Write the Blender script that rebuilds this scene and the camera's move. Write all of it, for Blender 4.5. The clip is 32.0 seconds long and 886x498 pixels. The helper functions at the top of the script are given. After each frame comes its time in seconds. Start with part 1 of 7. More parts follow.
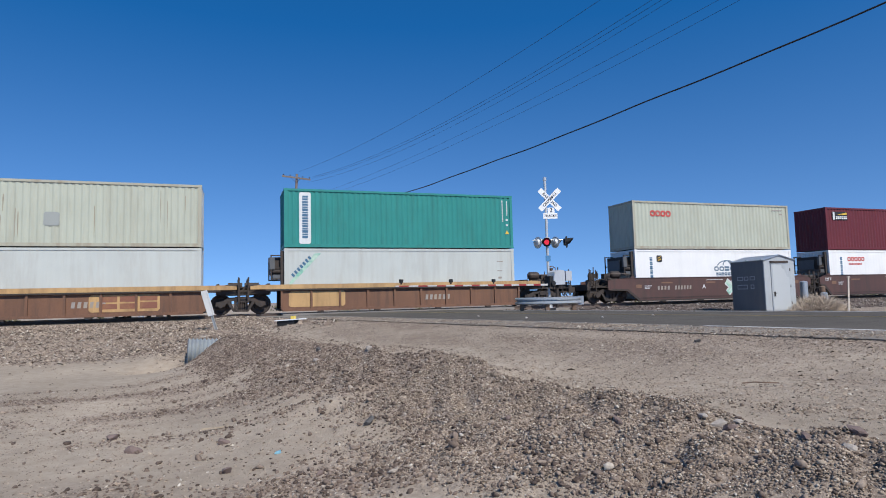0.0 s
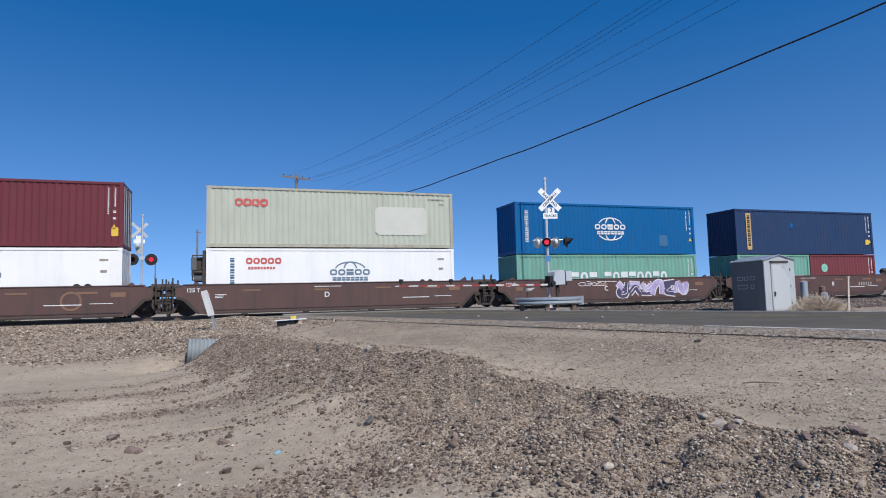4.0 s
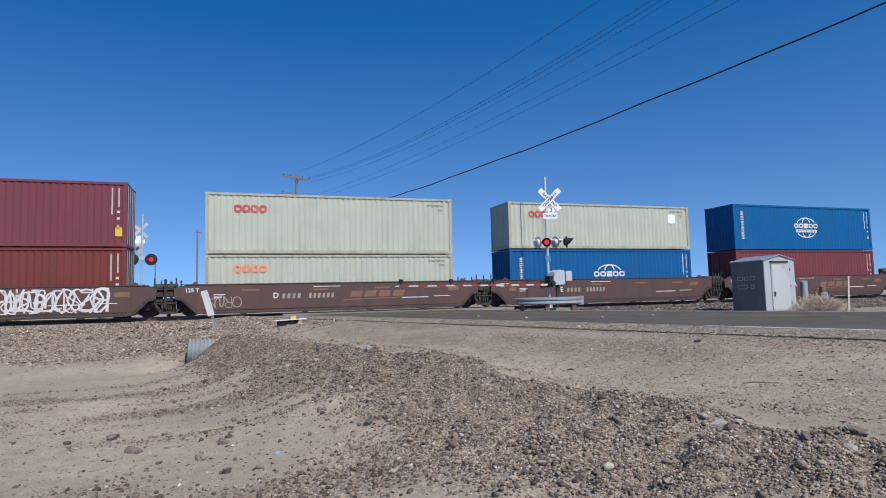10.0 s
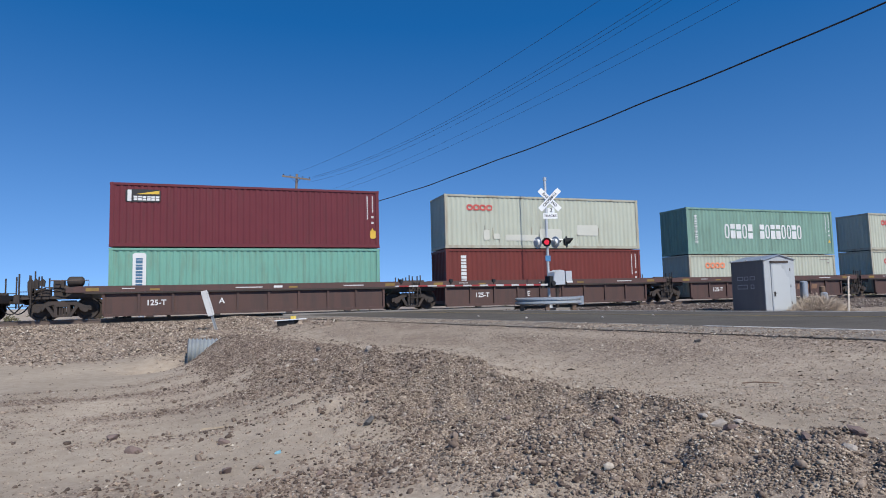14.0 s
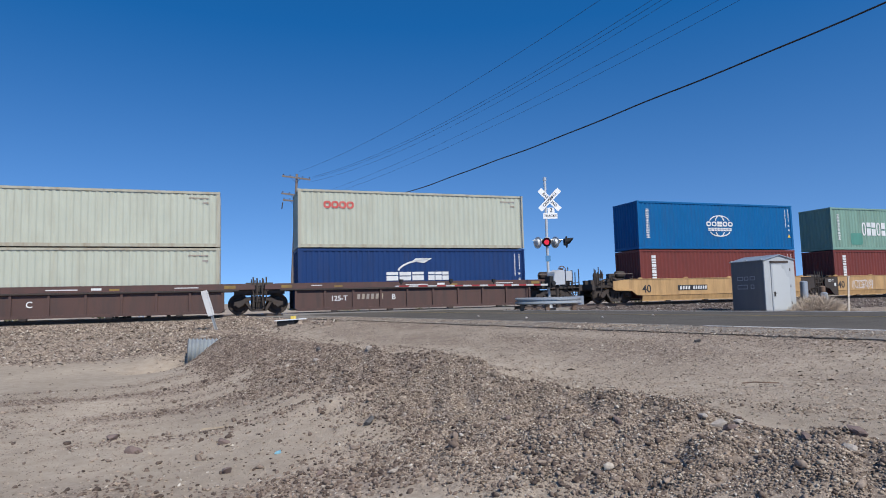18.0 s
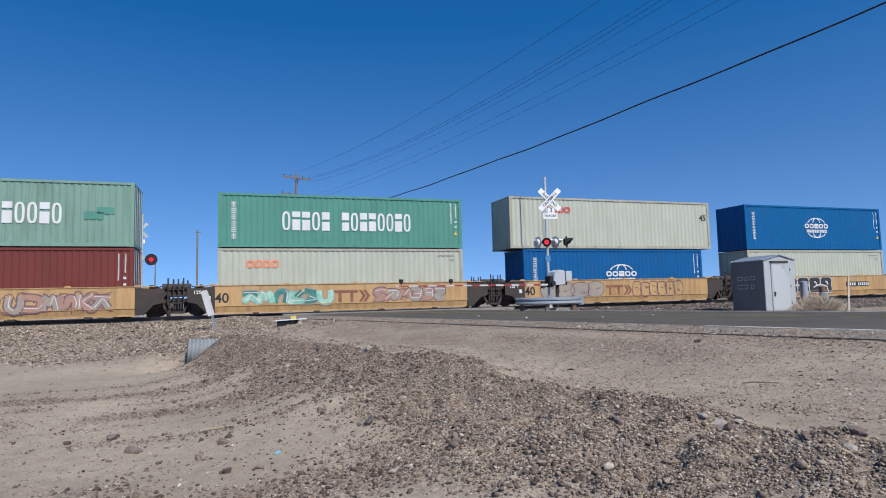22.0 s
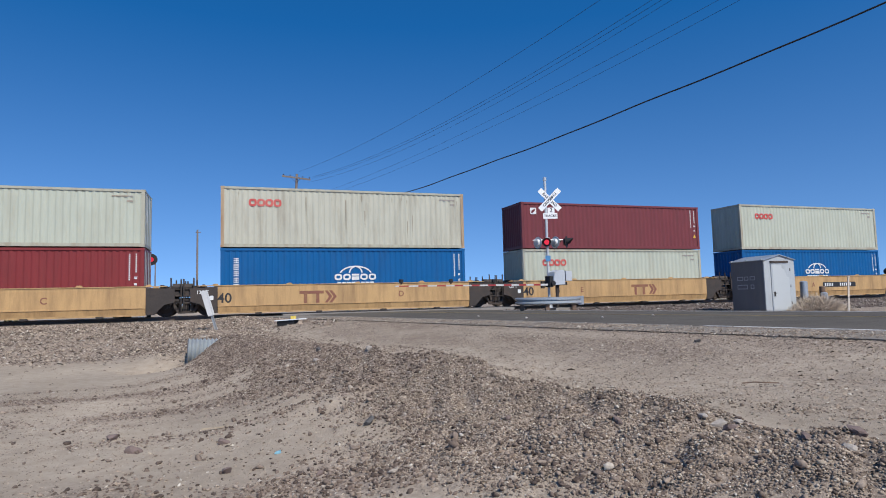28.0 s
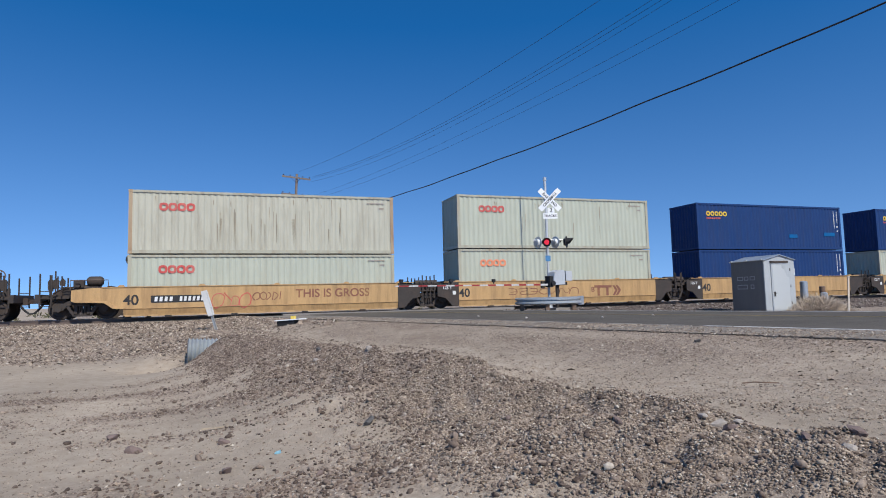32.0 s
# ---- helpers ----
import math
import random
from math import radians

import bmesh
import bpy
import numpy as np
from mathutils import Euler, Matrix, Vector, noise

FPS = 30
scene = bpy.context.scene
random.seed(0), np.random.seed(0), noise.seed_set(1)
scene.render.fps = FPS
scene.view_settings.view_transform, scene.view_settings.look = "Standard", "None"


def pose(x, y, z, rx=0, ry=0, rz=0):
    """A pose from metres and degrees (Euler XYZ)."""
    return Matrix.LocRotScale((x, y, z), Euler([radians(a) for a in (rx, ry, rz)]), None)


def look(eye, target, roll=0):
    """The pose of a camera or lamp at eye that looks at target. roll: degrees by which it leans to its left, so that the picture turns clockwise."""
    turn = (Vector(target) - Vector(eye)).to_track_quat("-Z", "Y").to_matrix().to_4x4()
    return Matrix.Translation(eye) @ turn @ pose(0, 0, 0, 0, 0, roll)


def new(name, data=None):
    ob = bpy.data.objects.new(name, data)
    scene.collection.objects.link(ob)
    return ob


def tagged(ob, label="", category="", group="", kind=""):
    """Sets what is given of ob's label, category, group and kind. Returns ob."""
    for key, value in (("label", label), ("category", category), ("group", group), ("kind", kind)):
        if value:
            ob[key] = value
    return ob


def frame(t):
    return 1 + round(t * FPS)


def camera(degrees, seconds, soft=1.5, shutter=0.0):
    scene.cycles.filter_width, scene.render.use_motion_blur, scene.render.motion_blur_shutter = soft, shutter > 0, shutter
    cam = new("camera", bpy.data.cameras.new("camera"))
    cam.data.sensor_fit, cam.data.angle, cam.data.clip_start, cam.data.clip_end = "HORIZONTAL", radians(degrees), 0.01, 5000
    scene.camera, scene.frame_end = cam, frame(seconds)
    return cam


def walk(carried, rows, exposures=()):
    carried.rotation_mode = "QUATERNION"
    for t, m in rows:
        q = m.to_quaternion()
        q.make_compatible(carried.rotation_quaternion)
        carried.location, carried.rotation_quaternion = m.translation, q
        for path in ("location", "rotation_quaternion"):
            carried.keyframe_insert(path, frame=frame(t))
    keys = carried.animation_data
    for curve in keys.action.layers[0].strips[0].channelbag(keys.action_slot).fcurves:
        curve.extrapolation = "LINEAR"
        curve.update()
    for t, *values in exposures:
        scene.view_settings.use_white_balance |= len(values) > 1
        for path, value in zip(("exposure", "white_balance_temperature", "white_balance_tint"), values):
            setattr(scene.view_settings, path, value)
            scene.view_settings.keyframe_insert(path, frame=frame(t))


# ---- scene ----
# ---------------------------------------------------------------- camera
EYE = 0.53                      # eye above the top of the rail (world z = 0)
PITCH, ROLL = 4.673, 1.4335
cam = camera(72.41, 32.0, soft=1.0)
STAND = Matrix.Translation((0, 0, EYE)) @ pose(0, 0, 0, 90 + PITCH) @ pose(0, 0, 0, 0, 0, -ROLL)
walk(cam, [(0.0, STAND), (32.0, STAND)])

# ---------------------------------------------------------------- light
SUN_AZ, SUN_EL = radians(-57.7), radians(47)      # sun behind the right shoulder, in line with the power line
SUN_WAY = Vector((math.cos(SUN_AZ) * math.cos(SUN_EL), math.sin(SUN_AZ) * math.cos(SUN_EL), math.sin(SUN_EL)))
world = bpy.data.worlds.new("sky")
scene.world = world
world.use_nodes = True
wn = world.node_tree.nodes
sky = wn.new("ShaderNodeTexSky")
sky.sky_type, sky.sun_disc = "NISHITA", False
sky.sun_elevation, sky.sun_rotation = SUN_EL, math.pi / 2 - SUN_AZ
sky.altitude, sky.air_density, sky.dust_density, sky.ozone_density = 2500, 1.0, 0.0, 6.0
wn["Background"].inputs[1].default_value = 0.138
lift = wn.new("ShaderNodeVectorMath")            # clear dry air: little whitening at the horizon
lift.operation = "ADD"
lift.inputs[1].default_value = (0, 0, 0.15)
even = wn.new("ShaderNodeVectorMath")
even.operation = "NORMALIZE"
gaze = wn.new("ShaderNodeTexCoord")
for a, b in ((gaze.outputs["Generated"], lift.inputs[0]), (lift.outputs[0], even.inputs[0]), (even.outputs[0], sky.inputs["Vector"])):
    world.node_tree.links.new(a, b)
deep = wn.new("ShaderNodeHueSaturation")
deep.inputs["Hue"].default_value = 0.499
height = wn.new("ShaderNodeSeparateXYZ")        # the haze near the horizon is paler
haze = wn.new("ShaderNodeMapRange")
haze.inputs[1].default_value, haze.inputs[2].default_value = 0.0, 0.42
haze.inputs[3].default_value, haze.inputs[4].default_value = 1.04, 1.26
world.node_tree.links.new(gaze.outputs["Generated"], height.inputs[0])
world.node_tree.links.new(height.outputs["Z"], haze.inputs[0])
world.node_tree.links.new(haze.outputs[0], deep.inputs["Saturation"])
world.node_tree.links.new(sky.outputs[0], deep.inputs["Color"])
world.node_tree.links.new(deep.outputs[0], wn["Background"].inputs[0])
sun = new("sun", bpy.data.lights.new("sun", "SUN"))
sun.data.energy, sun.data.angle, sun.data.color = 4.0, radians(0.5), (1.0, 0.95, 0.87)
sun.matrix_world = look(SUN_WAY * 100, (0, 0, 0))
scene.view_settings.exposure = 0.22

# ---------------------------------------------------------------- the lie of the land
TRACK_TURN, TRACK_Y = radians(19.262), 31.70    # the near side of the loads runs through (0, TRACK_Y)
SPEED = 13.70
CA, SA = math.cos(TRACK_TURN), math.sin(TRACK_TURN)
TRACK = Matrix.Translation((0, TRACK_Y, 0)) @ Matrix.Rotation(TRACK_TURN, 4, "Z")
MID = 1.219                                     # centre of the track, past the near side of the loads
ROAD_A, ROAD_D = (-0.04, 14.29), (0.557, -0.831)   # near edge of the asphalt and its direction
ROAD_N = (-0.831, -0.557)                       # towards the verge
ROAD_Z = -0.06


def track_w(x, y):
    return -SA * x + CA * y - TRACK_Y * CA


def road_q(x, y):
    return ROAD_N[0] * (x - ROAD_A[0]) + ROAD_N[1] * (y - ROAD_A[1])


def road_l(x, y):
    return ROAD_D[0] * (x - ROAD_A[0]) + ROAD_D[1] * (y - ROAD_A[1])


def road_point(l, q, z=0.0):
    return (ROAD_A[0] + l * ROAD_D[0] + q * ROAD_N[0], ROAD_A[1] + l * ROAD_D[1] + q * ROAD_N[1], z)


def step(e0, e1, v):
    t = np.clip((v - e0) / (e1 - e0), 0, 1)
    return t * t * (3 - 2 * t)


def lattice(ix, iy, seed):
    h = (ix.astype(np.int64) * 374761393 + iy.astype(np.int64) * 668265263 + seed * 974634777) & 0x7FFFFFFF
    h = ((h ^ (h >> 13)) * 1274126177) & 0x7FFFFFFF
    return ((h ^ (h >> 16)) & 0xFFFF) / 65535.0


def bumps(x, y, size, seed=0):
    """Smooth value noise in -1..1."""
    u, v = np.asarray(x) / size, np.asarray(y) / size
    iu, iv = np.floor(u), np.floor(v)
    fu, fv = u - iu, v - iv
    fu, fv = fu * fu * (3 - 2 * fu), fv * fv * (3 - 2 * fv)
    a, b = lattice(iu, iv, seed), lattice(iu + 1, iv, seed)
    c, d = lattice(iu, iv + 1, seed), lattice(iu + 1, iv + 1, seed)
    return 2 * ((a * (1 - fu) + b * fu) * (1 - fv) + (c * (1 - fu) + d * fu) * fv) - 1


def land(x, y):
    """Height of the ground."""
    x, y = np.asarray(x, float), np.asarray(y, float)
    q, w = road_q(x, y), track_w(x, y)
    q2 = q + 0.35 * bumps(x, y, 2.2, 3)
    # road bank: shoulder, berm of loose gravel, slope to the ditch floor
    rim = 3.42 - 0.75 * step(4.0, -1.0, road_l(x, y)) + 0.22 * bumps(x, y, 1.3, 4) + 0.10 * bumps(x, y, 0.4, 6)
    bank = -0.075 - 0.32 * step(0.0, 2.9, q) - 0.68 * step(2.9, 6.6, q2)
    crest = (0.115 + 0.05 * bumps(x, y, 0.9, 5)) * step(rim - 0.14, rim + 0.16, q) * np.exp(-np.maximum(q - rim - 0.2, 0) / 0.9) * step(-1.5, 4, road_l(x, y))
    far = -0.14 - 0.38 * step(-9.9, -13.5, q)
    base = np.where(q > -5, bank + crest, far)
    # railway bank
    rail = -0.19 - 0.89 * step(-1.6, -12.5, w)
    rail = np.where(w > 0, -0.19 - 0.35 * step(2.9, 4.4, w) - 0.2 * step(10, 15, w), rail)
    h = np.maximum(base, rail)
    k = 0.12
    h = h + k * np.log1p(np.exp(-np.abs(base - rail) / k)) * 0.6
    h = np.where((q < -0.12) & (q > -10.2), np.minimum(h, -0.13), h)
    # scour at the mouth of the culvert
    h = h - 0.52 * np.exp(-((x + 7.15) ** 2 + (y - 15.55) ** 2) / 0.8 ** 2) - 0.16 * np.exp(-((x + 6.1) ** 2 + (y - 14.3) ** 2) / 1.1 ** 2)
    h = h + 0.17 * np.exp(-((x + 5.65) ** 2 + (y - 16.0) ** 2) / 0.55 ** 2)
    near = np.exp(-np.hypot(x, y) / 40)
    rough = step(rim - 0.05, rim + 0.2, q) * (1 - step(4.5, 5.6, q2)) * step(-3, 4, road_l(x, y))
    h = h + rough * (0.085 * np.abs(bumps(x, y, 0.36, 12)) + 0.045 * bumps(x, y, 0.19, 13) + 0.05 * bumps(x, y, 0.7, 14))
    h = h + near * (0.035 * bumps(x, y, 1.7, 7) * step(-0.2, 1.5, q) + 0.014 * bumps(x, y, 0.45, 8) * step(0, 1.5, q))
    return h


def gravel(x, y):
    """How thick the stones lie, 0..1."""
    x, y = np.asarray(x, float), np.asarray(y, float)
    q, w, l = road_q(x, y), track_w(x, y), road_l(x, y)
    n = 0.5 * bumps(x, y, 1.6, 21) + 0.35 * bumps(x, y, 0.5, 22)
    rim = 3.42 - 0.75 * step(4.0, -1.0, l) + 0.22 * bumps(x, y, 1.3, 4) + 0.10 * bumps(x, y, 0.4, 6)
    slope = step(rim - 0.08, rim + 0.12, q) * (1 - 0.93 * step(4.55, 5.5, q + 0.9 * n)) * (1 - step(5.6, 6.6, q + 0.8 * n))
    shoulder = (0.46 + 0.55 * bumps(l * 0.25, q, 0.55, 41) + 0.3 * bumps(l * 0.5, q, 0.23, 42)) * step(-0.5, 0.5, q) * (1 - 0.65 * step(1.8, 2.4, q)) * (1 - step(2.9, 3.3, q)) + 0.5 * step(0.5, 0.0, q) * step(-0.6, 0, q)
    shoulder = shoulder + 0.45 * np.exp(-((q - 1.25) / 0.32) ** 2) * np.maximum(0.3 + bumps(l * 0.35, q, 0.6, 43), 0)
    rail = step(-11.8, -9.5, w + 1.5 * n) * 0.9 * (1 - 0.85 * step(9, 14, w))
    # stones swept into rows across the ditch
    k = l + 0.25 * (q - 5.5) + 0.22 * bumps(x, y, 2.1, 33) + 0.12 * n
    ruts = sum(p * np.exp(-((k - c) / d) ** 2) for c, d, p in ((-1.2, 0.2, 0.6), (0.35, 0.36, 1.25), (1.25, 0.2, 0.7), (2.35, 0.38, 1.35), (3.3, 0.16, 0.4), (4.5, 0.22, 0.5), (7.1, 0.55, 1.5)))
    ruts = ruts * step(4.6, 5.4, q) * (1 - 0.55 * step(8.2, 10.5, q)) * (0.75 + 0.9 * bumps(x, y, 1.1, 31))
    ruts = np.maximum(ruts, 0) + 0.035 * step(4.6, 5.4, q)
    beyond = 0.9 * step(-10, -10.5, q)
    return np.clip(np.maximum.reduce([slope, shoulder, rail, ruts, beyond]), 0, 1)


# ---------------------------------------------------------------- materials
def nodes_of(name):
    m = bpy.data.materials.new(name)
    m.use_nodes = True
    return m, m.node_tree.nodes, m.node_tree.links, m.node_tree.nodes["Principled BSDF"]


def surface(name, color, rough=0.6, metal=0.0, vary=0.12, fine=40.0, coarse=1.2, dirt=None, dirt_amount=0.0, streak=False,
            bump=0.15, spec=0.5, tint=0.0, cover=0.47):
    """Grain and stains over a base colour, at two scales, in metres."""
    m, n, k, b = nodes_of(name)
    co = n.new("ShaderNodeTexCoord")
    big, small = n.new("ShaderNodeTexNoise"), n.new("ShaderNodeTexNoise")
    big.inputs["Scale"].default_value, big.inputs["Detail"].default_value = coarse, 5
    small.inputs["Scale"].default_value, small.inputs["Detail"].default_value = fine, 3
    k.new(co.outputs["Object"], big.inputs["Vector"])
    k.new(co.outputs["Object"], small.inputs["Vector"])
    add = n.new("ShaderNodeMath")
    add.operation = "ADD"
    k.new(big.outputs[0], add.inputs[0])
    k.new(small.outputs[0], add.inputs[1])
    r = n.new("ShaderNodeMapRange")
    r.inputs[1].default_value, r.inputs[2].default_value = 0.6, 1.4
    r.inputs[3].default_value, r.inputs[4].default_value = 1 - vary, 1 + vary
    k.new(add.outputs[0], r.inputs[0])
    hsv = n.new("ShaderNodeHueSaturation")
    hsv.inputs["Color"].default_value = (*color, 1)
    k.new(r.outputs[0], hsv.inputs["Value"])
    out = hsv.outputs[0]
    if tint:
        info = n.new("ShaderNodeObjectInfo")
        r2 = n.new("ShaderNodeMapRange")
        r2.inputs[3].default_value, r2.inputs[4].default_value = 1 - tint, 1 + tint
        k.new(info.outputs["Random"], r2.inputs[0])
        mul = n.new("ShaderNodeMath")
        mul.operation = "MULTIPLY"
        k.new(r.outputs[0], mul.inputs[0])
        k.new(r2.outputs[0], mul.inputs[1])
        k.new(mul.outputs[0], hsv.inputs["Value"])
    if dirt:
        mp = n.new("ShaderNodeMapping")
        info = n.new("ShaderNodeObjectInfo")
        k.new(co.outputs["Object"], mp.inputs["Vector"])
        mp.inputs["Scale"].default_value = (1, 1, 0.12 if streak else 1)
        shift = n.new("ShaderNodeVectorMath")
        shift.operation = "SCALE"
        shift.inputs[0].default_value = (37, 11, 23)
        k.new(info.outputs["Random"], shift.inputs["Scale"])
        k.new(shift.outputs[0], mp.inputs["Location"])
        d = n.new("ShaderNodeTexNoise")
        d.inputs["Scale"].default_value, d.inputs["Detail"].default_value = (2.6 if streak else 1.6), 8
        d.inputs["Roughness"].default_value = 0.68
        k.new(mp.outputs[0], d.inputs["Vector"])
        dr = n.new("ShaderNodeMapRange")
        dr.inputs[1].default_value, dr.inputs[2].default_value = cover, cover + 0.27
        dr.inputs[4].default_value = dirt_amount
        k.new(d.outputs[0], dr.inputs[0])
        mix = n.new("ShaderNodeMix")
        mix.data_type = "RGBA"
        k.new(dr.outputs[0], mix.inputs[0])
        k.new(out, mix.inputs[6])
        mix.inputs[7].default_value = (*dirt, 1)
        out = mix.outputs[2]
    k.new(out, b.inputs["Base Color"])
    b.inputs["Metallic"].default_value = metal
    b.inputs["Specular IOR Level"].default_value = spec
    rr = n.new("ShaderNodeMapRange")
    rr.inputs[3].default_value, rr.inputs[4].default_value = max(0.05, rough - 0.12), min(1, rough + 0.12)
    k.new(big.outputs[0], rr.inputs[0])
    k.new(rr.outputs[0], b.inputs["Roughness"])
    if bump:
        bp = n.new("ShaderNodeBump")
        bp.inputs["Strength"].default_value, bp.inputs["Distance"].default_value = bump, 0.01
        k.new(small.outputs[0], bp.inputs["Height"])
        k.new(bp.outputs[0], b.inputs["Normal"])
    return m


RUST, SOOT, DUST = (0.16, 0.06, 0.025), (0.05, 0.042, 0.036), (0.34, 0.27, 0.20)


def paint(name, color, dirt=SOOT, amount=0.35, rough=0.5, vary=0.07):
    return surface(name, color, rough, vary=vary, fine=60, coarse=0.9, dirt=dirt, dirt_amount=amount, streak=True, bump=0.05, spec=0.18)


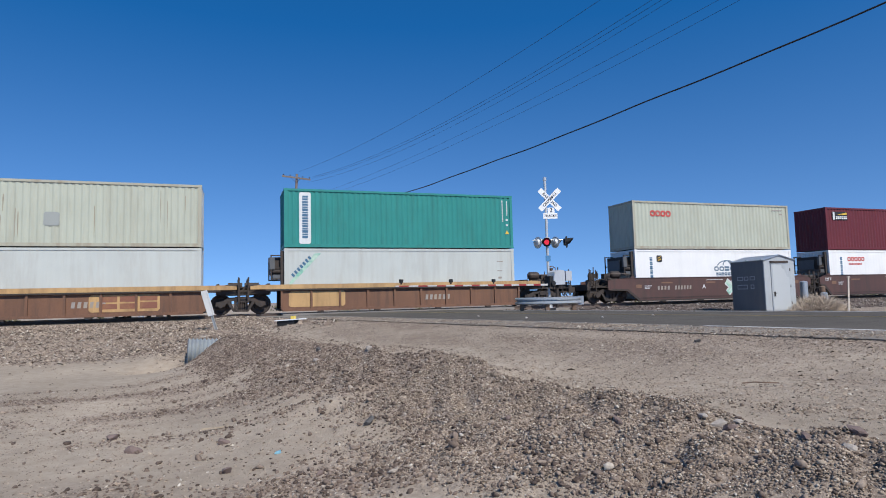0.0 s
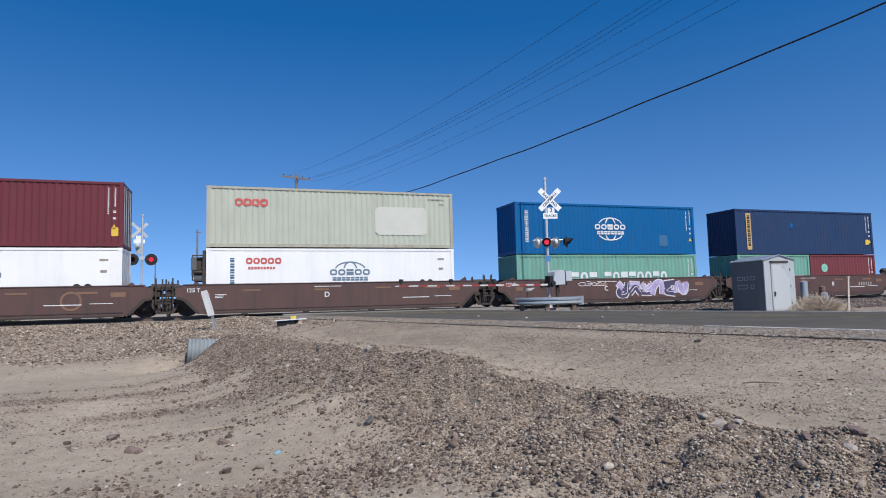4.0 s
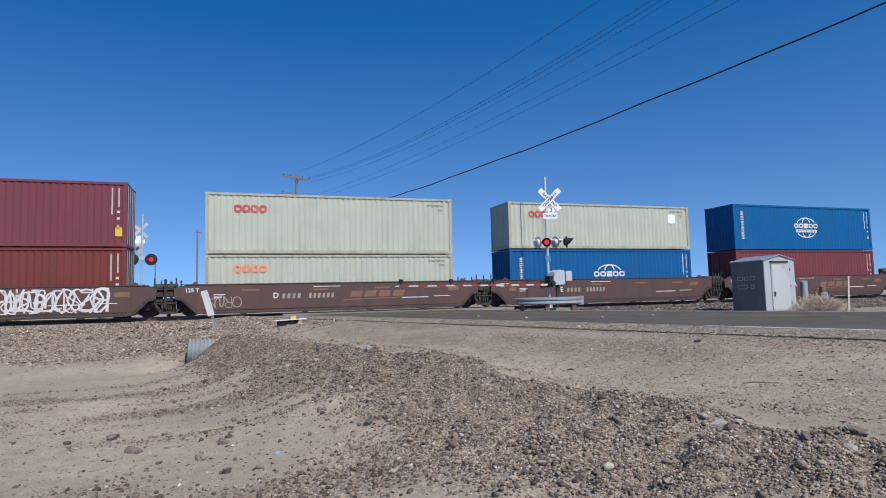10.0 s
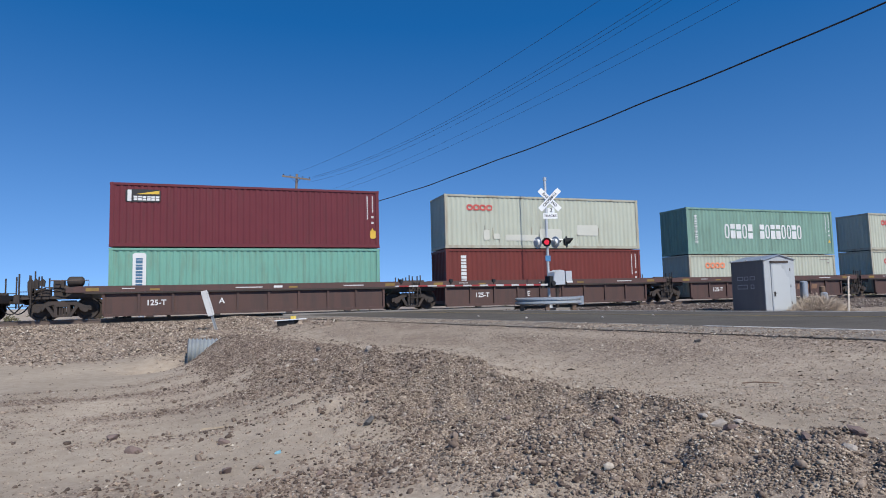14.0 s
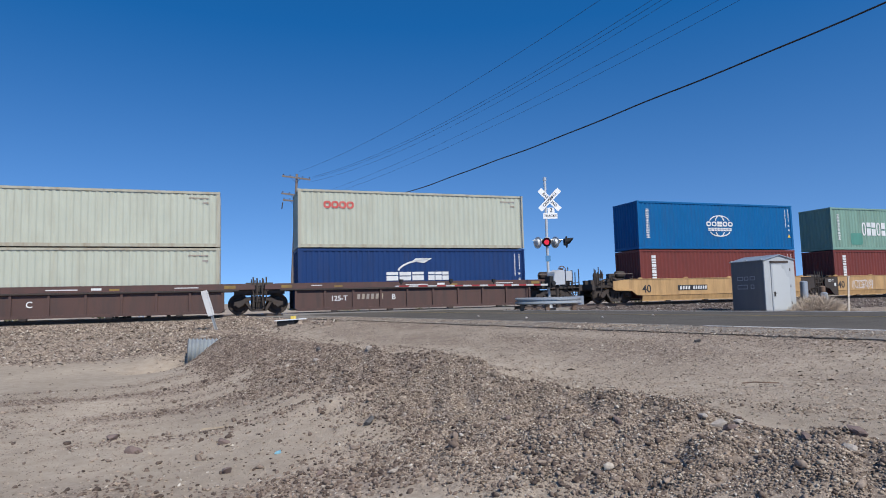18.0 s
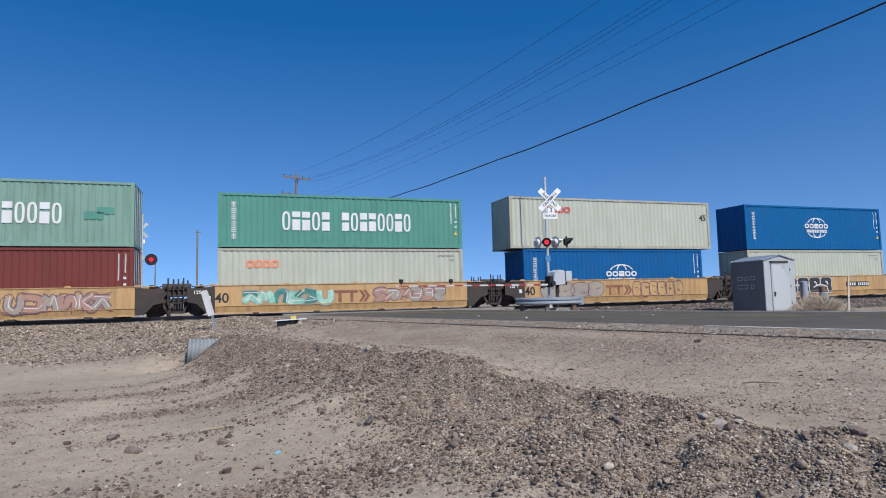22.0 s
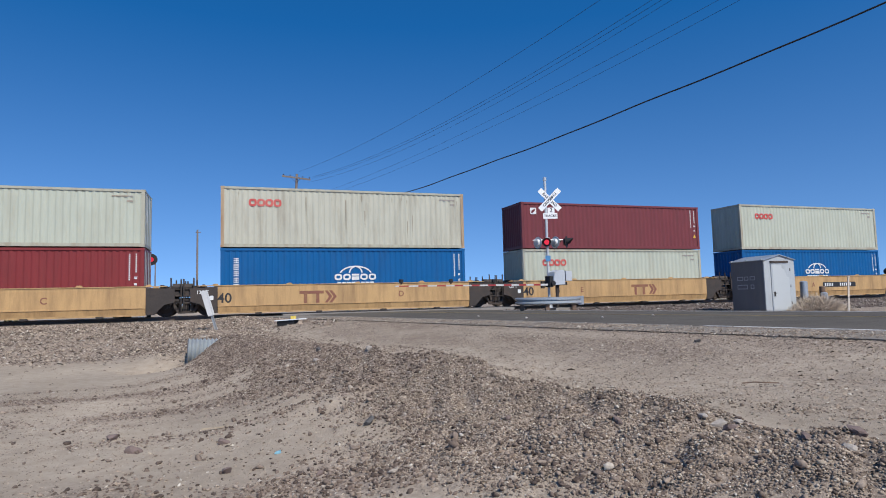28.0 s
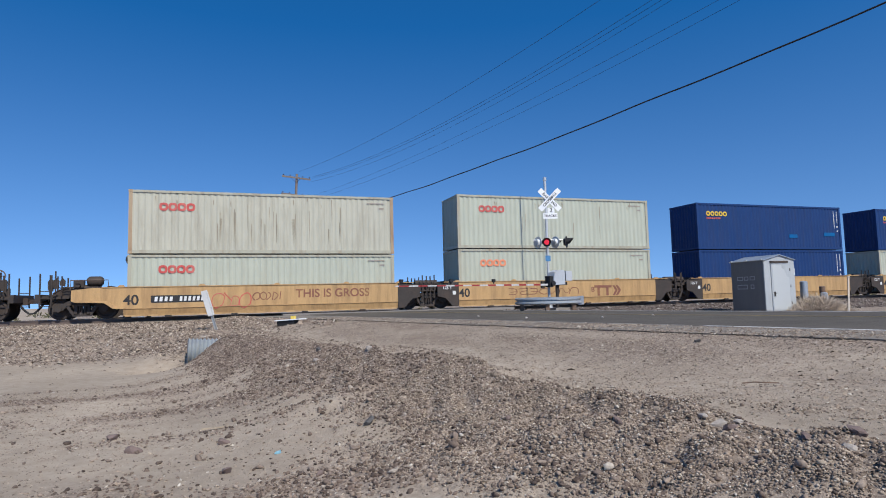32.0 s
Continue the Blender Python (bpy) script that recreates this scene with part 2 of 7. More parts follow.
M = {
    "cream": paint("cream_paint", (0.445, 0.468, 0.385), (0.27, 0.22, 0.15), 0.30),
    "cream_rusty": paint("weathered_cream_paint", (0.47, 0.46, 0.375), (0.17, 0.12, 0.075), 0.42),
    "cream_frame": paint("rust_edged_cream_paint", (0.40, 0.39, 0.31), (0.20, 0.11, 0.055), 0.55),
    "rust_frame": paint("rusty_frame_paint", (0.40, 0.30, 0.20), (0.20, 0.085, 0.035), 0.8),
    "white": paint("white_paint", (0.80, 0.80, 0.78), (0.45, 0.43, 0.40), 0.15),
    "pale": paint("greyed_white_paint", (0.50, 0.53, 0.50), (0.33, 0.29, 0.24), 0.35),
    "maroon": paint("maroon_paint", (0.140, 0.033, 0.041), SOOT, 0.3),
    "plum": paint("plum_red_paint", (0.175, 0.050, 0.064), SOOT, 0.3),
    "wine": paint("wine_red_paint", (0.174, 0.046, 0.052), SOOT, 0.25),
    "brick": paint("red_brown_paint", (0.165, 0.043, 0.036), SOOT, 0.25),
    "red": paint("red_paint", (0.21, 0.036, 0.038), SOOT, 0.25),
    "blue": paint("blue_paint", (0.003, 0.106, 0.285), SOOT, 0.22),
    "royal": paint("royal_blue_paint", (0.006, 0.100, 0.28), SOOT, 0.22),
    "green": paint("green_paint", (0.038, 0.245, 0.22), SOOT, 0.25),
    "sea": paint("sea_green_paint", (0.09, 0.265, 0.21), SOOT, 0.25),
    "mint": paint("mint_paint", (0.165, 0.36, 0.285), RUST, 0.35),
    "pale_green": paint("faded_green_paint", (0.19, 0.315, 0.255), (0.08, 0.09, 0.07), 0.45),
    "navy": paint("navy_paint", (0.022, 0.047, 0.11), (0.06, 0.05, 0.05), 0.3),
    "deep": paint("deep_blue_paint", (0.015, 0.045, 0.145), SOOT, 0.25),
    "car_yellow": surface("railcar_yellow", (0.48, 0.30, 0.13), 0.6, vary=0.16, fine=30, coarse=0.7, dirt=(0.20, 0.115, 0.055), dirt_amount=0.7, streak=True, bump=0.08, cover=0.44),
    "car_brown": surface("railcar_brown", (0.09, 0.046, 0.039), 0.65, vary=0.2, fine=30, coarse=0.7, dirt=(0.05, 0.038, 0.034), dirt_amount=0.85, streak=True, bump=0.08),
    "car_dull": surface("railcar_dull_brown", (0.085, 0.046, 0.038), 0.7, vary=0.18, fine=30, coarse=0.7, dirt=(0.045, 0.035, 0.032), dirt_amount=0.8, streak=True, bump=0.08),
    "car_rust": surface("railcar_rusted_panel", (0.17, 0.085, 0.05), 0.75, vary=0.22, fine=30, coarse=0.8, dirt=(0.07, 0.045, 0.035), dirt_amount=0.8, streak=True, bump=0.08),
    "steel_dark": surface("grimy_steel", (0.050, 0.041, 0.036), 0.75, 0.2, vary=0.3, fine=25, coarse=2, dirt=(0.09, 0.06, 0.045), dirt_amount=0.7, bump=0.25),
    "black": surface("black_rubber", (0.014, 0.014, 0.015), 0.7, vary=0.3, bump=0.1),
    "rail": surface("rusty_rail", (0.115, 0.085, 0.07), 0.7, 0.0, vary=0.2),
    "rail_top": surface("polished_rail_head", (0.42, 0.40, 0.38), 0.25, 0.9, vary=0.1),
    "wood": surface("weathered_timber", (0.17, 0.11, 0.075), 0.85, vary=0.25, fine=18, coarse=2, dirt=(0.08, 0.06, 0.045), dirt_amount=0.6, streak=True, bump=0.4),
    "pole": surface("utility_pole_timber", (0.20, 0.165, 0.145), 0.85, vary=0.2, fine=14, coarse=1, dirt=(0.10, 0.07, 0.05), dirt_amount=0.6, streak=True, bump=0.4),
    "galv": surface("galvanized_steel", (0.46, 0.49, 0.51), 0.45, 0.6, vary=0.12, fine=50, coarse=3, dirt=(0.28, 0.26, 0.23), dirt_amount=0.5, bump=0.08),
    "alu": surface("dull_aluminium_paint", (0.55, 0.57, 0.58), 0.5, 0.3, vary=0.1, fine=50, coarse=2, dirt=(0.3, 0.28, 0.26), dirt_amount=0.4),
    "sign": surface("reflective_white_sheet", (0.82, 0.83, 0.83), 0.45, vary=0.05, fine=40, coarse=3, bump=0.02),
    "ink": surface("black_sign_paint", (0.015, 0.015, 0.016), 0.5, vary=0.1, bump=0.0),
    # shed side and back: shade of the unlit wall mixed into the paint colour
    "shed": surface("shade_dark_shed_paint", (0.112, 0.125, 0.137), 0.6, 0.0, vary=0.1, fine=30, coarse=1.5, dirt=(0.22, 0.21, 0.20), dirt_amount=0.35, streak=True, bump=0.06),
    "buff": surface("fresh_white_overpaint", (0.45, 0.475, 0.475), 0.55, vary=0.05, bump=0.03),
    "asphalt": surface("worn_asphalt", (0.10, 0.09, 0.077), 0.95, vary=0.34, fine=90, coarse=0.5, dirt=(0.15, 0.135, 0.12), dirt_amount=0.5, bump=0.6, spec=0.1),
    "chips": surface("chip_seal_shoulder", (0.225, 0.205, 0.178), 0.98, vary=0.6, fine=22, coarse=2.5, dirt=(0.15, 0.125, 0.10), dirt_amount=0.85, bump=0.9, spec=0.05),
    "concrete": surface("crossing_concrete", (0.24, 0.22, 0.20), 0.9, vary=0.2, fine=50, coarse=1.5, bump=0.3),
    "line_white": surface("worn_white_line", (0.55, 0.54, 0.52), 0.8, vary=0.2, fine=60, coarse=4, dirt=(0.12, 0.11, 0.10), dirt_amount=0.8),
    "line_faint": surface("faded_white_line", (0.33, 0.31, 0.28), 0.9, vary=0.25, fine=30, coarse=3, dirt=(0.14, 0.13, 0.115), dirt_amount=0.9),
    "line_yellow": surface("worn_yellow_line", (0.24, 0.18, 0.08), 0.8, vary=0.2, fine=60, coarse=4, dirt=(0.12, 0.11, 0.10), dirt_amount=0.8),
    "ltr_white": surface("white_lettering", (0.66, 0.67, 0.66), 0.55, vary=0.08, dirt=(0.4, 0.38, 0.35), dirt_amount=0.4, streak=True, bump=0),
    "ltr_red": surface("faded_red_lettering", (0.50, 0.075, 0.065), 0.6, vary=0.12, dirt=(0.6, 0.45, 0.35), dirt_amount=0.3, streak=True, bump=0),
    "ltr_orange": surface("faded_orange_lettering", (0.72, 0.25, 0.13), 0.6, vary=0.12, bump=0),
    "ltr_teal": surface("slate_blue_lettering", (0.05, 0.14, 0.24), 0.6, vary=0.1, bump=0),
    "ltr_slate": surface("faded_slate_lettering", (0.13, 0.19, 0.25), 0.6, vary=0.12, dirt=(0.3, 0.32, 0.34), dirt_amount=0.4, bump=0),
    "ltr_yellow": surface("yellow_marking", (0.66, 0.43, 0.05), 0.6, vary=0.12, bump=0),
    "ltr_straw": surface("faded_straw_yellow_sign", (0.52, 0.34, 0.13), 0.6, vary=0.12, dirt=(0.3, 0.2, 0.1), dirt_amount=0.4, streak=True, bump=0),
    "ltr_mustard": surface("dull_yellow_marking", (0.26, 0.17, 0.045), 0.7, vary=0.2, dirt=(0.1, 0.06, 0.04), dirt_amount=0.6, bump=0),
    "ltr_brown": surface("faded_brown_marking", (0.215, 0.085, 0.055), 0.7, vary=0.15, dirt=(0.4, 0.24, 0.08), dirt_amount=0.4, bump=0),
    "ltr_black": surface("black_marking", (0.02, 0.02, 0.022), 0.6, vary=0.1, bump=0),
    "ltr_tan": surface("faded_tan_marking", (0.20, 0.112, 0.068), 0.7, vary=0.15, dirt=(0.1, 0.05, 0.04), dirt_amount=0.5, bump=0),
    "rust_run": surface("dark_rust_run", (0.27, 0.235, 0.175), 0.8, vary=0.25, fine=10, coarse=2, dirt=(0.33, 0.29, 0.22), dirt_amount=0.6, streak=True, bump=0),
    "patch_grey": surface("grey_paint_patch", (0.30, 0.32, 0.30), 0.6, vary=0.12, bump=0.03),
    "patch_pale": surface("pale_cream_patch", (0.53, 0.53, 0.46), 0.6, vary=0.1, bump=0.03),
    "patch_blue": surface("greyed_blue_patch", (0.03, 0.12, 0.24), 0.6, vary=0.12, bump=0.03),
    "spray_white": surface("white_spray_paint", (0.62, 0.60, 0.60), 0.55, vary=0.12, fine=8, coarse=1.2, dirt=(0.25, 0.18, 0.16), dirt_amount=0.5, bump=0),
    "spray_lilac": surface("lilac_spray_paint", (0.36, 0.30, 0.50), 0.55, vary=0.25, fine=6, coarse=1.2, dirt=(0.7, 0.68, 0.72), dirt_amount=0.6, bump=0),
    "spray_aqua": surface("aqua_spray_paint", (0.20, 0.46, 0.36), 0.55, vary=0.25, fine=6, coarse=1.2, dirt=(0.72, 0.76, 0.62), dirt_amount=0.9, bump=0),
    "spray_teal": surface("teal_spray_paint", (0.035, 0.17, 0.15), 0.55, vary=0.25, fine=6, coarse=1.2, dirt=(0.2, 0.42, 0.33), dirt_amount=0.5, bump=0),
    "spray_black": surface("black_spray_paint", (0.035, 0.033, 0.032), 0.55, vary=0.15, fine=6, coarse=1.2, bump=0),
    "spray_grey": surface("grey_spray_paint", (0.30, 0.27, 0.24), 0.6, vary=0.2, fine=6, coarse=1.2, dirt=(0.42, 0.30, 0.13), dirt_amount=0.5, bump=0),
    "spray_violet": surface("dark_violet_spray_paint", (0.06, 0.05, 0.10), 0.6, vary=0.2, fine=6, coarse=1.2, bump=0),
    "spray_pink": surface("faded_pink_spray_paint", (0.34, 0.20, 0.17), 0.6, vary=0.2, fine=6, coarse=1.2, dirt=(0.42, 0.26, 0.11), dirt_amount=0.7, bump=0),
    "machine": surface("dark_machine_grey", (0.10, 0.105, 0.11), 0.6, vary=0.2, fine=20, coarse=2, dirt=(0.05, 0.045, 0.04), dirt_amount=0.6),
    "spray_plum": surface("plum_spray_paint", (0.16, 0.09, 0.11), 0.6, vary=0.2, fine=6, coarse=1.2, bump=0),
    # shed front: overpaint, made paler still for the sun that falls on it
    "front": surface("lit_repainted_shed_front", (0.40, 0.425, 0.435), 0.55, vary=0.1, fine=20, coarse=2, dirt=(0.2, 0.2, 0.2), dirt_amount=0.4, streak=True, bump=0.04),
    "stake": surface("faded_tan_stake", (0.60, 0.53, 0.45), 0.7, vary=0.15),
    "zinc": surface("weathered_zinc", (0.34, 0.37, 0.38), 0.5, 0.25, vary=0.15, fine=30, coarse=4, dirt=(0.22, 0.19, 0.16), dirt_amount=0.5),
    "scrub": surface("grey_green_scrub", (0.13, 0.125, 0.065), 0.9, vary=0.4, fine=6, coarse=0.5, bump=0),
    "gate_red": surface("gate_red", (0.30, 0.035, 0.035), 0.5, vary=0.15),
    "arm_white": surface("dull_white_sheet", (0.52, 0.52, 0.51), 0.5, vary=0.12, dirt=(0.3, 0.27, 0.24), dirt_amount=0.5),
    "straw": surface("dry_straw", (0.52, 0.43, 0.335), 0.9, vary=0.3),
    "amber": surface("yellow_plastic", (0.75, 0.55, 0.10), 0.5, vary=0.1),
}


def lamp_red():
    m, n, k, b = nodes_of("lit_red_lens")
    b.inputs["Base Color"].default_value = (0.6, 0.02, 0.03, 1)
    b.inputs["Emission Color"].default_value = (1.0, 0.05, 0.10, 1)
    b.inputs["Emission Strength"].default_value = 0.65
    return m


def lens_dark():
    m, n, k, b = nodes_of("unlit_red_lens")
    b.inputs["Base Color"].default_value = (0.09, 0.012, 0.012, 1)
    b.inputs["Roughness"].default_value = 0.25
    return m


M["lit"], M["lens"] = lamp_red(), lens_dark()


def ground_material():
    m, n, k, b = nodes_of("desert_ground")
    geo = n.new("ShaderNodeNewGeometry")
    att = n.new("ShaderNodeAttribute")
    att.attribute_name = "gravel"
    noises = []
    for scale, detail in ((0.35, 6), (5.0, 5), (38.0, 4), (150.0, 2)):
        t = n.new("ShaderNodeTexNoise")
        t.inputs["Scale"].default_value, t.inputs["Detail"].default_value = scale, detail
        k.new(geo.outputs["Position"], t.inputs["Vector"])
        noises.append(t)
    vor = n.new("ShaderNodeTexVoronoi")
    vor.inputs["Scale"].default_value = 34
    k.new(geo.outputs["Position"], vor.inputs["Vector"])

    def ramp(src, lo, hi, a, c):
        r = n.new("ShaderNodeMapRange")
        r.inputs[1].default_value, r.inputs[2].default_value = lo, hi
        k.new(src, r.inputs[0])
        x = n.new("ShaderNodeMix")
        x.data_type = "RGBA"
        k.new(r.outputs[0], x.inputs[0])
        x.inputs[6].default_value, x.inputs[7].default_value = (*a, 1), (*c, 1)
        return x.outputs[2]

    sand = ramp(noises[1].outputs[0], 0.3, 0.7, (0.362, 0.297, 0.226), (0.455, 0.380, 0.295))
    grit = ramp(vor.outputs["Color"], 0.1, 0.9, (0.165, 0.126, 0.100), (0.40, 0.328, 0.262))
    mixer = n.new("ShaderNodeMath")
    mixer.operation = "MULTIPLY_ADD"
    k.new(noises[2].outputs[0], mixer.inputs[0])
    mixer.inputs[1].default_value = 0.9
    lift = n.new("ShaderNodeMath")
    lift.operation = "MULTIPLY_ADD"
    k.new(att.outputs["Fac"], lift.inputs[0])
    lift.inputs[1].default_value, lift.inputs[2].default_value = 0.95, -0.42
    k.new(lift.outputs[0], mixer.inputs[2])
    mixer.use_clamp = True
    mix = n.new("ShaderNodeMix")
    mix.data_type = "RGBA"
    k.new(mixer.outputs[0], mix.inputs[0])
    k.new(sand, mix.inputs[6])
    k.new(grit, mix.inputs[7])
    hsv = n.new("ShaderNodeHueSaturation")
    r = n.new("ShaderNodeMapRange")
    r.inputs[1].default_value, r.inputs[2].default_value, r.inputs[3].default_value, r.inputs[4].default_value = 0.3, 0.7, 0.82, 1.14
    k.new(noises[0].outputs[0], r.inputs[0])
    k.new(r.outputs[0], hsv.inputs["Value"])
    k.new(mix.outputs[2], hsv.inputs["Color"])
    k.new(hsv.outputs[0], b.inputs["Base Color"])
    b.inputs["Roughness"].default_value = 0.95
    b.inputs["Specular IOR Level"].default_value = 0.2
    add = n.new("ShaderNodeMath")
    add.operation = "ADD"
    k.new(noises[2].outputs[0], add.inputs[0])
    k.new(noises[3].outputs[0], add.inputs[1])
    bp = n.new("ShaderNodeBump")
    bp.inputs["Strength"].default_value, bp.inputs["Distance"].default_value = 0.55, 0.02
    k.new(add.outputs[0], bp.inputs["Height"])
    k.new(bp.outputs[0], b.inputs["Normal"])
    return m


def stone_material(name, tones):
    m, n, k, b = nodes_of(name)
    geo = n.new("ShaderNodeNewGeometry")
    cr = n.new("ShaderNodeValToRGB")
    e = cr.color_ramp.elements
    e[0].position, e[0].color = 0.0, (*tones[0], 1)
    e[1].position, e[1].color = 1.0, (*tones[4], 1)
    for p, c in zip((0.35, 0.7, 0.93), tones[1:4]):
        x = e.new(p)
        x.color = (*c, 1)
    k.new(geo.outputs["Random Per Island"], cr.inputs[0])
    t = n.new("ShaderNodeTexNoise")
    t.inputs["Scale"].default_value, t.inputs["Detail"].default_value = 45, 5
    k.new(geo.outputs["Position"], t.inputs["Vector"])
    hsv = n.new("ShaderNodeHueSaturation")
    r = n.new("ShaderNodeMapRange")
    r.inputs[1].default_value, r.inputs[2].default_value, r.inputs[3].default_value, r.inputs[4].default_value = 0.3, 0.7, 0.75, 1.25
    k.new(t.outputs[0], r.inputs[0])
    k.new(r.outputs[0], hsv.inputs["Value"])
    k.new(cr.outputs[0], hsv.inputs["Color"])
    k.new(hsv.outputs[0], b.inputs["Base Color"])
    b.inputs["Specular IOR Level"].default_value = 0.12
    b.inputs["Roughness"].default_value = 0.9
    bp = n.new("ShaderNodeBump")
    bp.inputs["Strength"].default_value, bp.inputs["Distance"].default_value = 0.4, 0.01
    k.new(t.outputs[0], bp.inputs["Height"])
    k.new(bp.outputs[0], b.inputs["Normal"])
    return m


M["ground"] = ground_material()
M["stone"] = stone_material("loose_stone", ((0.10, 0.076, 0.061), (0.22, 0.170, 0.134), (0.33, 0.262, 0.202), (0.42, 0.350, 0.270), (0.55, 0.50, 0.43)))
M["ballast"] = stone_material("dark_ballast", ((0.05, 0.040, 0.036), (0.10, 0.080, 0.070), (0.16, 0.128, 0.112), (0.24, 0.20, 0.175), (0.42, 0.39, 0.36)))
M["cobble"] = stone_material("mauve_brown_stone", ((0.075, 0.056, 0.046), (0.150, 0.113, 0.091), (0.225, 0.174, 0.139), (0.32, 0.258, 0.205), (0.42, 0.37, 0.31)))

# ---------------------------------------------------------------- mesh tools
class Shape:
    """Collects vertices and faces of one mesh."""

    def __init__(self):
        self.v, self.f = [], []

    def add(self, verts, faces):
        o = len(self.v)
        self.v += [tuple(p) for p in verts]
        self.f += [tuple(i + o for i in g) for g in faces]
        return self

    def box(self, x0, x1, y0, y1, z0, z1, m=None):
        p = [(x, y, z) for z in (z0, z1) for y in (y0, y1) for x in (x0, x1)]
        if m is not None:
            p = [m @ Vector(q) for q in p]
        return self.add(p, [(0, 2, 3, 1), (4, 5, 7, 6), (0, 1, 5, 4), (2, 6, 7, 3), (0, 4, 6, 2), (1, 3, 7, 5)])

    def prism(self, outline, y0, y1):
        """An outline in x, z drawn out along y."""
        n = len(outline)
        p = [(x, y0, z) for x, z in outline] + [(x, y1, z) for x, z in outline]
        return self.add(p, [tuple(range(n)), tuple(range(2 * n - 1, n - 1, -1))] + [(i, i + n, (i + 1) % n + n, (i + 1) % n) for i in range(n)])

    def tube(self, a, b, r0, r1=None, sides=10, caps=True):
        a, b = Vector(a), Vector(b)
        r1 = r0 if r1 is None else r1
        turn = (b - a).to_track_quat("Z", "Y")
        ring = [(math.cos(2 * math.pi * i / sides), math.sin(2 * math.pi * i / sides)) for i in range(sides)]
        p = [a + turn @ Vector((c * r0, s * r0, 0)) for c, s in ring] + [b + turn @ Vector((c * r1, s * r1, 0)) for c, s in ring]
        f = [(i, (i + 1) % sides, (i + 1) % sides + sides, i + sides) for i in range(sides)]
        if caps:
            f += [tuple(range(sides - 1, -1, -1)), tuple(range(sides, 2 * sides))]
        return self.add(p, f)

    def path(self, points, r, sides=6):
        """One bent tube through all the points."""
        pts, v = [Vector(p) for p in points], []
        n = len(pts)
        for i, p in enumerate(pts):
            turn = (pts[min(i + 1, n - 1)] - pts[max(i - 1, 0)]).to_track_quat("Z", "Y")
            v += [p + turn @ Vector((r * math.cos(2 * math.pi * k / sides), r * math.sin(2 * math.pi * k / sides), 0)) for k in range(sides)]
        f = [(i * sides + k, i * sides + (k + 1) % sides, (i + 1) * sides + (k + 1) % sides, (i + 1) * sides + k) for i in range(n - 1) for k in range(sides)]
        return self.add(v, f + [tuple(range(sides - 1, -1, -1)), tuple(range((n - 1) * sides, n * sides))])

    def lathe(self, profile, m, sides=20):
        """A profile of (radius, height) turned about local z, then posed by m."""
        n = len(profile)
        p = [m @ Vector((r * math.cos(2 * math.pi * i / sides), r * math.sin(2 * math.pi * i / sides), z)) for i in range(sides) for r, z in profile]
        f = [(i * n + j, ((i + 1) % sides) * n + j, ((i + 1) % sides) * n + j + 1, i * n + j + 1) for i in range(sides) for j in range(n - 1)]
        return self.add(p, f)

    def mesh(self, name, mat, smooth=False):
        me = bpy.data.meshes.new(name)
        me.from_pydata(self.v, [], self.f)
        me.materials.append(mat)
        bm = bmesh.new()
        bm.from_mesh(me)
        bmesh.ops.recalc_face_normals(bm, faces=bm.faces)
        bm.to_mesh(me)
        bm.free()
        if smooth:
            me.shade_smooth()
            me.set_sharp_from_angle(angle=radians(40))
        return me


def part(name, shape, mat, parent, label="", smooth=False):
    ob = new(name, shape if isinstance(shape, bpy.types.Mesh) else shape.mesh(name, mat, smooth))
    if ob.data.materials[0] is not mat:
        ob.material_slots[0].link = "OBJECT"
        ob.material_slots[0].material = mat
    ob.parent = parent
    if label:
        ob["label"] = label
    return ob


def thing(name, label, category, group="", m=None):
    ob = new(name)
    ob.empty_display_size = 0.2
    if m is not None:
        ob.matrix_basis = m
    return tagged(ob, label, category, group)


def solid(name, shape, mat, label="", category="", group="", kind="", smooth=False, m=None):
    ob = new(name, shape.mesh(name, mat, smooth))
    if m is not None:
        ob.matrix_basis = m
    return tagged(ob, label, category, group, kind)


def letters(name, body, size, m, mat, parent, label=""):
    """Plain writing with the built-in font, laid flat and turned into a mesh."""
    cu = bpy.data.curves.new(name, "FONT")
    cu.body, cu.size, cu.extrude, cu.align_x, cu.align_y, cu.offset = body, size, 0.002, "CENTER", "CENTER", size * 0.018
    tmp = bpy.data.objects.new(name, cu)
    me = bpy.data.meshes.new_from_object(tmp)
    bpy.data.objects.remove(tmp)
    me.materials.clear()
    me.materials.append(mat)
    me.transform(m)
    ob = new(name, me)
    ob.parent = parent
    if label:
        ob["label"] = label
    return ob


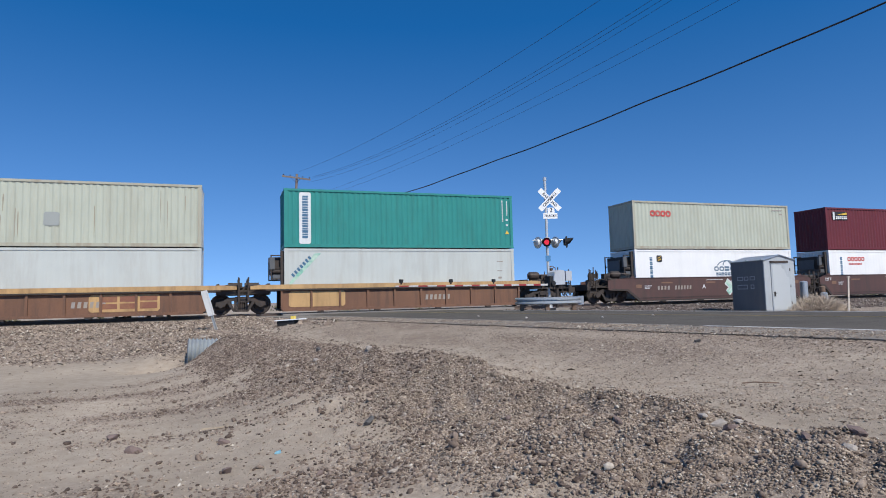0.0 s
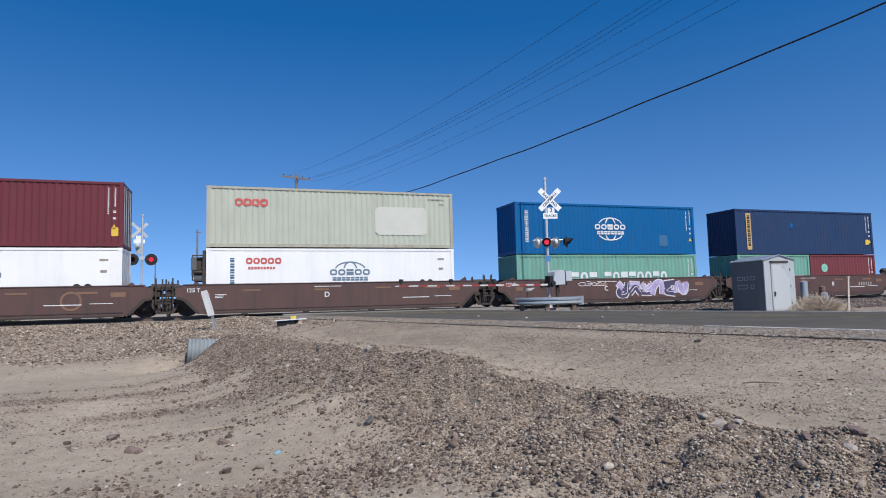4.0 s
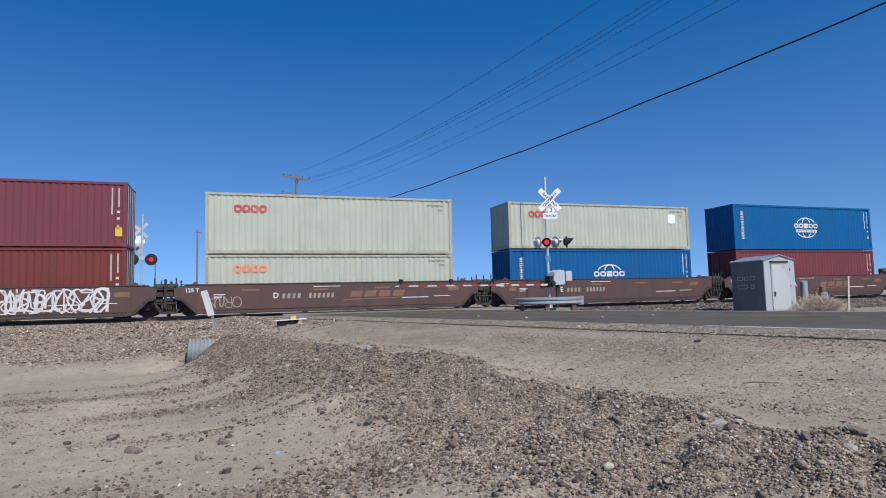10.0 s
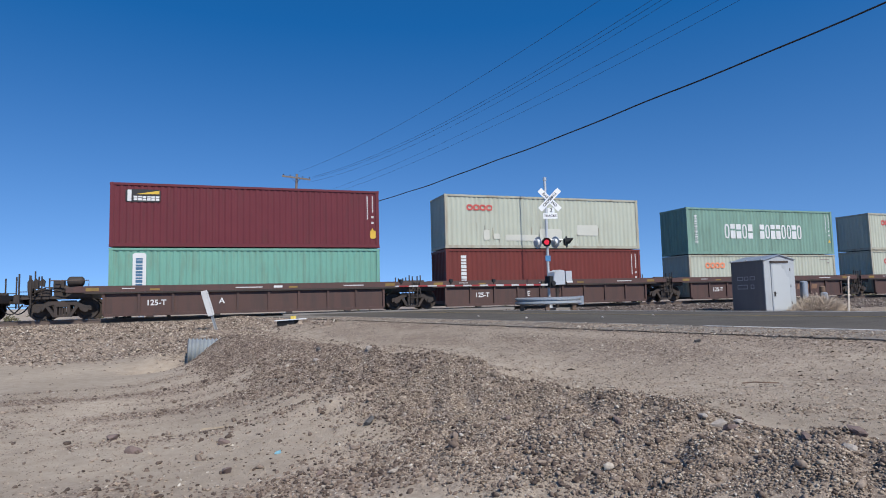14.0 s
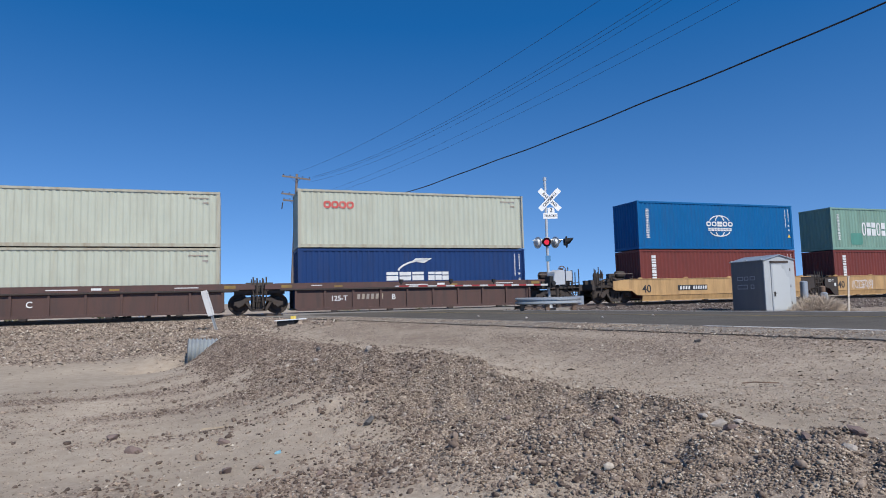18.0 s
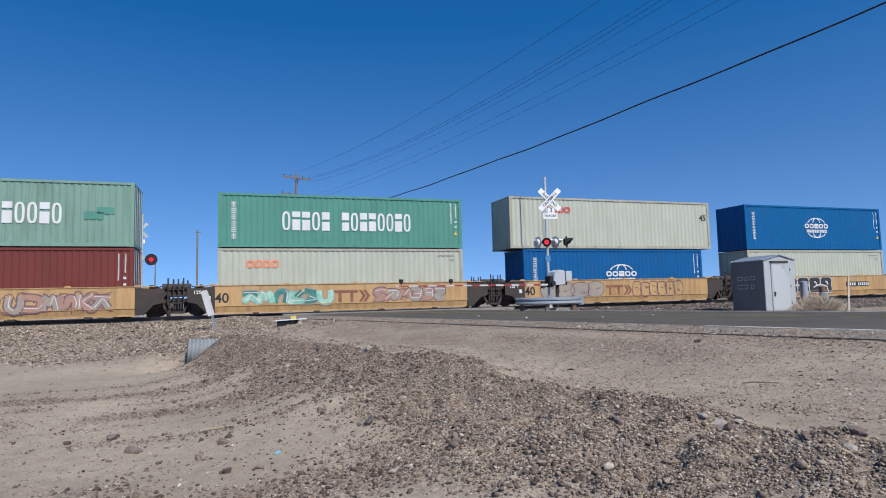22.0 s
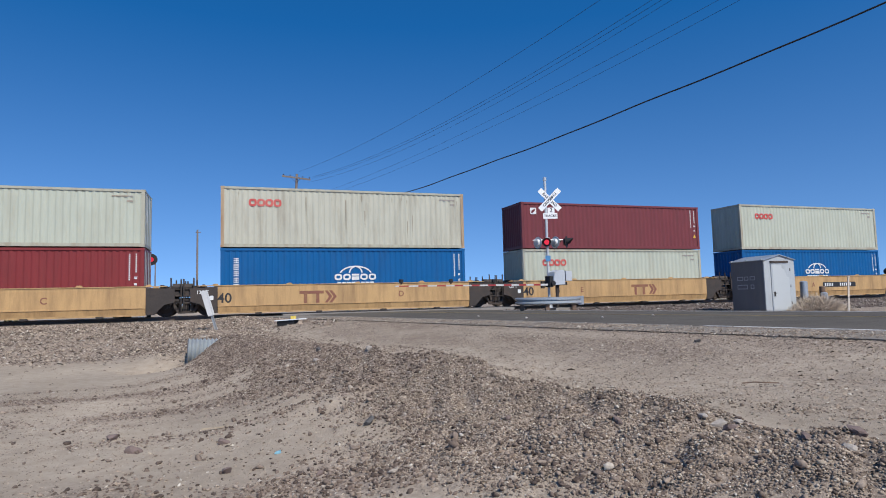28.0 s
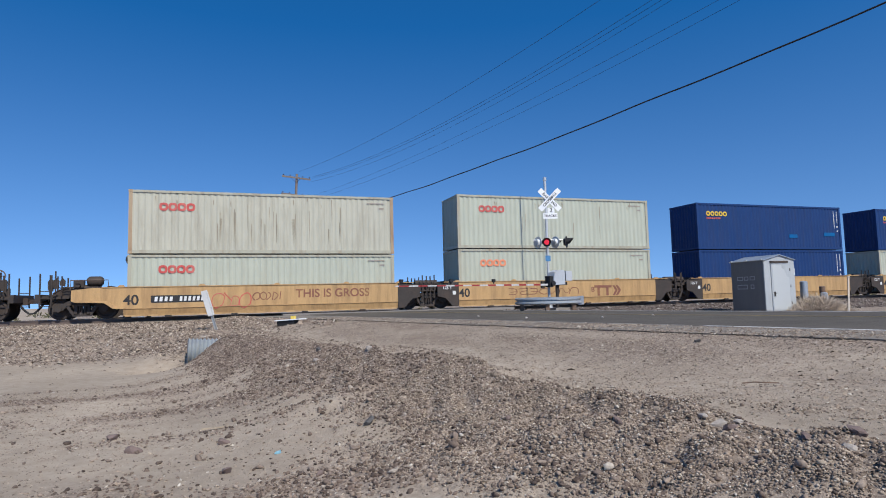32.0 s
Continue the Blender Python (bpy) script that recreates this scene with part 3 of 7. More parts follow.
# ---------------------------------------------------------------- ground, road, railway
def build_ground():
    def axis(lo, hi, centre, fine, grow):
        out, v, d = [centre], centre, fine
        while v < hi:
            v += d
            d = min(d * grow, 400)
            out.append(v)
        v, d = centre, fine
        while v > lo:
            v -= d
            d = min(d * grow, 400)
            out.insert(0, v)
        return np.array(out)

    xs, ys = axis(-2500, 2500, 0.6, 0.055, 1.022), axis(-200, 3500, 6.0, 0.05, 1.020)
    gx, gy = np.meshgrid(xs, ys)
    gz = land(gx, gy)
    nx, ny = len(xs), len(ys)
    verts = np.stack([gx, gy, gz], -1).reshape(-1, 3)
    i = (np.arange(ny - 1)[:, None] * nx + np.arange(nx - 1)[None, :]).ravel()
    faces = np.stack([i, i + 1, i + nx + 1, i + nx], -1)
    me = bpy.data.meshes.new("ground")
    me.from_pydata(verts.tolist(), [], faces.tolist())
    a = me.attributes.new("gravel", "FLOAT", "POINT")
    a.data.foreach_set("value", gravel(gx, gy).ravel().astype(np.float32))
    me.materials.append(M["ground"])
    me.shade_smooth()
    return tagged(new("ground", me), "pale desert sand with brown gravel banks", "ground", kind="structure")


build_ground()


def strip(q0, q1, l0, l1, z0, z1, n=40, wob=0.0, seed=0):
    """A slab along the road between two offsets, with a slightly ragged edge."""
    s = Shape()
    rng = random.Random(seed)
    top, low = [], []
    for i in range(n + 1):
        l = l0 + (l1 - l0) * i / n
        a, b = q0 + rng.uniform(-wob, wob), q1 + rng.uniform(-wob, wob)
        top.append((road_point(l, a, z1), road_point(l, b, z1)))
        low.append((road_point(l, a, z0), road_point(l, b, z0)))
    for i in range(n):
        (a, b), (c, d) = top[i], top[i + 1]
        (e, f), (g, h) = low[i], low[i + 1]
        s.add([a, b, d, c, e, f, h, g], [(0, 1, 2, 3), (0, 4, 5, 1), (3, 2, 6, 7), (0, 3, 7, 4), (1, 5, 6, 2)])
    return s


L_TRACK = -17.6      # along the road, where its near rail is met
solid("road", strip(0.0, -9.8, -15.2, 40, -0.35, ROAD_Z, 160, 0.07, 1), M["asphalt"], "worn grey asphalt two-lane road with ragged edges", "road", kind="structure")
solid("road_far", strip(0.0, -9.8, -130, -27.6, -0.7, -0.40, 60, 0.07, 2), M["asphalt"], "worn grey asphalt road past the railway", "road", kind="structure")
solid("road_shoulder", strip(-0.03, -1.62, -14.6, 40, ROAD_Z - 0.02, ROAD_Z + 0.006, 220, 0.05, 9), M["chips"], "grey chip-seal strip along the road edge", "road", kind="structure")
solid("edge_line", strip(-1.66, -1.79, 5.6, 40, ROAD_Z - 0.01, ROAD_Z + 0.008, 60, 0.012, 3), M["line_white"], "worn white road edge line", "road marking", kind="structure")
solid("edge_line_worn", strip(-1.69, -1.77, -14.8, 5.2, ROAD_Z - 0.01, ROAD_Z + 0.008, 90, 0.025, 13), M["line_faint"], "faded, half worn-away white edge line", "road marking", kind="structure")
solid("edge_line_far", strip(-9.15, -9.27, -9, 40, ROAD_Z - 0.01, ROAD_Z + 0.004, 60, 0.012, 4), M["line_white"], "worn white road edge line", "road marking", kind="structure")
for dq in (0, 0.22):
    solid("centre_line", strip(-6.12 - dq, -6.23 - dq, -14.8, 40, ROAD_Z - 0.01, ROAD_Z + 0.004, 60, 0.012, 5), M["line_yellow"], "worn double yellow centre line", "road marking", kind="structure")


def rail_profile(y):
    return [(y - 0.07, -0.17), (y + 0.07, -0.17), (y + 0.07, -0.155), (y + 0.012, -0.135), (y + 0.012, -0.04), (y + 0.036, -0.03), (y + 0.036, 0.0), (y - 0.036, 0.0), (y - 0.036, -0.03), (y - 0.012, -0.04), (y - 0.012, -0.135), (y - 0.07, -0.155)]


def build_track(name, mid, label, z=0.0):
    t = thing(name, label, "railway track", m=TRACK @ Matrix.Translation((0, 0, z)))
    t["kind"] = "structure"
    for y in (mid - 0.7525, mid + 0.7525):
        s = Shape()
        pr = rail_profile(y)
        n = len(pr)
        s.add([(-400, a, b) for a, b in pr] + [(400, a, b) for a, b in pr], [tuple(range(n)), tuple(range(n, 2 * n))] + [(i, (i + 1) % n, (i + 1) % n + n, i + n) for i in range(n)])
        part("rail", s, M["rail"], t)
        part("rail_head", Shape().box(-400, 400, y - 0.032, y + 0.032, 0.0, 0.003), M["rail_top"], t, "polished steel running surface")
    s = Shape()
    rng = random.Random(3)
    for i in range(-240, 420):
        x = i * 0.53 + rng.uniform(-0.03, 0.03)
        s.box(x - 0.115, x + 0.115, mid - 1.3 + rng.uniform(-0.04, 0.04), mid + 1.3 + rng.uniform(-0.04, 0.04), -0.33, -0.172)
    ties = part("crossties", s, M["wood"], t, "dark weathered timber ties")
    ties["kind"] = "stuff"
    return t


build_track("track_near", MID, "rusty rails on timber ties under the freight train")
build_track("track_far", MID + 6.2, "rusty rails on timber ties beside the freight train", -0.3)


def crossing_panels():
    t = thing("crossing_surface", "concrete panels between and beside the rails at the road crossing", "crossing", m=TRACK)
    t["kind"] = "structure"
    for mid, z in ((MID, 0.0), (MID + 6.2, -0.3)):
        for y0, y1 in ((mid - 1.75, mid - 0.86), (mid - 0.60, mid + 0.60), (mid + 0.86, mid + 1.75)):
            for i in range(6):
                x = -8.2 + i * 2.0
                part("panel", Shape().box(x, x + 1.97, y0, y1, z - 0.25, z - 0.012), M["concrete"], t)


crossing_panels()

# ---------------------------------------------------------------- containers
HC, STD, WIDE = 2.896, 2.591, 2.438
HALF = WIDE / 2
CACHE = {}


def corrugated(length, z0, z1, depth=0.027, pitch=0.278):
    """A pressed side sheet facing -y, its crests at y = 0, closed behind."""
    s = Shape()
    n = max(1, int(round(length / pitch)))
    p = length / n
    xs = []
    for i in range(n):
        x = -length / 2 + i * p
        xs += [(x, 0.0), (x + 0.26 * p, 0.0), (x + 0.5 * p, depth), (x + 0.76 * p, depth)]
    xs.append((length / 2, 0.0))
    k = len(xs)
    v = [(x, y, z0) for x, y in xs] + [(x, y, z1) for x, y in xs]
    s.add(v, [(i, i + 1, i + 1 + k, i + k) for i in range(k - 1)])
    b = depth + 0.03
    s.add([(-length / 2, b, z0), (length / 2, b, z0), (length / 2, b, z1), (-length / 2, b, z1)], [(3, 2, 1, 0)])
    return s


def plain_mesh(key, make, smooth=False):
    if key not in CACHE:
        CACHE[key] = make().mesh(key[0], M["steel_dark"], smooth)
    return CACHE[key]


def turned(shape, m):
    shape.v = [tuple(m @ Vector(p)) for p in shape.v]
    return shape


def container(label, paint_key, length=12.192, height=HC, group="containers on the train", frame_key=None, post_key=None, smooth_side=False):
    """A shipping container, its origin under the middle of its floor, its near side facing -y."""
    mat, fr = M[paint_key], M[frame_key or paint_key]
    po = M[post_key] if post_key else fr
    t = thing("shipping_container", label, "container", group)
    hl = length / 2
    for name, sign in (("side_wall", 1), ("side_wall", -1)):
        def side():
            s = corrugated(length - 0.30, 0.16, height - 0.11, 0.002 if smooth_side else 0.027)
            m = Matrix.Translation((0, -HALF + 0.030, 0))
            return turned(s, m if sign > 0 else Matrix.Rotation(math.pi, 4, "Z") @ m)
        part("side_wall", plain_mesh(("side_wall", length, height, sign, smooth_side), side), mat, t)

    def front():
        s = corrugated(WIDE - 0.24, 0.16, height - 0.11, 0.045, 0.25)
        return turned(s, Matrix.Rotation(-math.pi / 2, 4, "Z") @ Matrix.Translation((0, -hl + 0.02, 0)))
    part("front_wall", plain_mesh(("front_wall", length, height), front), mat, t)
    for y0, y1 in ((-HALF + 0.13, -0.006), (0.006, HALF - 0.13)):
        part("door_leaf", plain_mesh(("door_leaf", length, height, y0), lambda: Shape().box(hl - 0.07, hl - 0.022, y0, y1, 0.17, height - 0.12)), mat, t)
    for y in (-0.85, -0.32, 0.32, 0.85):
        part("lock_rod", plain_mesh(("lock_rod", length, height, y), lambda: Shape().tube((hl - 0.004, y, 0.12), (hl - 0.004, y, height - 0.1), 0.017, sides=6)), M["galv"], t)

    def roof():
        s = corrugated(length - 0.1, -HALF + 0.05, HALF - 0.05, 0.02, 0.42)
        return turned(s, Matrix.Translation((0, 0, height - 0.012)) @ Matrix.Rotation(-math.pi / 2, 4, "X"))
    part("roof", plain_mesh(("roof", length, height), roof), mat, t)
    part("floor", plain_mesh(("floor", length), lambda: Shape().box(-hl + 0.05, hl - 0.05, -HALF + 0.06, HALF - 0.06, 0.02, 0.17)), M["steel_dark"], t)
    for sg in (-1, 1):
        ya, yb = sorted((sg * (HALF - 0.004), sg * (HALF - 0.07)))
        part("bottom_rail", plain_mesh(("bottom_rail", length, sg), lambda: Shape().box(-hl + 0.17, hl - 0.17, ya, yb, 0.01, 0.165)), fr, t)
        part("top_rail", plain_mesh(("top_rail", length, height, sg), lambda: Shape().box(-hl + 0.17, hl - 0.17, ya, yb, height - 0.115, height - 0.008)), fr, t)
        xa, xb = sorted((sg * (hl - 0.006), sg * (hl - 0.12)))
        part("header", plain_mesh(("header", length, height, sg), lambda: Shape().box(xa, xb, -HALF + 0.15, HALF - 0.15, height - 0.125, height - 0.006)), fr, t)
        part("sill", plain_mesh(("sill", length, sg), lambda: Shape().box(xa, xb, -HALF + 0.15, HALF - 0.15, 0.012, 0.168)), fr, t)
        for sx in (-1, 1):
            xc, xd = sorted((sx * hl, sx * (hl - 0.16)))
            yc, yd = sorted((sg * HALF, sg * (HALF - 0.15)))
            part("corner_post", plain_mesh(("corner_post", length, height, sg, sx), lambda: Shape().box(xc + 0.003, xd - 0.003, yc + 0.003, yd - 0.003, 0.118, height - 0.118)), po, t)
            for zz in (0.0, height - 0.118):
                part("corner_casting", plain_mesh(("corner_casting", length, height, sg, sx, zz), lambda: Shape().box(xc - 0.009, xd + 0.009, yc, yd, zz, zz + 0.118)), po, t)
            if length > 13:
                x4 = sorted((sx * 6.096, sx * 5.92))
                for zz in (0.0, height - 0.118):
                    part("corner_casting", plain_mesh(("corner_casting", length, height, sg, sx, zz, 4), lambda: Shape().box(x4[0], x4[1], yc - 0.003, yd + 0.003, zz + 0.001, zz + 0.119)), fr, t)
    return t


FACE = -HALF + 0.024        # where paint on the near side lies


def mark_shape(s, code, x0, x1, z0, z1, y, thick):
    """One plain shape of a painted mark: a ring, a slit block, level bars or a crossed bar."""
    w, h = x1 - x0, z1 - z0
    k = (0.15 if code == "+" else 0.27) * min(w, h)

    def bar(a, b, c, d):
        s.box(a, b, y - thick, y, c, d)
    if code == "o":
        n, v = 24, []
        for i in range(n):
            c, g = math.cos(2 * math.pi * i / n), math.sin(2 * math.pi * i / n)
            ux, uz = math.copysign(abs(c) ** 0.72, c), math.copysign(abs(g) ** 0.72, g)
            out, ins = ((x0 + x1) / 2 + ux * w / 2, (z0 + z1) / 2 + uz * h / 2), ((x0 + x1) / 2 + ux * (w / 2 - k), (z0 + z1) / 2 + uz * (h / 2 - k))
            v += [(out[0], y - thick, out[1]), (ins[0], y - thick, ins[1]), (ins[0], y, ins[1]), (out[0], y, out[1])]
        s.add(v, [(4 * i + j, 4 * ((i + 1) % n) + j, 4 * ((i + 1) % n) + (j + 1) % 4, 4 * i + (j + 1) % 4) for i in range(n) for j in range(4)])
    elif code == "d":
        lean = 0.12 * h
        s.prism([(x0 + 0.15 * w, z0), (x1 - 0.15 * w, z0), (x1 - 0.15 * w + lean, z1), (x0 + 0.15 * w + lean, z1)], y - thick, y)
    elif code == "b":
        c = z0 + h * (0.38 + 0.2 * abs(math.sin(7.3 * x0 + 3.1 * z0)))
        bar(x0, x1, z0, c)
        bar(x0, x1, c + 0.12 * h, z1)
    elif code == "=":
        for c in (z0, z0 + h / 2 - 0.4 * k, z1 - 0.8 * k):
            bar(x0, x1, c, c + 0.8 * k)
    else:
        m = (x0 + x1) / 2
        bar(m - k / 2, m + k / 2, z0, z1)
        for a, c in ((x0, m - k / 2), (m + k / 2, x1)):
            bar(a, c, z1 - 1.6 * k, z1 - 0.6 * k)
            bar(a, c, z0 + h / 2 - k / 2, z0 + h / 2 + k / 2)
            bar(a, c, z0 + 0.3 * k, z0 + 1.3 * k)
    return s


def plates(name, rects, mat, parent, label="", y=FACE, thick=0.006, seq="b"):
    """Flat painted bars given as (x0, x1, z0, z1), each a part; letter-sized ones become rings and bars."""
    for i, (x0, x1, z0, z1) in enumerate(rects):
        s = Shape()
        small, large = sorted((x1 - x0, z1 - z0))
        if name in ("lettering", "number", "owner_mark") and small > 0.1 and large < 1.2:
            mark_shape(s, "d" if name != "lettering" else seq[i % len(seq)], x0, x1, z0, z1, y, thick)
        else:
            c = small * 0.12
            s.prism([(x0 + c, z0), (x1 - c, z0), (x1, z0 + c), (x1, z1 - c), (x1 - c, z1), (x0 + c, z1), (x0, z1 - c), (x0, z0 + c)], y - thick, y)
        part("letter_bar" if name == "lettering" else name, s, mat, parent, label)


def disc(cx, cz, r, y, n=20):
    return Shape().prism([(cx + r * math.cos(2 * math.pi * i / n), cz + r * math.sin(2 * math.pi * i / n)) for i in range(n)], y - 0.005, y)


def word(n, x, z, h, aspect=0.75, gap=0.22, skip=(), vertical=False):
    """Letter-sized bars, in a row from x, or in a column down from z."""
    out, w = [], h * aspect
    for i in range(n):
        if i in skip:
            continue
        if vertical:
            z1 = z - i * h * (1 + gap)
            out.append((x, x + w, z1 - h, z1))
        else:
            x0 = x + i * w * (1 + gap)
            out.append((x0, x0 + w, z, z + h))
    return out


def arc(s, cx, cz, rx, rz, a0, a1, t, y, n=20):
    """A bent bar, one connected piece."""
    v = []
    for i in range(n + 1):
        a = radians(a0 + (a1 - a0) * i / n)
        c, w = math.cos(a), math.sin(a)
        v += [(cx + rx * c, y - 0.005, cz + rz * w), (cx + (rx - t) * c, y - 0.005, cz + (rz - t) * w), (cx + (rx - t) * c, y, cz + (rz - t) * w), (cx + rx * c, y, cz + rz * w)]
    f = [(4 * i + j, 4 * i + 4 + j, 4 * i + 4 + (j + 1) % 4, 4 * i + (j + 1) % 4) for i in range(n) for j in range(4)]
    f += [(0, 1, 2, 3), (4 * n + 3, 4 * n + 2, 4 * n + 1, 4 * n)]
    return s.add(v, f)


def globe_logo(t, cx, cz, w, mat, k=1.0):
    """A globe of arcs over and under a band of letter-sized bars."""
    for dz, rx, rz, a0, a1, o in ((0.10, 0.36, 0.20, 15, 165, 0), (0.10, 0.16, 0.20, 15, 165, 0.001), (-0.12, 0.36, 0.17, 195, 345, 0), (-0.12, 0.16, 0.17, 195, 345, 0.001)):
        part("globe_arc", arc(Shape(), cx, cz + dz * w, rx * w, rz * w, a0, a1, 0.030 * w, FACE - o), mat, t)
    plates("lettering", word(5, cx - 0.46 * w, cz - 0.01 * w, 0.135 * w, 1.2, 0.15), mat, t, y=FACE - 0.002, seq="ooboo")
    plates("lettering", word(8, cx - 0.40 * w, cz - 0.135 * w, 0.085 * w, 1.0, 0.2), mat, t, y=FACE - 0.002, seq="b")


def numbers(t, length, height, mat, yellow=True):
    x = length / 2 - 0.62
    for dx, z0, z1 in ((0.0, 0.50, 0.90), (0.27, 0.62, 0.90)):
        comb, z = [(x + dx, height * z0)], height * z0
        while z < height * z1:
            comb += [(x + dx + 0.055, z), (x + dx + 0.055, z + 0.055), (x + dx + 0.008, z + 0.055), (x + dx + 0.008, z + 0.085)]
            z += 0.085
        part("number_column", Shape().prism(comb + [(x + dx, z)], FACE - 0.006, FACE), mat, t)
    plates("lettering", [(x + 0.22, x + 0.34, z, z + 0.10) for z in (height * 0.42, height * 0.52)], mat, t)
    if yellow:
        s = Shape().prism([(x + 0.16, height * 0.27), (x + 0.38, height * 0.27), (x + 0.27, height * 0.345)], FACE - 0.006, FACE)
        part("warning_triangle", s, M["ltr_yellow"], t)


def glyph_column(t, length, height, mat, n=6):
    """A column of square signs down the near left end."""
    plates("lettering", word(n, -length / 2 + 0.58, height * 0.84, 0.25, 0.95, 0.22, vertical=True), mat, t, seq="+=++=+")


def decorate(t, style, length, height):
    hl = length / 2
    white, red = M["ltr_white"], M["ltr_red"]
    if style == "globe":
        globe_logo(t, 0.05 if length < 13 else 0, height * 0.5, 2.3, white)
        glyph_column(t, length, height, white)
        numbers(t, length, height, white)
    elif style == "globe_low":
        globe_logo(t, 0.25, height * 0.465, 2.3, white)
        glyph_column(t, length, height, white)
        numbers(t, length, height, white)
    elif style in ("rings", "rings_fade"):
        plates("lettering", word(4, -hl + 1.25, height * 0.74 - 0.18, 0.37, 1.0, 0.03), red if style == "rings" else M["ltr_orange"], t, seq="o")
        plates("lettering", [(hl - 1.35, hl - 0.5, height * 0.87, height * 0.89), (hl - 0.75, hl - 0.5, height * 0.78, height * 0.81)], M["spray_grey"], t)
    elif style == "tall_word":
        plates("lettering", word(5, -3.18, height * 0.5 - 0.46, 0.92, 0.415, 0.24), white, t, seq="obbob")
        plates("lettering", word(8, -0.30, height * 0.5 - 0.46, 0.92, 0.40, 0.24), white, t, seq="bobboobo")
        glyph_column(t, length, height, white)
        numbers(t, length, height, white)
    elif style == "tall_word_patch":
        plates("overpaint", [(-hl + 1.8, -hl + 2.9, 0.35, 1.15)], M["sea"], t, "darker green paint patch")
        plates("overpaint", [(hl - 2.0, hl - 1.2, 1.2, 1.55), (hl - 1.5, hl - 0.8, 1.45, 1.75)], M["sea"], t, "darker green paint patch", y=FACE - 0.001)
        plates("lettering", word(5, -3.18, height * 0.5 - 0.46, 0.92, 0.415, 0.24), white, t, y=FACE - 0.003, seq="obbob")
        plates("lettering", word(8, -0.30, height * 0.5 - 0.46, 0.92, 0.40, 0.24), white, t, y=FACE - 0.003, seq="bobboobo")
        glyph_column(t, length, height, white)
    elif style == "tall_word_low":
        plates("lettering", word(5, -3.9, height * 0.5 - 0.55, 0.85, 0.58, 0.22), white, t, seq="obbob")
        plates("lettering", word(8, -0.5, height * 0.5 - 0.55, 0.85, 0.54, 0.22), white, t, seq="bobboobo")
        numbers(t, length, height, white)
    elif style == "lamp_sign":
        plates("sign_panel", [(-hl + 0.62, -hl + 2.05, height * 0.70, height * 0.90)], M["ltr_black"], t)
        s = Shape().prism([(-hl + 1.0, height * 0.82), (-hl + 2.0, height * 0.83), (-hl + 2.0, height * 0.885)], FACE - 0.012, FACE - 0.006)
        part("light_beam", s, M["ltr_yellow"], t)
        plates("tower", [(-hl + 0.70, -hl + 0.86, height * 0.71, height * 0.89)], white, t, y=FACE - 0.006)
        plates("lettering", word(6, -hl + 0.95, height * 0.725, 0.2, 0.75, 0.2), white, t, y=FACE - 0.006)
        numbers(t, length, height, white)
        plates("placard", [(hl - 0.46, hl - 0.18, height * 0.16, height * 0.30)], M["ltr_yellow"], t)
    elif style == "column_word":
        plates("lettering", word(6, -hl + 0.85, height * 0.88, 0.32, 0.95, 0.14, vertical=True), white, t)
        numbers(t, length, height, white)
    elif style == "two_marks":
        plates("lettering", [(-hl + 0.95, -hl + 1.3, height * 0.58, height * 0.80), (-hl + 0.95, -hl + 1.3, height * 0.22, height * 0.44)], white, t)
        numbers(t, length, height, white)
    elif style == "plain_num":
        numbers(t, length, height, white)
    elif style == "tall_sign":
        plates("sign_panel", [(-hl + 0.72, -hl + 1.28, height * 0.06, height * 0.94)], white, t)
        plates("lettering", word(8, -hl + 0.86, height * 0.88, 0.23, 1.2, 0.16, vertical=True), M["ltr_teal"], t, y=FACE - 0.006)
        numbers(t, length, height, white)
    elif style == "tall_sign_low":
        plates("sign_panel", [(-hl + 0.95, -hl + 1.5, height * 0.10, height * 0.92)], white, t)
        plates("lettering", word(6, -hl + 1.08, height * 0.84, 0.24, 1.15, 0.2, vertical=True), M["ltr_teal"], t, y=FACE - 0.006)
    elif style == "stripe_word":
        s = Shape().prism([(-hl + 0.25, 1.25), (-hl + 0.25, 1.05), (-hl + 1.75, 2.65), (-hl + 1.45, 2.65)], FACE - 0.005, FACE)
        part("stripe", s, M["spray_aqua"], t, "pale green slanted stripe")
        s = Shape()
        for i in range(7):
            x, z = -hl + 0.42 + 0.13 * i, 1.55 + 0.14 * i
            s.prism([(x - 0.10, z + 0.07), (x + 0.02, z - 0.06), (x + 0.10, z + 0.02), (x - 0.02, z + 0.15)], FACE - 0.008, FACE)
        part("lettering", s, M["ltr_teal"], t)
        plates("lettering", [(hl - 1.0, hl - 0.65, 2.2, 2.24), (hl - 1.0, hl - 0.7, 1.7, 1.74), (hl - 0.95, hl - 0.75, 1.3, 1.4)], M["spray_grey"], t)
    elif style in ("reefer_globe", "reefer_red"):
        globe_logo(t, 0.75 if style == "reefer_globe" else 0.6, height * 0.55, 2.2, M["ltr_slate"])
        plates("lettering", word(5, -hl + 1.05, height * 0.84, 0.2, 0.95, 0.3, vertical=True), M["ltr_teal"], t)
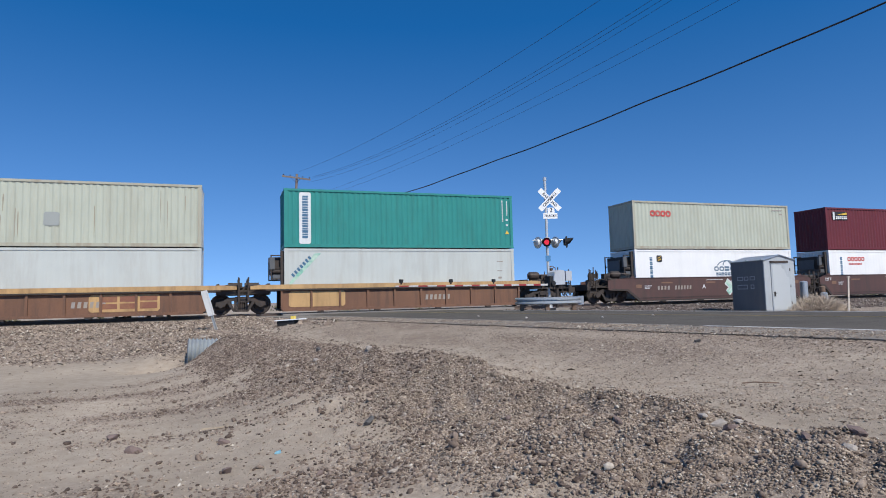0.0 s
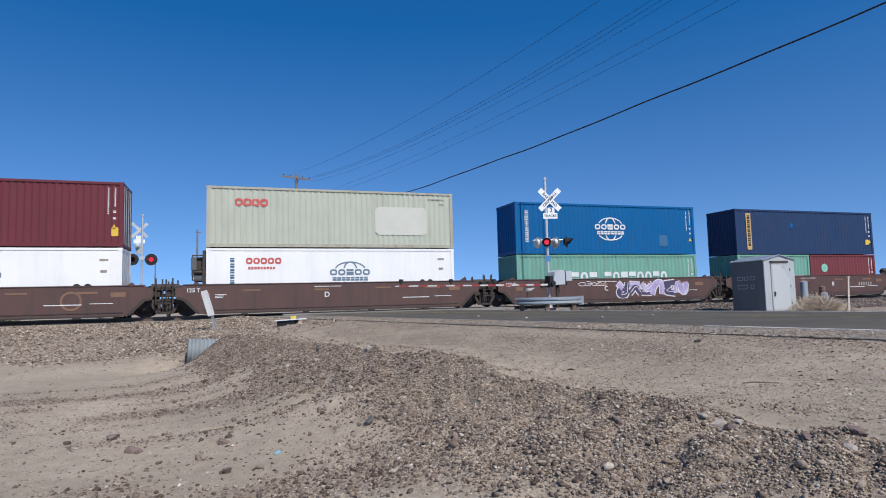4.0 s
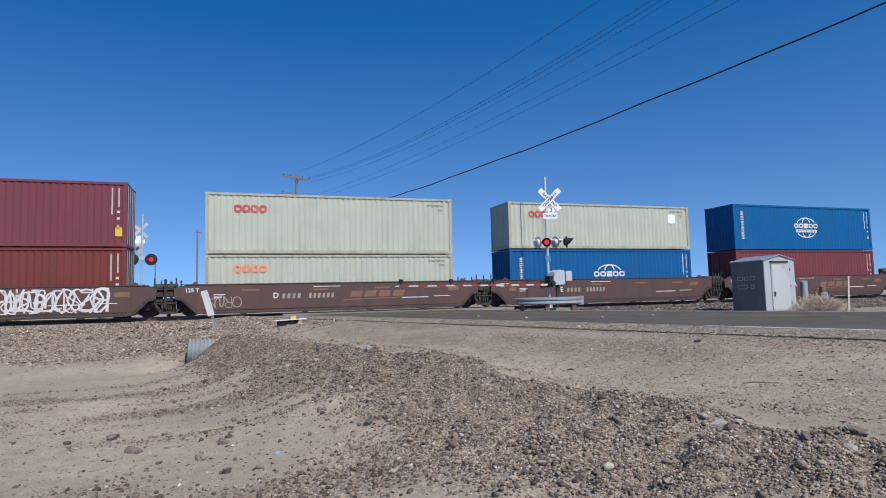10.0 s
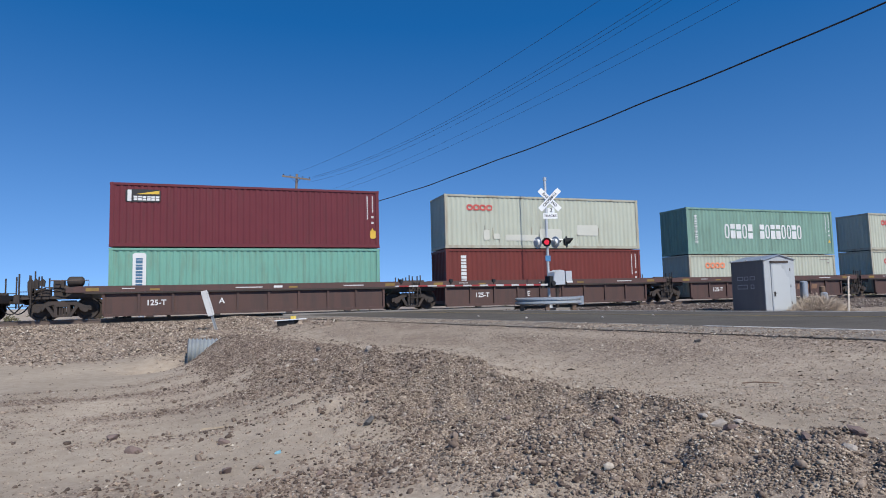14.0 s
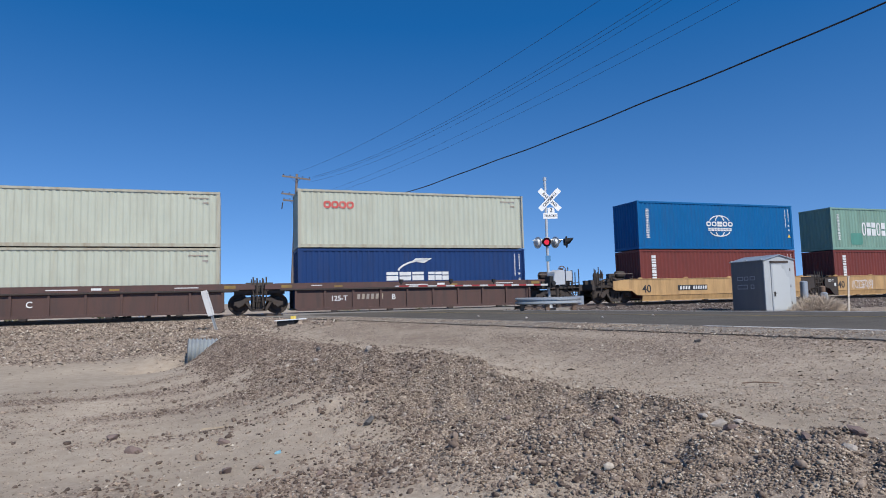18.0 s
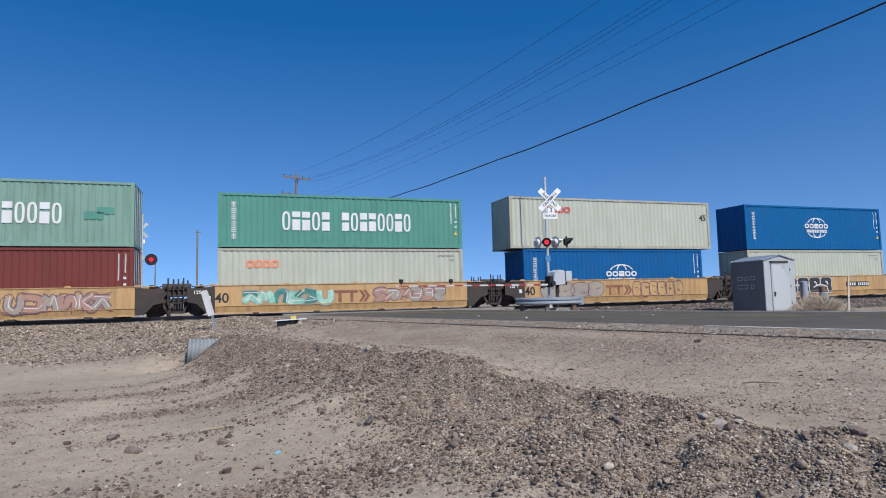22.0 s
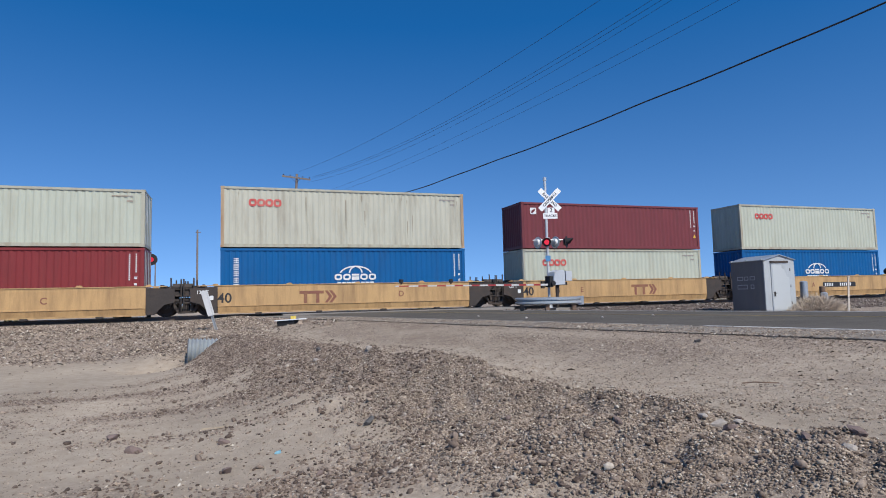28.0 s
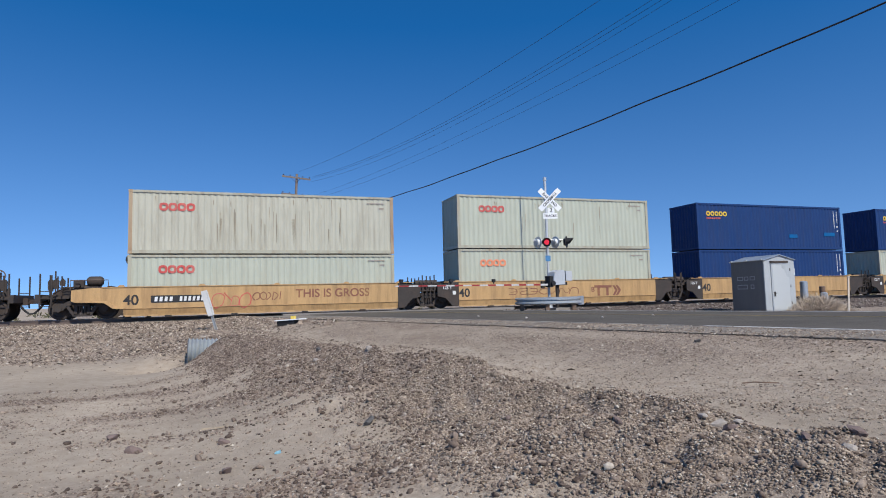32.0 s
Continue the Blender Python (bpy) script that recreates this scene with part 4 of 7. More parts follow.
        if style == "reefer_red":
            plates("lettering", word(5, -hl + 1.75, height * 0.74, 0.30, 1.0, 0.1), red, t, seq="o")
            plates("lettering", word(9, -hl + 1.85, height * 0.655, 0.12, 0.9, 0.3), red, t)
        else:
            plates("sign_panel", [(-hl + 1.55, -hl + 1.95, height * 0.74, height * 0.88)], M["ltr_black"], t)
            for k in (0, 1):
                part("slanted_bar", Shape().prism([(-hl + 1.62, height * 0.77 + 0.14 * k), (-hl + 1.7, height * 0.77 + 0.14 * k), (-hl + 1.88 - 0.05 * k, height * 0.80 + 0.14 * k), (-hl + 1.86, height * 0.815 + 0.14 * k), (-hl + 1.66, height * 0.785 + 0.14 * k)], FACE - 0.010, FACE - 0.006), M["ltr_yellow"], t, "pale yellow slanted bar")
        for dx in (0, 0.42):
            part("round_patch", disc(hl - 1.75 + dx, height * 0.40, 0.16, FACE), M["ltr_black"], t)
        plates("lettering", [(hl - 0.9, hl - 0.55, height * 0.80, height * 0.83), (hl - 0.85, hl - 0.6, height * 0.62, height * 0.66)], M["spray_grey"], t)
    elif style == "swoosh":
        plates("lettering", word(3, -1.71, 1.27, 0.43, 1.42, 0.12), white, t, seq="b")
        plates("lettering", word(3, 0.52, 1.27, 0.43, 0.80, 0.12), white, t, seq="b")
        s = Shape()
        arc(s, 0.75, 1.68, 1.9, 0.72, 95, 172, 0.10, FACE, 16)
        s.prism([(-0.15, 2.40), (0.75, 2.41), (0.3, 2.15), (-0.35, 2.26)], FACE - 0.005, FACE)
        part("swoosh_emblem", s, white, t)
        numbers(t, length, height, white)
    elif style == "navy_sign":
        plates("sign_panel", [(-hl + 0.88, -hl + 1.28, 0.28, height - 0.25)], M["ltr_straw"], t)
        plates("lettering", word(7, -hl + 0.97, height * 0.86, 0.23, 0.95, 0.26, vertical=True), M["ltr_black"], t, y=FACE - 0.006)
        numbers(t, length, height, white)
        plates("placard", [(hl - 0.75, hl - 0.40, 0.65, 1.0)], M["ltr_yellow"], t, y=FACE - 0.001)
        plates("patch", [(-1.5, -1.25, height * 0.6, height * 0.7)], M["blue"], t)
    elif style == "flowing":
        s = Shape().prism([(-hl + 1.95, height * 0.68), (-hl + 2.3, height * 0.62), (-hl + 2.75, height * 0.66), (-hl + 3.2, height * 0.62), (-hl + 3.25, height * 0.72), (-hl + 2.9, height * 0.80), (-hl + 2.6, height * 0.76), (-hl + 2.3, height * 0.80)], FACE - 0.005, FACE)
        part("flowing_emblem", s, white, t, "white flowing emblem")
        plates("lettering", word(6, -hl + 3.4, height * 0.76, 0.25, 1.0, 0.2), white, t)
        letters("marking", "45", 0.52, Matrix.Translation((hl - 0.45, FACE - 0.004, height * 0.62)) @ Matrix.Rotation(math.pi / 2, 4, "X"), white, t)
        numbers(t, length - 1.6, height, white, False)
    elif style == "rings_long":
        plates("lettering", word(4, -hl + 2.2, height * 0.76 - 0.18, 0.36, 1.12, 0.03), red, t, seq="o")
        letters("marking", "45", 0.52, Matrix.Translation((hl - 0.5, FACE - 0.004, height * 0.66)) @ Matrix.Rotation(math.pi / 2, 4, "X"), M["ltr_black"], t)
    elif style == "yellow_word":
        plates("lettering", word(5, -hl + 0.75, height * 0.72, 0.30, 1.0, 0.1), M["ltr_yellow"], t, seq="o")
        plates("lettering", word(8, -hl + 0.75, height * 0.655, 0.1, 1.1, 0.3), red, t)
        numbers(t, length, height, white, False)
        plates("patch", [(hl - 4.7, hl - 4.0, 0.75, 1.0), (hl - 1.6, hl - 0.6, 0.9, 1.15)], M["blue"], t)
    elif style == "bird":
        s = Shape()
        arc(s, -hl + 1.15, height * 0.62, 0.3, 0.34, 60, 260, 0.2, FACE)
        part("bird_emblem", s, white, t)
        plates("lettering", word(4, -hl + 1.5, height * 0.58, 0.36, 0.95, 0.12), white, t)
        plates("lettering", word(9, -hl + 1.5, height * 0.51, 0.1, 0.95, 0.4), white, t)
        numbers(t, length, height, white)
    elif style == "small_logo":
        plates("sign_panel", [(-hl + 0.6, -hl + 0.98, height * 0.74, height * 0.88)], white, t)
        part("slanted_bar", Shape().prism([(-hl + 0.66, height * 0.77), (-hl + 0.74, height * 0.76), (-hl + 0.92, height * 0.83), (-hl + 0.9, height * 0.86), (-hl + 0.7, height * 0.82)], FACE - 0.012, FACE - 0.006), M["maroon"], t, "dark slanted bar")
        numbers(t, length, height, white)
    elif style == "dot":
        part("round_patch", disc(-1.75, height * 0.66, 0.28, FACE), M["spray_aqua"], t, "pale blue round sticker")
        numbers(t, length, height, white)
    elif style == "patched":
        plates("lettering", word(4, -hl + 1.25, height * 0.76 - 0.16, 0.33, 1.12, 0.03), red, t, seq="o")
        plates("overpaint", [(-3.9, -3.55, 0.45, 1.0), (-3.3, -2.95, 0.5, 0.8), (-0.5, 0.9, 0.25, 1.1), (-2.6, -0.6, 0.42, 0.75), (1.9, 3.3, 0.75, 1.35)], M["patch_pale"], t, "lighter repaired patch")
        rust_runs(t, -4.5, 3.5, 0.3, 1.4, 12, 77)


def reefer_unit(t, length, height):
    """The machine on the front end of a refrigerated container, clipped on over its nose."""
    hl = length / 2
    x0, x1, z0, z1 = -hl - 0.62, -hl + 0.01, height - 1.5, height - 0.3
    g = part("generator", Shape().box(x0 + 0.08, x1, -0.8, 0.8, z0 + 0.25, z1 - 0.1), M["steel_dark"], t, "dark clip-on generator in a frame")
    for x in (x0, x1 - 0.09):
        for y in (-0.98, 0.93):
            part("frame_post", Shape().box(x, x + 0.06, y, y + 0.05, z0, z1), M["steel_dark"], g)
    for z in (z0, z1 - 0.06, z0 + 0.55):
        for y in (-0.985, 0.922):
            part("frame_rail", Shape().box(x0 + 0.002, x1 - 0.002, y, y + 0.063, z + 0.002, z + 0.058), M["steel_dark"], g)
    part("exhaust_pipe", Shape().tube((x0 + 0.1, -0.86, z0 + 0.4), (x1 - 0.1, -0.86, z0 + 0.4), 0.1, sides=10), M["steel_dark"], g)
    part("cover", Shape().box(x0 - 0.04, x0 + 0.2, -1.0, -0.86, z0 + 0.5, z1 - 0.12), M["machine"], g, "grey metal cover")
    part("fuel_tank", Shape().box(x0 + 0.12, x1 - 0.12, -0.95, 0.9, z0 + 0.06, z0 + 0.24), M["machine"], g)
    part("grille", Shape().box(x0 - 0.035, x0 - 0.002, -0.6, 0.6, z0 + 0.25, z1 - 0.3), M["machine"], g)
    part("bracket", Shape().box(-hl - 0.16, -hl, -1.05, -0.9, 0.2, height - 0.1), M["steel_dark"], g)


# left end along the train at half time; upper: paint, style, length, height; lower the same
STACKS = [
    (-243.2, ("cream", "plain", 12.192, HC), ("pale", "marks", 12.192, HC), "A"),
    (-227.30, ("green", "tall_sign", 12.192, HC), ("pale", "stripe_word", 12.192, HC), "A"),
    (-207.22, ("cream", "rings", 12.192, HC), ("white", "reefer_globe", 12.192, HC), "B"),
    (-191.65, ("maroon", "lamp_sign", 12.192, HC), ("white", "reefer_red", 12.192, HC), "B"),
    (-176.00, ("cream", "rings", 12.192, HC), ("white", "reefer_red", 12.192, HC), "B"),
    (-160.15, ("blue", "globe", 12.192, HC), ("mint", "tall_word_low", 12.192, STD), "B"),
    (-144.70, ("navy", "navy_sign", 12.192, HC), ("mint", "twins", 12.192, STD), "B"),
    (-124.82, ("blue", "globe", 12.192, HC), ("wine", "plain_num", 12.192, HC), "B"),
    (-109.30, ("plum", "lamp_sign", 12.192, HC), ("brick", "column_word", 12.192, HC), "B"),
    (-93.85, ("cream", "rings", 12.192, HC), ("cream", "rings_fade", 12.192, STD), "B"),
    (-78.35, ("cream", "rings", 12.192, STD), ("royal", "globe_low", 12.192, HC), "B"),
    (-62.62, ("blue", "globe", 12.192, HC), ("wine", "two_marks", 12.192, HC), "B"),
    (-43.00, ("maroon", "lamp_sign", 12.192, HC), ("mint", "tall_sign_low", 12.192, HC), "C"),
    (-27.25, ("cream", "patched", 12.192, HC), ("brick", "column_word", 12.192, HC), "C"),
    (-11.50, ("pale_green", "tall_word", 12.192, HC), ("cream", "rings_fade", 12.192, STD), "C"),
    (4.20, ("cream", "rings", 12.192, STD), ("cream", "rings", 12.192, HC), "C"),
    (19.95, ("cream", "rings", 12.192, HC), ("deep", "swoosh", 12.192, HC), "C"),
    (39.72, ("blue", "globe", 12.192, HC), ("brick", "column_word", 12.192, HC), "D"),
    (55.40, ("pale_green", "tall_word_patch", 12.192, HC), ("brick", "column_word", 12.192, HC), "D"),
    (71.10, ("sea", "tall_word", 12.192, STD), ("cream", "rings_fade", 12.192, HC), "D"),
    (86.88, ("cream", "rings_long", 13.716, HC), ("royal", "globe_low", 12.192, HC), "D"),
    (102.72, ("blue", "globe", 12.192, HC), ("cream", "rings", 12.192, HC), "D"),
    (122.45, ("navy", "flowing", 13.716, HC), ("cream", "rings", 12.192, STD), "D"),
    (138.03, ("cream", "rings", 12.192, STD), ("red", "bird", 12.192, HC), "D"),
    (153.42, ("cream_rusty", "rings", 12.192, HC), ("royal", "globe_low", 12.192, HC), "D"),
    (169.00, ("wine", "small_logo", 12.192, STD), ("cream", "rings", 12.192, HC), "D"),
    (184.50, ("cream", "rings", 12.192, HC), ("royal", "globe_low", 12.192, HC), "D"),
    (204.35, ("cream_rusty", "rings", 12.192, HC), ("cream", "rings", 12.192, STD), "D"),
    (220.05, ("cream", "rings", 12.192, HC), ("cream", "rings_fade", 12.192, HC), "D"),
    (235.90, ("deep", "yellow_word", 12.192, HC), ("deep", "swoosh", 12.192, HC), "D"),
    (251.55, ("deep", "yellow_word", 12.192, HC), ("cream", "rings", 12.192, HC), "D"),
    (267.20, ("cream", "rings", 12.192, HC), ("royal", "globe_low", 12.192, HC), "D"),
]
CAR_ENDS = {1, 6, 11, 16, 21, 26, 31}      # the last unit of each articulated car
WORDS = {
    "cream": "cream-grey corrugated", "cream_rusty": "rust-streaked cream corrugated", "white": "white smooth refrigerated", "pale": "greyish white refrigerated", "maroon": "dark maroon corrugated", "plum": "faded plum-red corrugated",
    "wine": "wine-red corrugated", "brick": "red-brown corrugated", "red": "bright red corrugated", "blue": "blue corrugated", "royal": "royal blue corrugated",
    "green": "teal green corrugated", "sea": "sea-green corrugated", "mint": "pale mint-green corrugated", "pale_green": "faded grey-green corrugated",
    "navy": "dark navy corrugated", "deep": "deep blue corrugated"}
MARKS = {"globe": "white globe emblem", "globe_low": "white globe emblem", "rings": "red lettering", "rings_fade": "faded orange lettering", "tall_word": "large white lettering",
         "tall_word_patch": "white lettering and patches", "tall_word_low": "large white lettering", "lamp_sign": "black and yellow sign", "column_word": "white vertical lettering", "two_marks": "two white letters",
         "tall_sign": "tall white sign", "tall_sign_low": "tall white sign", "stripe_word": "slanted green stripe", "reefer_globe": "blue globe emblem", "reefer_red": "red emblem",
         "swoosh": "white swoosh lettering", "navy_sign": "tall yellow sign", "flowing": "white emblem", "rings_long": "red lettering", "yellow_word": "yellow lettering",
         "bird": "white bird emblem", "small_logo": "small white sign", "patched": "white repaired patches", "marks": "faint grey marks", "plain": "faded streaks", "plain_num": "white end marks"}
WELL_FLOOR = 0.235
MOVERS = []          # (thing, place along the train, height)


def load(paint_key, style, length, height, s, z, low):
    reefer = style.startswith(("reefer", "stripe_word", "marks"))
    where = "in a freight car" if low else "stacked on another"
    t = container(f"{WORDS[paint_key]} container with {MARKS[style]}, {where}", paint_key, length, height, frame_key={"cream": "cream_frame", "cream_rusty": "cream_frame"}.get(paint_key), post_key={"cream_rusty": "rust_frame"}.get(paint_key), smooth_side=reefer)
    decorate(t, style, length, height)
    if style.startswith(("reefer", "stripe_word")):
        reefer_unit(t, length, height)
    MOVERS.append((t, s, z))
    return t


def rust_runs(t, x0, x1, z0, z1, count, seed):
    """Narrow dark runs down a side sheet, each of its own length."""
    rng = random.Random(seed)
    for _ in range(count):
        x, top, w = rng.uniform(x0, x1), rng.uniform(z0 + 0.35 * (z1 - z0), z1), rng.uniform(0.010, 0.026)
        low = max(z0, top - rng.uniform(0.25, 0.9) * (z1 - z0))
        part("rust_run", Shape().prism([(x - 0.2 * w, low), (x + 0.2 * w, low), (x + w, (low + 2 * top) / 3), (x + 0.8 * w, top), (x - 0.8 * w, top), (x - w, (low + 2 * top) / 3)], FACE + 0.0035, FACE + 0.006), M["rust_run"], t, "dark run of rust")


def weathering(t, i):
    """What sets one upper container apart."""
    if i == 0:
        plates("overpaint", [(-0.21, 0.39, 0.9, 1.5)], M["patch_grey"], t, "grey paint patch")
        rust_runs(t, -3.0, 5.8, 0.4, 2.6, 10, 31)
    elif i == 4:
        plates("overpaint", [(1.9, 4.65, 0.65, 2.1)], M["patch_pale"], t, "large paler paint patch")
    elif i == 10:
        plates("overpaint", [(4.55, 5.1, 1.55, 2.1)], M["white"], t, "square white paint patch")
    elif i == 5:
        plates("overpaint", [(3.45, 4.05, 0.46, 1.14)], M["patch_blue"], t, "faint grey-blue paint patch")
    elif i in (24, 27, 28):
        rust_runs(t, -2.5, 3.5, 0.5, 2.5, 22 if i == 27 else 5, 30 + i)
        rust_runs(t, -5.8, 5.8, 2.2, 2.75, 9, 60 + i)


for i, (left, up, low, kind) in enumerate(STACKS):
    mid = left + 6.096
    if low[1] == "twins":
        a = container("mint-green half-length container with white lettering in a freight car", "mint", 6.058, STD)
        plates("lettering", word(5, -1.35, 0.70, 0.85, 0.52, 0.22), M["ltr_white"], a)
        plates("lettering", word(8, 0.0, 0.40, 0.85, 0.36, 0.2, skip=(7,)), M["ltr_white"], a, y=FACE - 0.003)
        MOVERS.append((a, left + 3.03, WELL_FLOOR))
        b = container("wine-red half-length container with blue sticker in a freight car", "wine", 6.058, STD)
        decorate(b, "dot", 6.058, STD)
        MOVERS.append((b, left + 12.192 - 3.03, WELL_FLOOR))
    else:
        load(*low, mid, WELL_FLOOR, True)
    weathering(load(*up, mid, WELL_FLOOR + low[3] + 0.045, False), i)


# ---------------------------------------------------------------- well cars
def wheel_mesh():
    m = Matrix.Rotation(math.pi / 2, 4, "X")
    return Shape().lathe([(0.0, 0.05), (0.10, 0.06), (0.13, 0.02), (0.34, 0.015), (0.37, 0.06), (0.455, 0.062), (0.46, -0.045), (0.49, -0.05), (0.49, -0.075), (0.37, -0.075), (0.34, -0.02), (0.0, -0.02)], m, 28)


def bogie_frame():
    """The cast side frame of a truck, seen from the side, both sides."""
    s = Shape()
    for y in (-1.06, 1.06):
        a, b = y - 0.07, y + 0.07
        s.prism([(-1.12, 0.42), (-0.72, 0.40), (-0.62, 0.56), (-0.38, 0.66), (0.38, 0.66), (0.62, 0.56), (0.72, 0.40), (1.12, 0.42), (1.10, 0.60), (0.80, 0.66), (0.52, 0.82), (-0.52, 0.82), (-0.80, 0.66), (-1.10, 0.60)], a, b)
        s.prism([(-0.62, 0.58), (-0.50, 0.62), (-0.26, 0.24), (0.26, 0.24), (0.50, 0.62), (0.62, 0.58), (0.34, 0.14), (-0.34, 0.14)], a, b)
        s.box(-0.30, -0.18, a, b, 0.2, 0.7)
        s.box(0.18, 0.30, a, b, 0.2, 0.7)
        for x in (-0.10, 0.0, 0.10):
            s.tube((x, y, 0.24), (x, y, 0.58), 0.045, sides=8)
        for x in (-0.89, 0.89):
            s.tube((x, a - 0.06, 0.47), (x, b + 0.04, 0.47), 0.13, sides=12)
    s.box(-0.22, 0.22, -1.15, 1.15, 0.58, 0.74)
    s.box(-0.25, 0.25, -0.3, 0.3, 0.74, 0.86)
    return s


def wheelset_mesh():
    """Two wheels pressed on one axle, turning about y."""
    s = Shape().tube((0, -1.0, 0), (0, 1.0, 0), 0.085, sides=12)
    for y, turn in ((-0.7525, 0), (0.7525, math.pi)):
        w = turned(wheel_mesh(), Matrix.Translation((0, y, 0)) @ Matrix.Rotation(turn, 4, "Z"))
        s.add(w.v, w.f)
    return s


WHEELS = {-0.89: [], 0.89: []}


def add_bogie(t, x):
    b = part("bogie", plain_mesh(("bogie",), bogie_frame), M["steel_dark"], t, "grimy cast-steel truck")
    b.location = (x, 0, 0)
    for dx in (-0.89, 0.89):
        w = part("wheelset", plain_mesh(("wheelset",), wheelset_mesh, True), M["steel_dark"], b, "steel wheels on an axle")
        w.location = (dx, 0, 0.49)
        WHEELS[dx].append(w)


def ribbon(pts, wd, y):
    """A flat painted stroke of one width along a bent line."""
    fine = []
    for (ax, az), (bx, bz) in zip(pts, pts[1:]):
        n = max(2, int(math.hypot(bx - ax, bz - az) / 0.12))
        fine += [(ax + (bx - ax) * k / n, az + (bz - az) * k / n) for k in range(n)]
    fine.append(pts[-1])
    for _ in range(1):
        fine = [fine[0]] + [tuple((fine[j - 1][k] + 2 * fine[j][k] + fine[j + 1][k]) / 4 for k in (0, 1)) for j in range(1, len(fine) - 1)] + [fine[-1]]
    left, right, m = [], [], len(fine)
    for j, (px, pz) in enumerate(fine):
        (ox, oz), (qx, qz) = fine[max(j - 1, 0)], fine[min(j + 1, m - 1)]
        dx, dz = qx - ox, qz - oz
        n = math.hypot(dx, dz) or 1
        left.append((px - dz / n * wd, y - 0.00003 * j, pz + dx / n * wd))
        right.append((px + dz / n * wd, y - 0.00003 * j, pz - dx / n * wd))
    return Shape().add(left + right, [(j, j + 1, j + 1 + m, j + m) for j in range(m - 1)])


STROKES = (
    (((0.92, 0.85), (0.55, 1.0), (0.12, 0.85), (0.2, 0.55), (0.8, 0.42), (0.85, 0.1), (0.4, 0.0), (0.05, 0.12)),),
    (((0.15, 0.0), (0.2, 1.0)), ((0.9, 1.0), (0.3, 0.5), (0.95, 0.0))),
    (((0.1, 1.0), (0.12, 0.25), (0.35, 0.0), (0.7, 0.02), (0.88, 0.3), (0.9, 1.0)),),
    (((0.05, 0.0), (0.22, 1.0), (0.5, 0.35), (0.78, 1.0), (0.95, 0.0)),),
    (((0.15, 0.0), (0.15, 1.0), (0.7, 0.95), (0.85, 0.72), (0.6, 0.5), (0.2, 0.48)), ((0.45, 0.45), (0.95, 0.0))),
    (((0.5, 1.0), (0.1, 0.8), (0.08, 0.25), (0.45, 0.0), (0.85, 0.2), (0.9, 0.75), (0.55, 0.98)),),
    (((0.9, 0.9), (0.2, 0.95), (0.12, 0.1), (0.9, 0.05)), ((0.15, 0.5), (0.75, 0.55))))


def graffiti(t, x0, x1, z0, z1, fill, line, seed, y, count=6, thick=0.02):
    """Sprayed shapes: fat bent strokes with an outline, or thin wandering lines; no writing."""
    rng = random.Random(seed)
    step_x, h = (x1 - x0) / count, z1 - z0
    fat = min(0.15 * h, 0.19 * step_x)
    second = {"spray_aqua": "spray_teal", "spray_lilac": "spray_violet", "spray_grey": "spray_pink", "spray_pink": "spray_grey"}.get(fill, fill)
    for i in range(count):
        tilt = rng.uniform(-0.12, 0.3)
        pick = STROKES[rng.randrange(len(STROKES))]
        flip, turn, lay = rng.random() < 0.75, rng.random() < 0.5, rng.random() < 0.5
        for j, way in enumerate(pick):
            pts = []
            for u, v in way:
                u, v = (v, u) if lay else (u, v)
                u, v = (1 - u if flip else u) + rng.uniform(-0.07, 0.07), (1 - v if turn else v) + rng.uniform(-0.06, 0.06)
                pad = fat * 1.2 if fill else 0.02
                v = min(max(v, 0.0), 1.0)
                pts.append((x0 + (i + 0.5) * step_x + (u - 0.5) * step_x * (0.98 if fill else 1.15) + tilt * (v - 0.5) * h * 0.5, z0 + pad + v * (h - 2 * pad)))
            o = 0.0010 * (i % 2) + 0.0004 * j
            if fill:
                part("graffiti_outline", ribbon(pts, fat * 1.35 + 0.012, y - 0.003 - o), M[line], t, "sprayed graffiti outline")
                part("graffiti_fill", ribbon(pts, fat, y - 0.0068 - o), M[fill if (i + j) % 2 else second], t, "sprayed graffiti colour")
                part("graffiti_highlight", ribbon([(px + 0.35 * fat, pz + 0.35 * fat) for px, pz in pts[:3]], fat * 0.13, y - 0.0108), M["spray_white"], t, "thin sprayed line")
            else:
                part("graffiti_stroke", ribbon(pts, thick * rng.uniform(0.7, 1.3), y - 0.004 - o), M[line], t, "sprayed graffiti line")


def blob(cx, cz, rx, rz, rng, n=26):
    """A lumpy closed outline."""
    w = [rng.uniform(0, 6.28) for _ in range(3)]
    out = []
    for i in range(n):
        a = 2 * math.pi * i / n
        c, g = math.cos(a), math.sin(a)
        k = 1 + 0.09 * math.sin(2 * a + w[0]) + 0.07 * math.sin(3 * a + w[1])
        out.append((cx + math.copysign(abs(c) ** 0.75, c) * rx * k, cz + math.copysign(abs(g) ** 0.7, g) * rz))
    return out


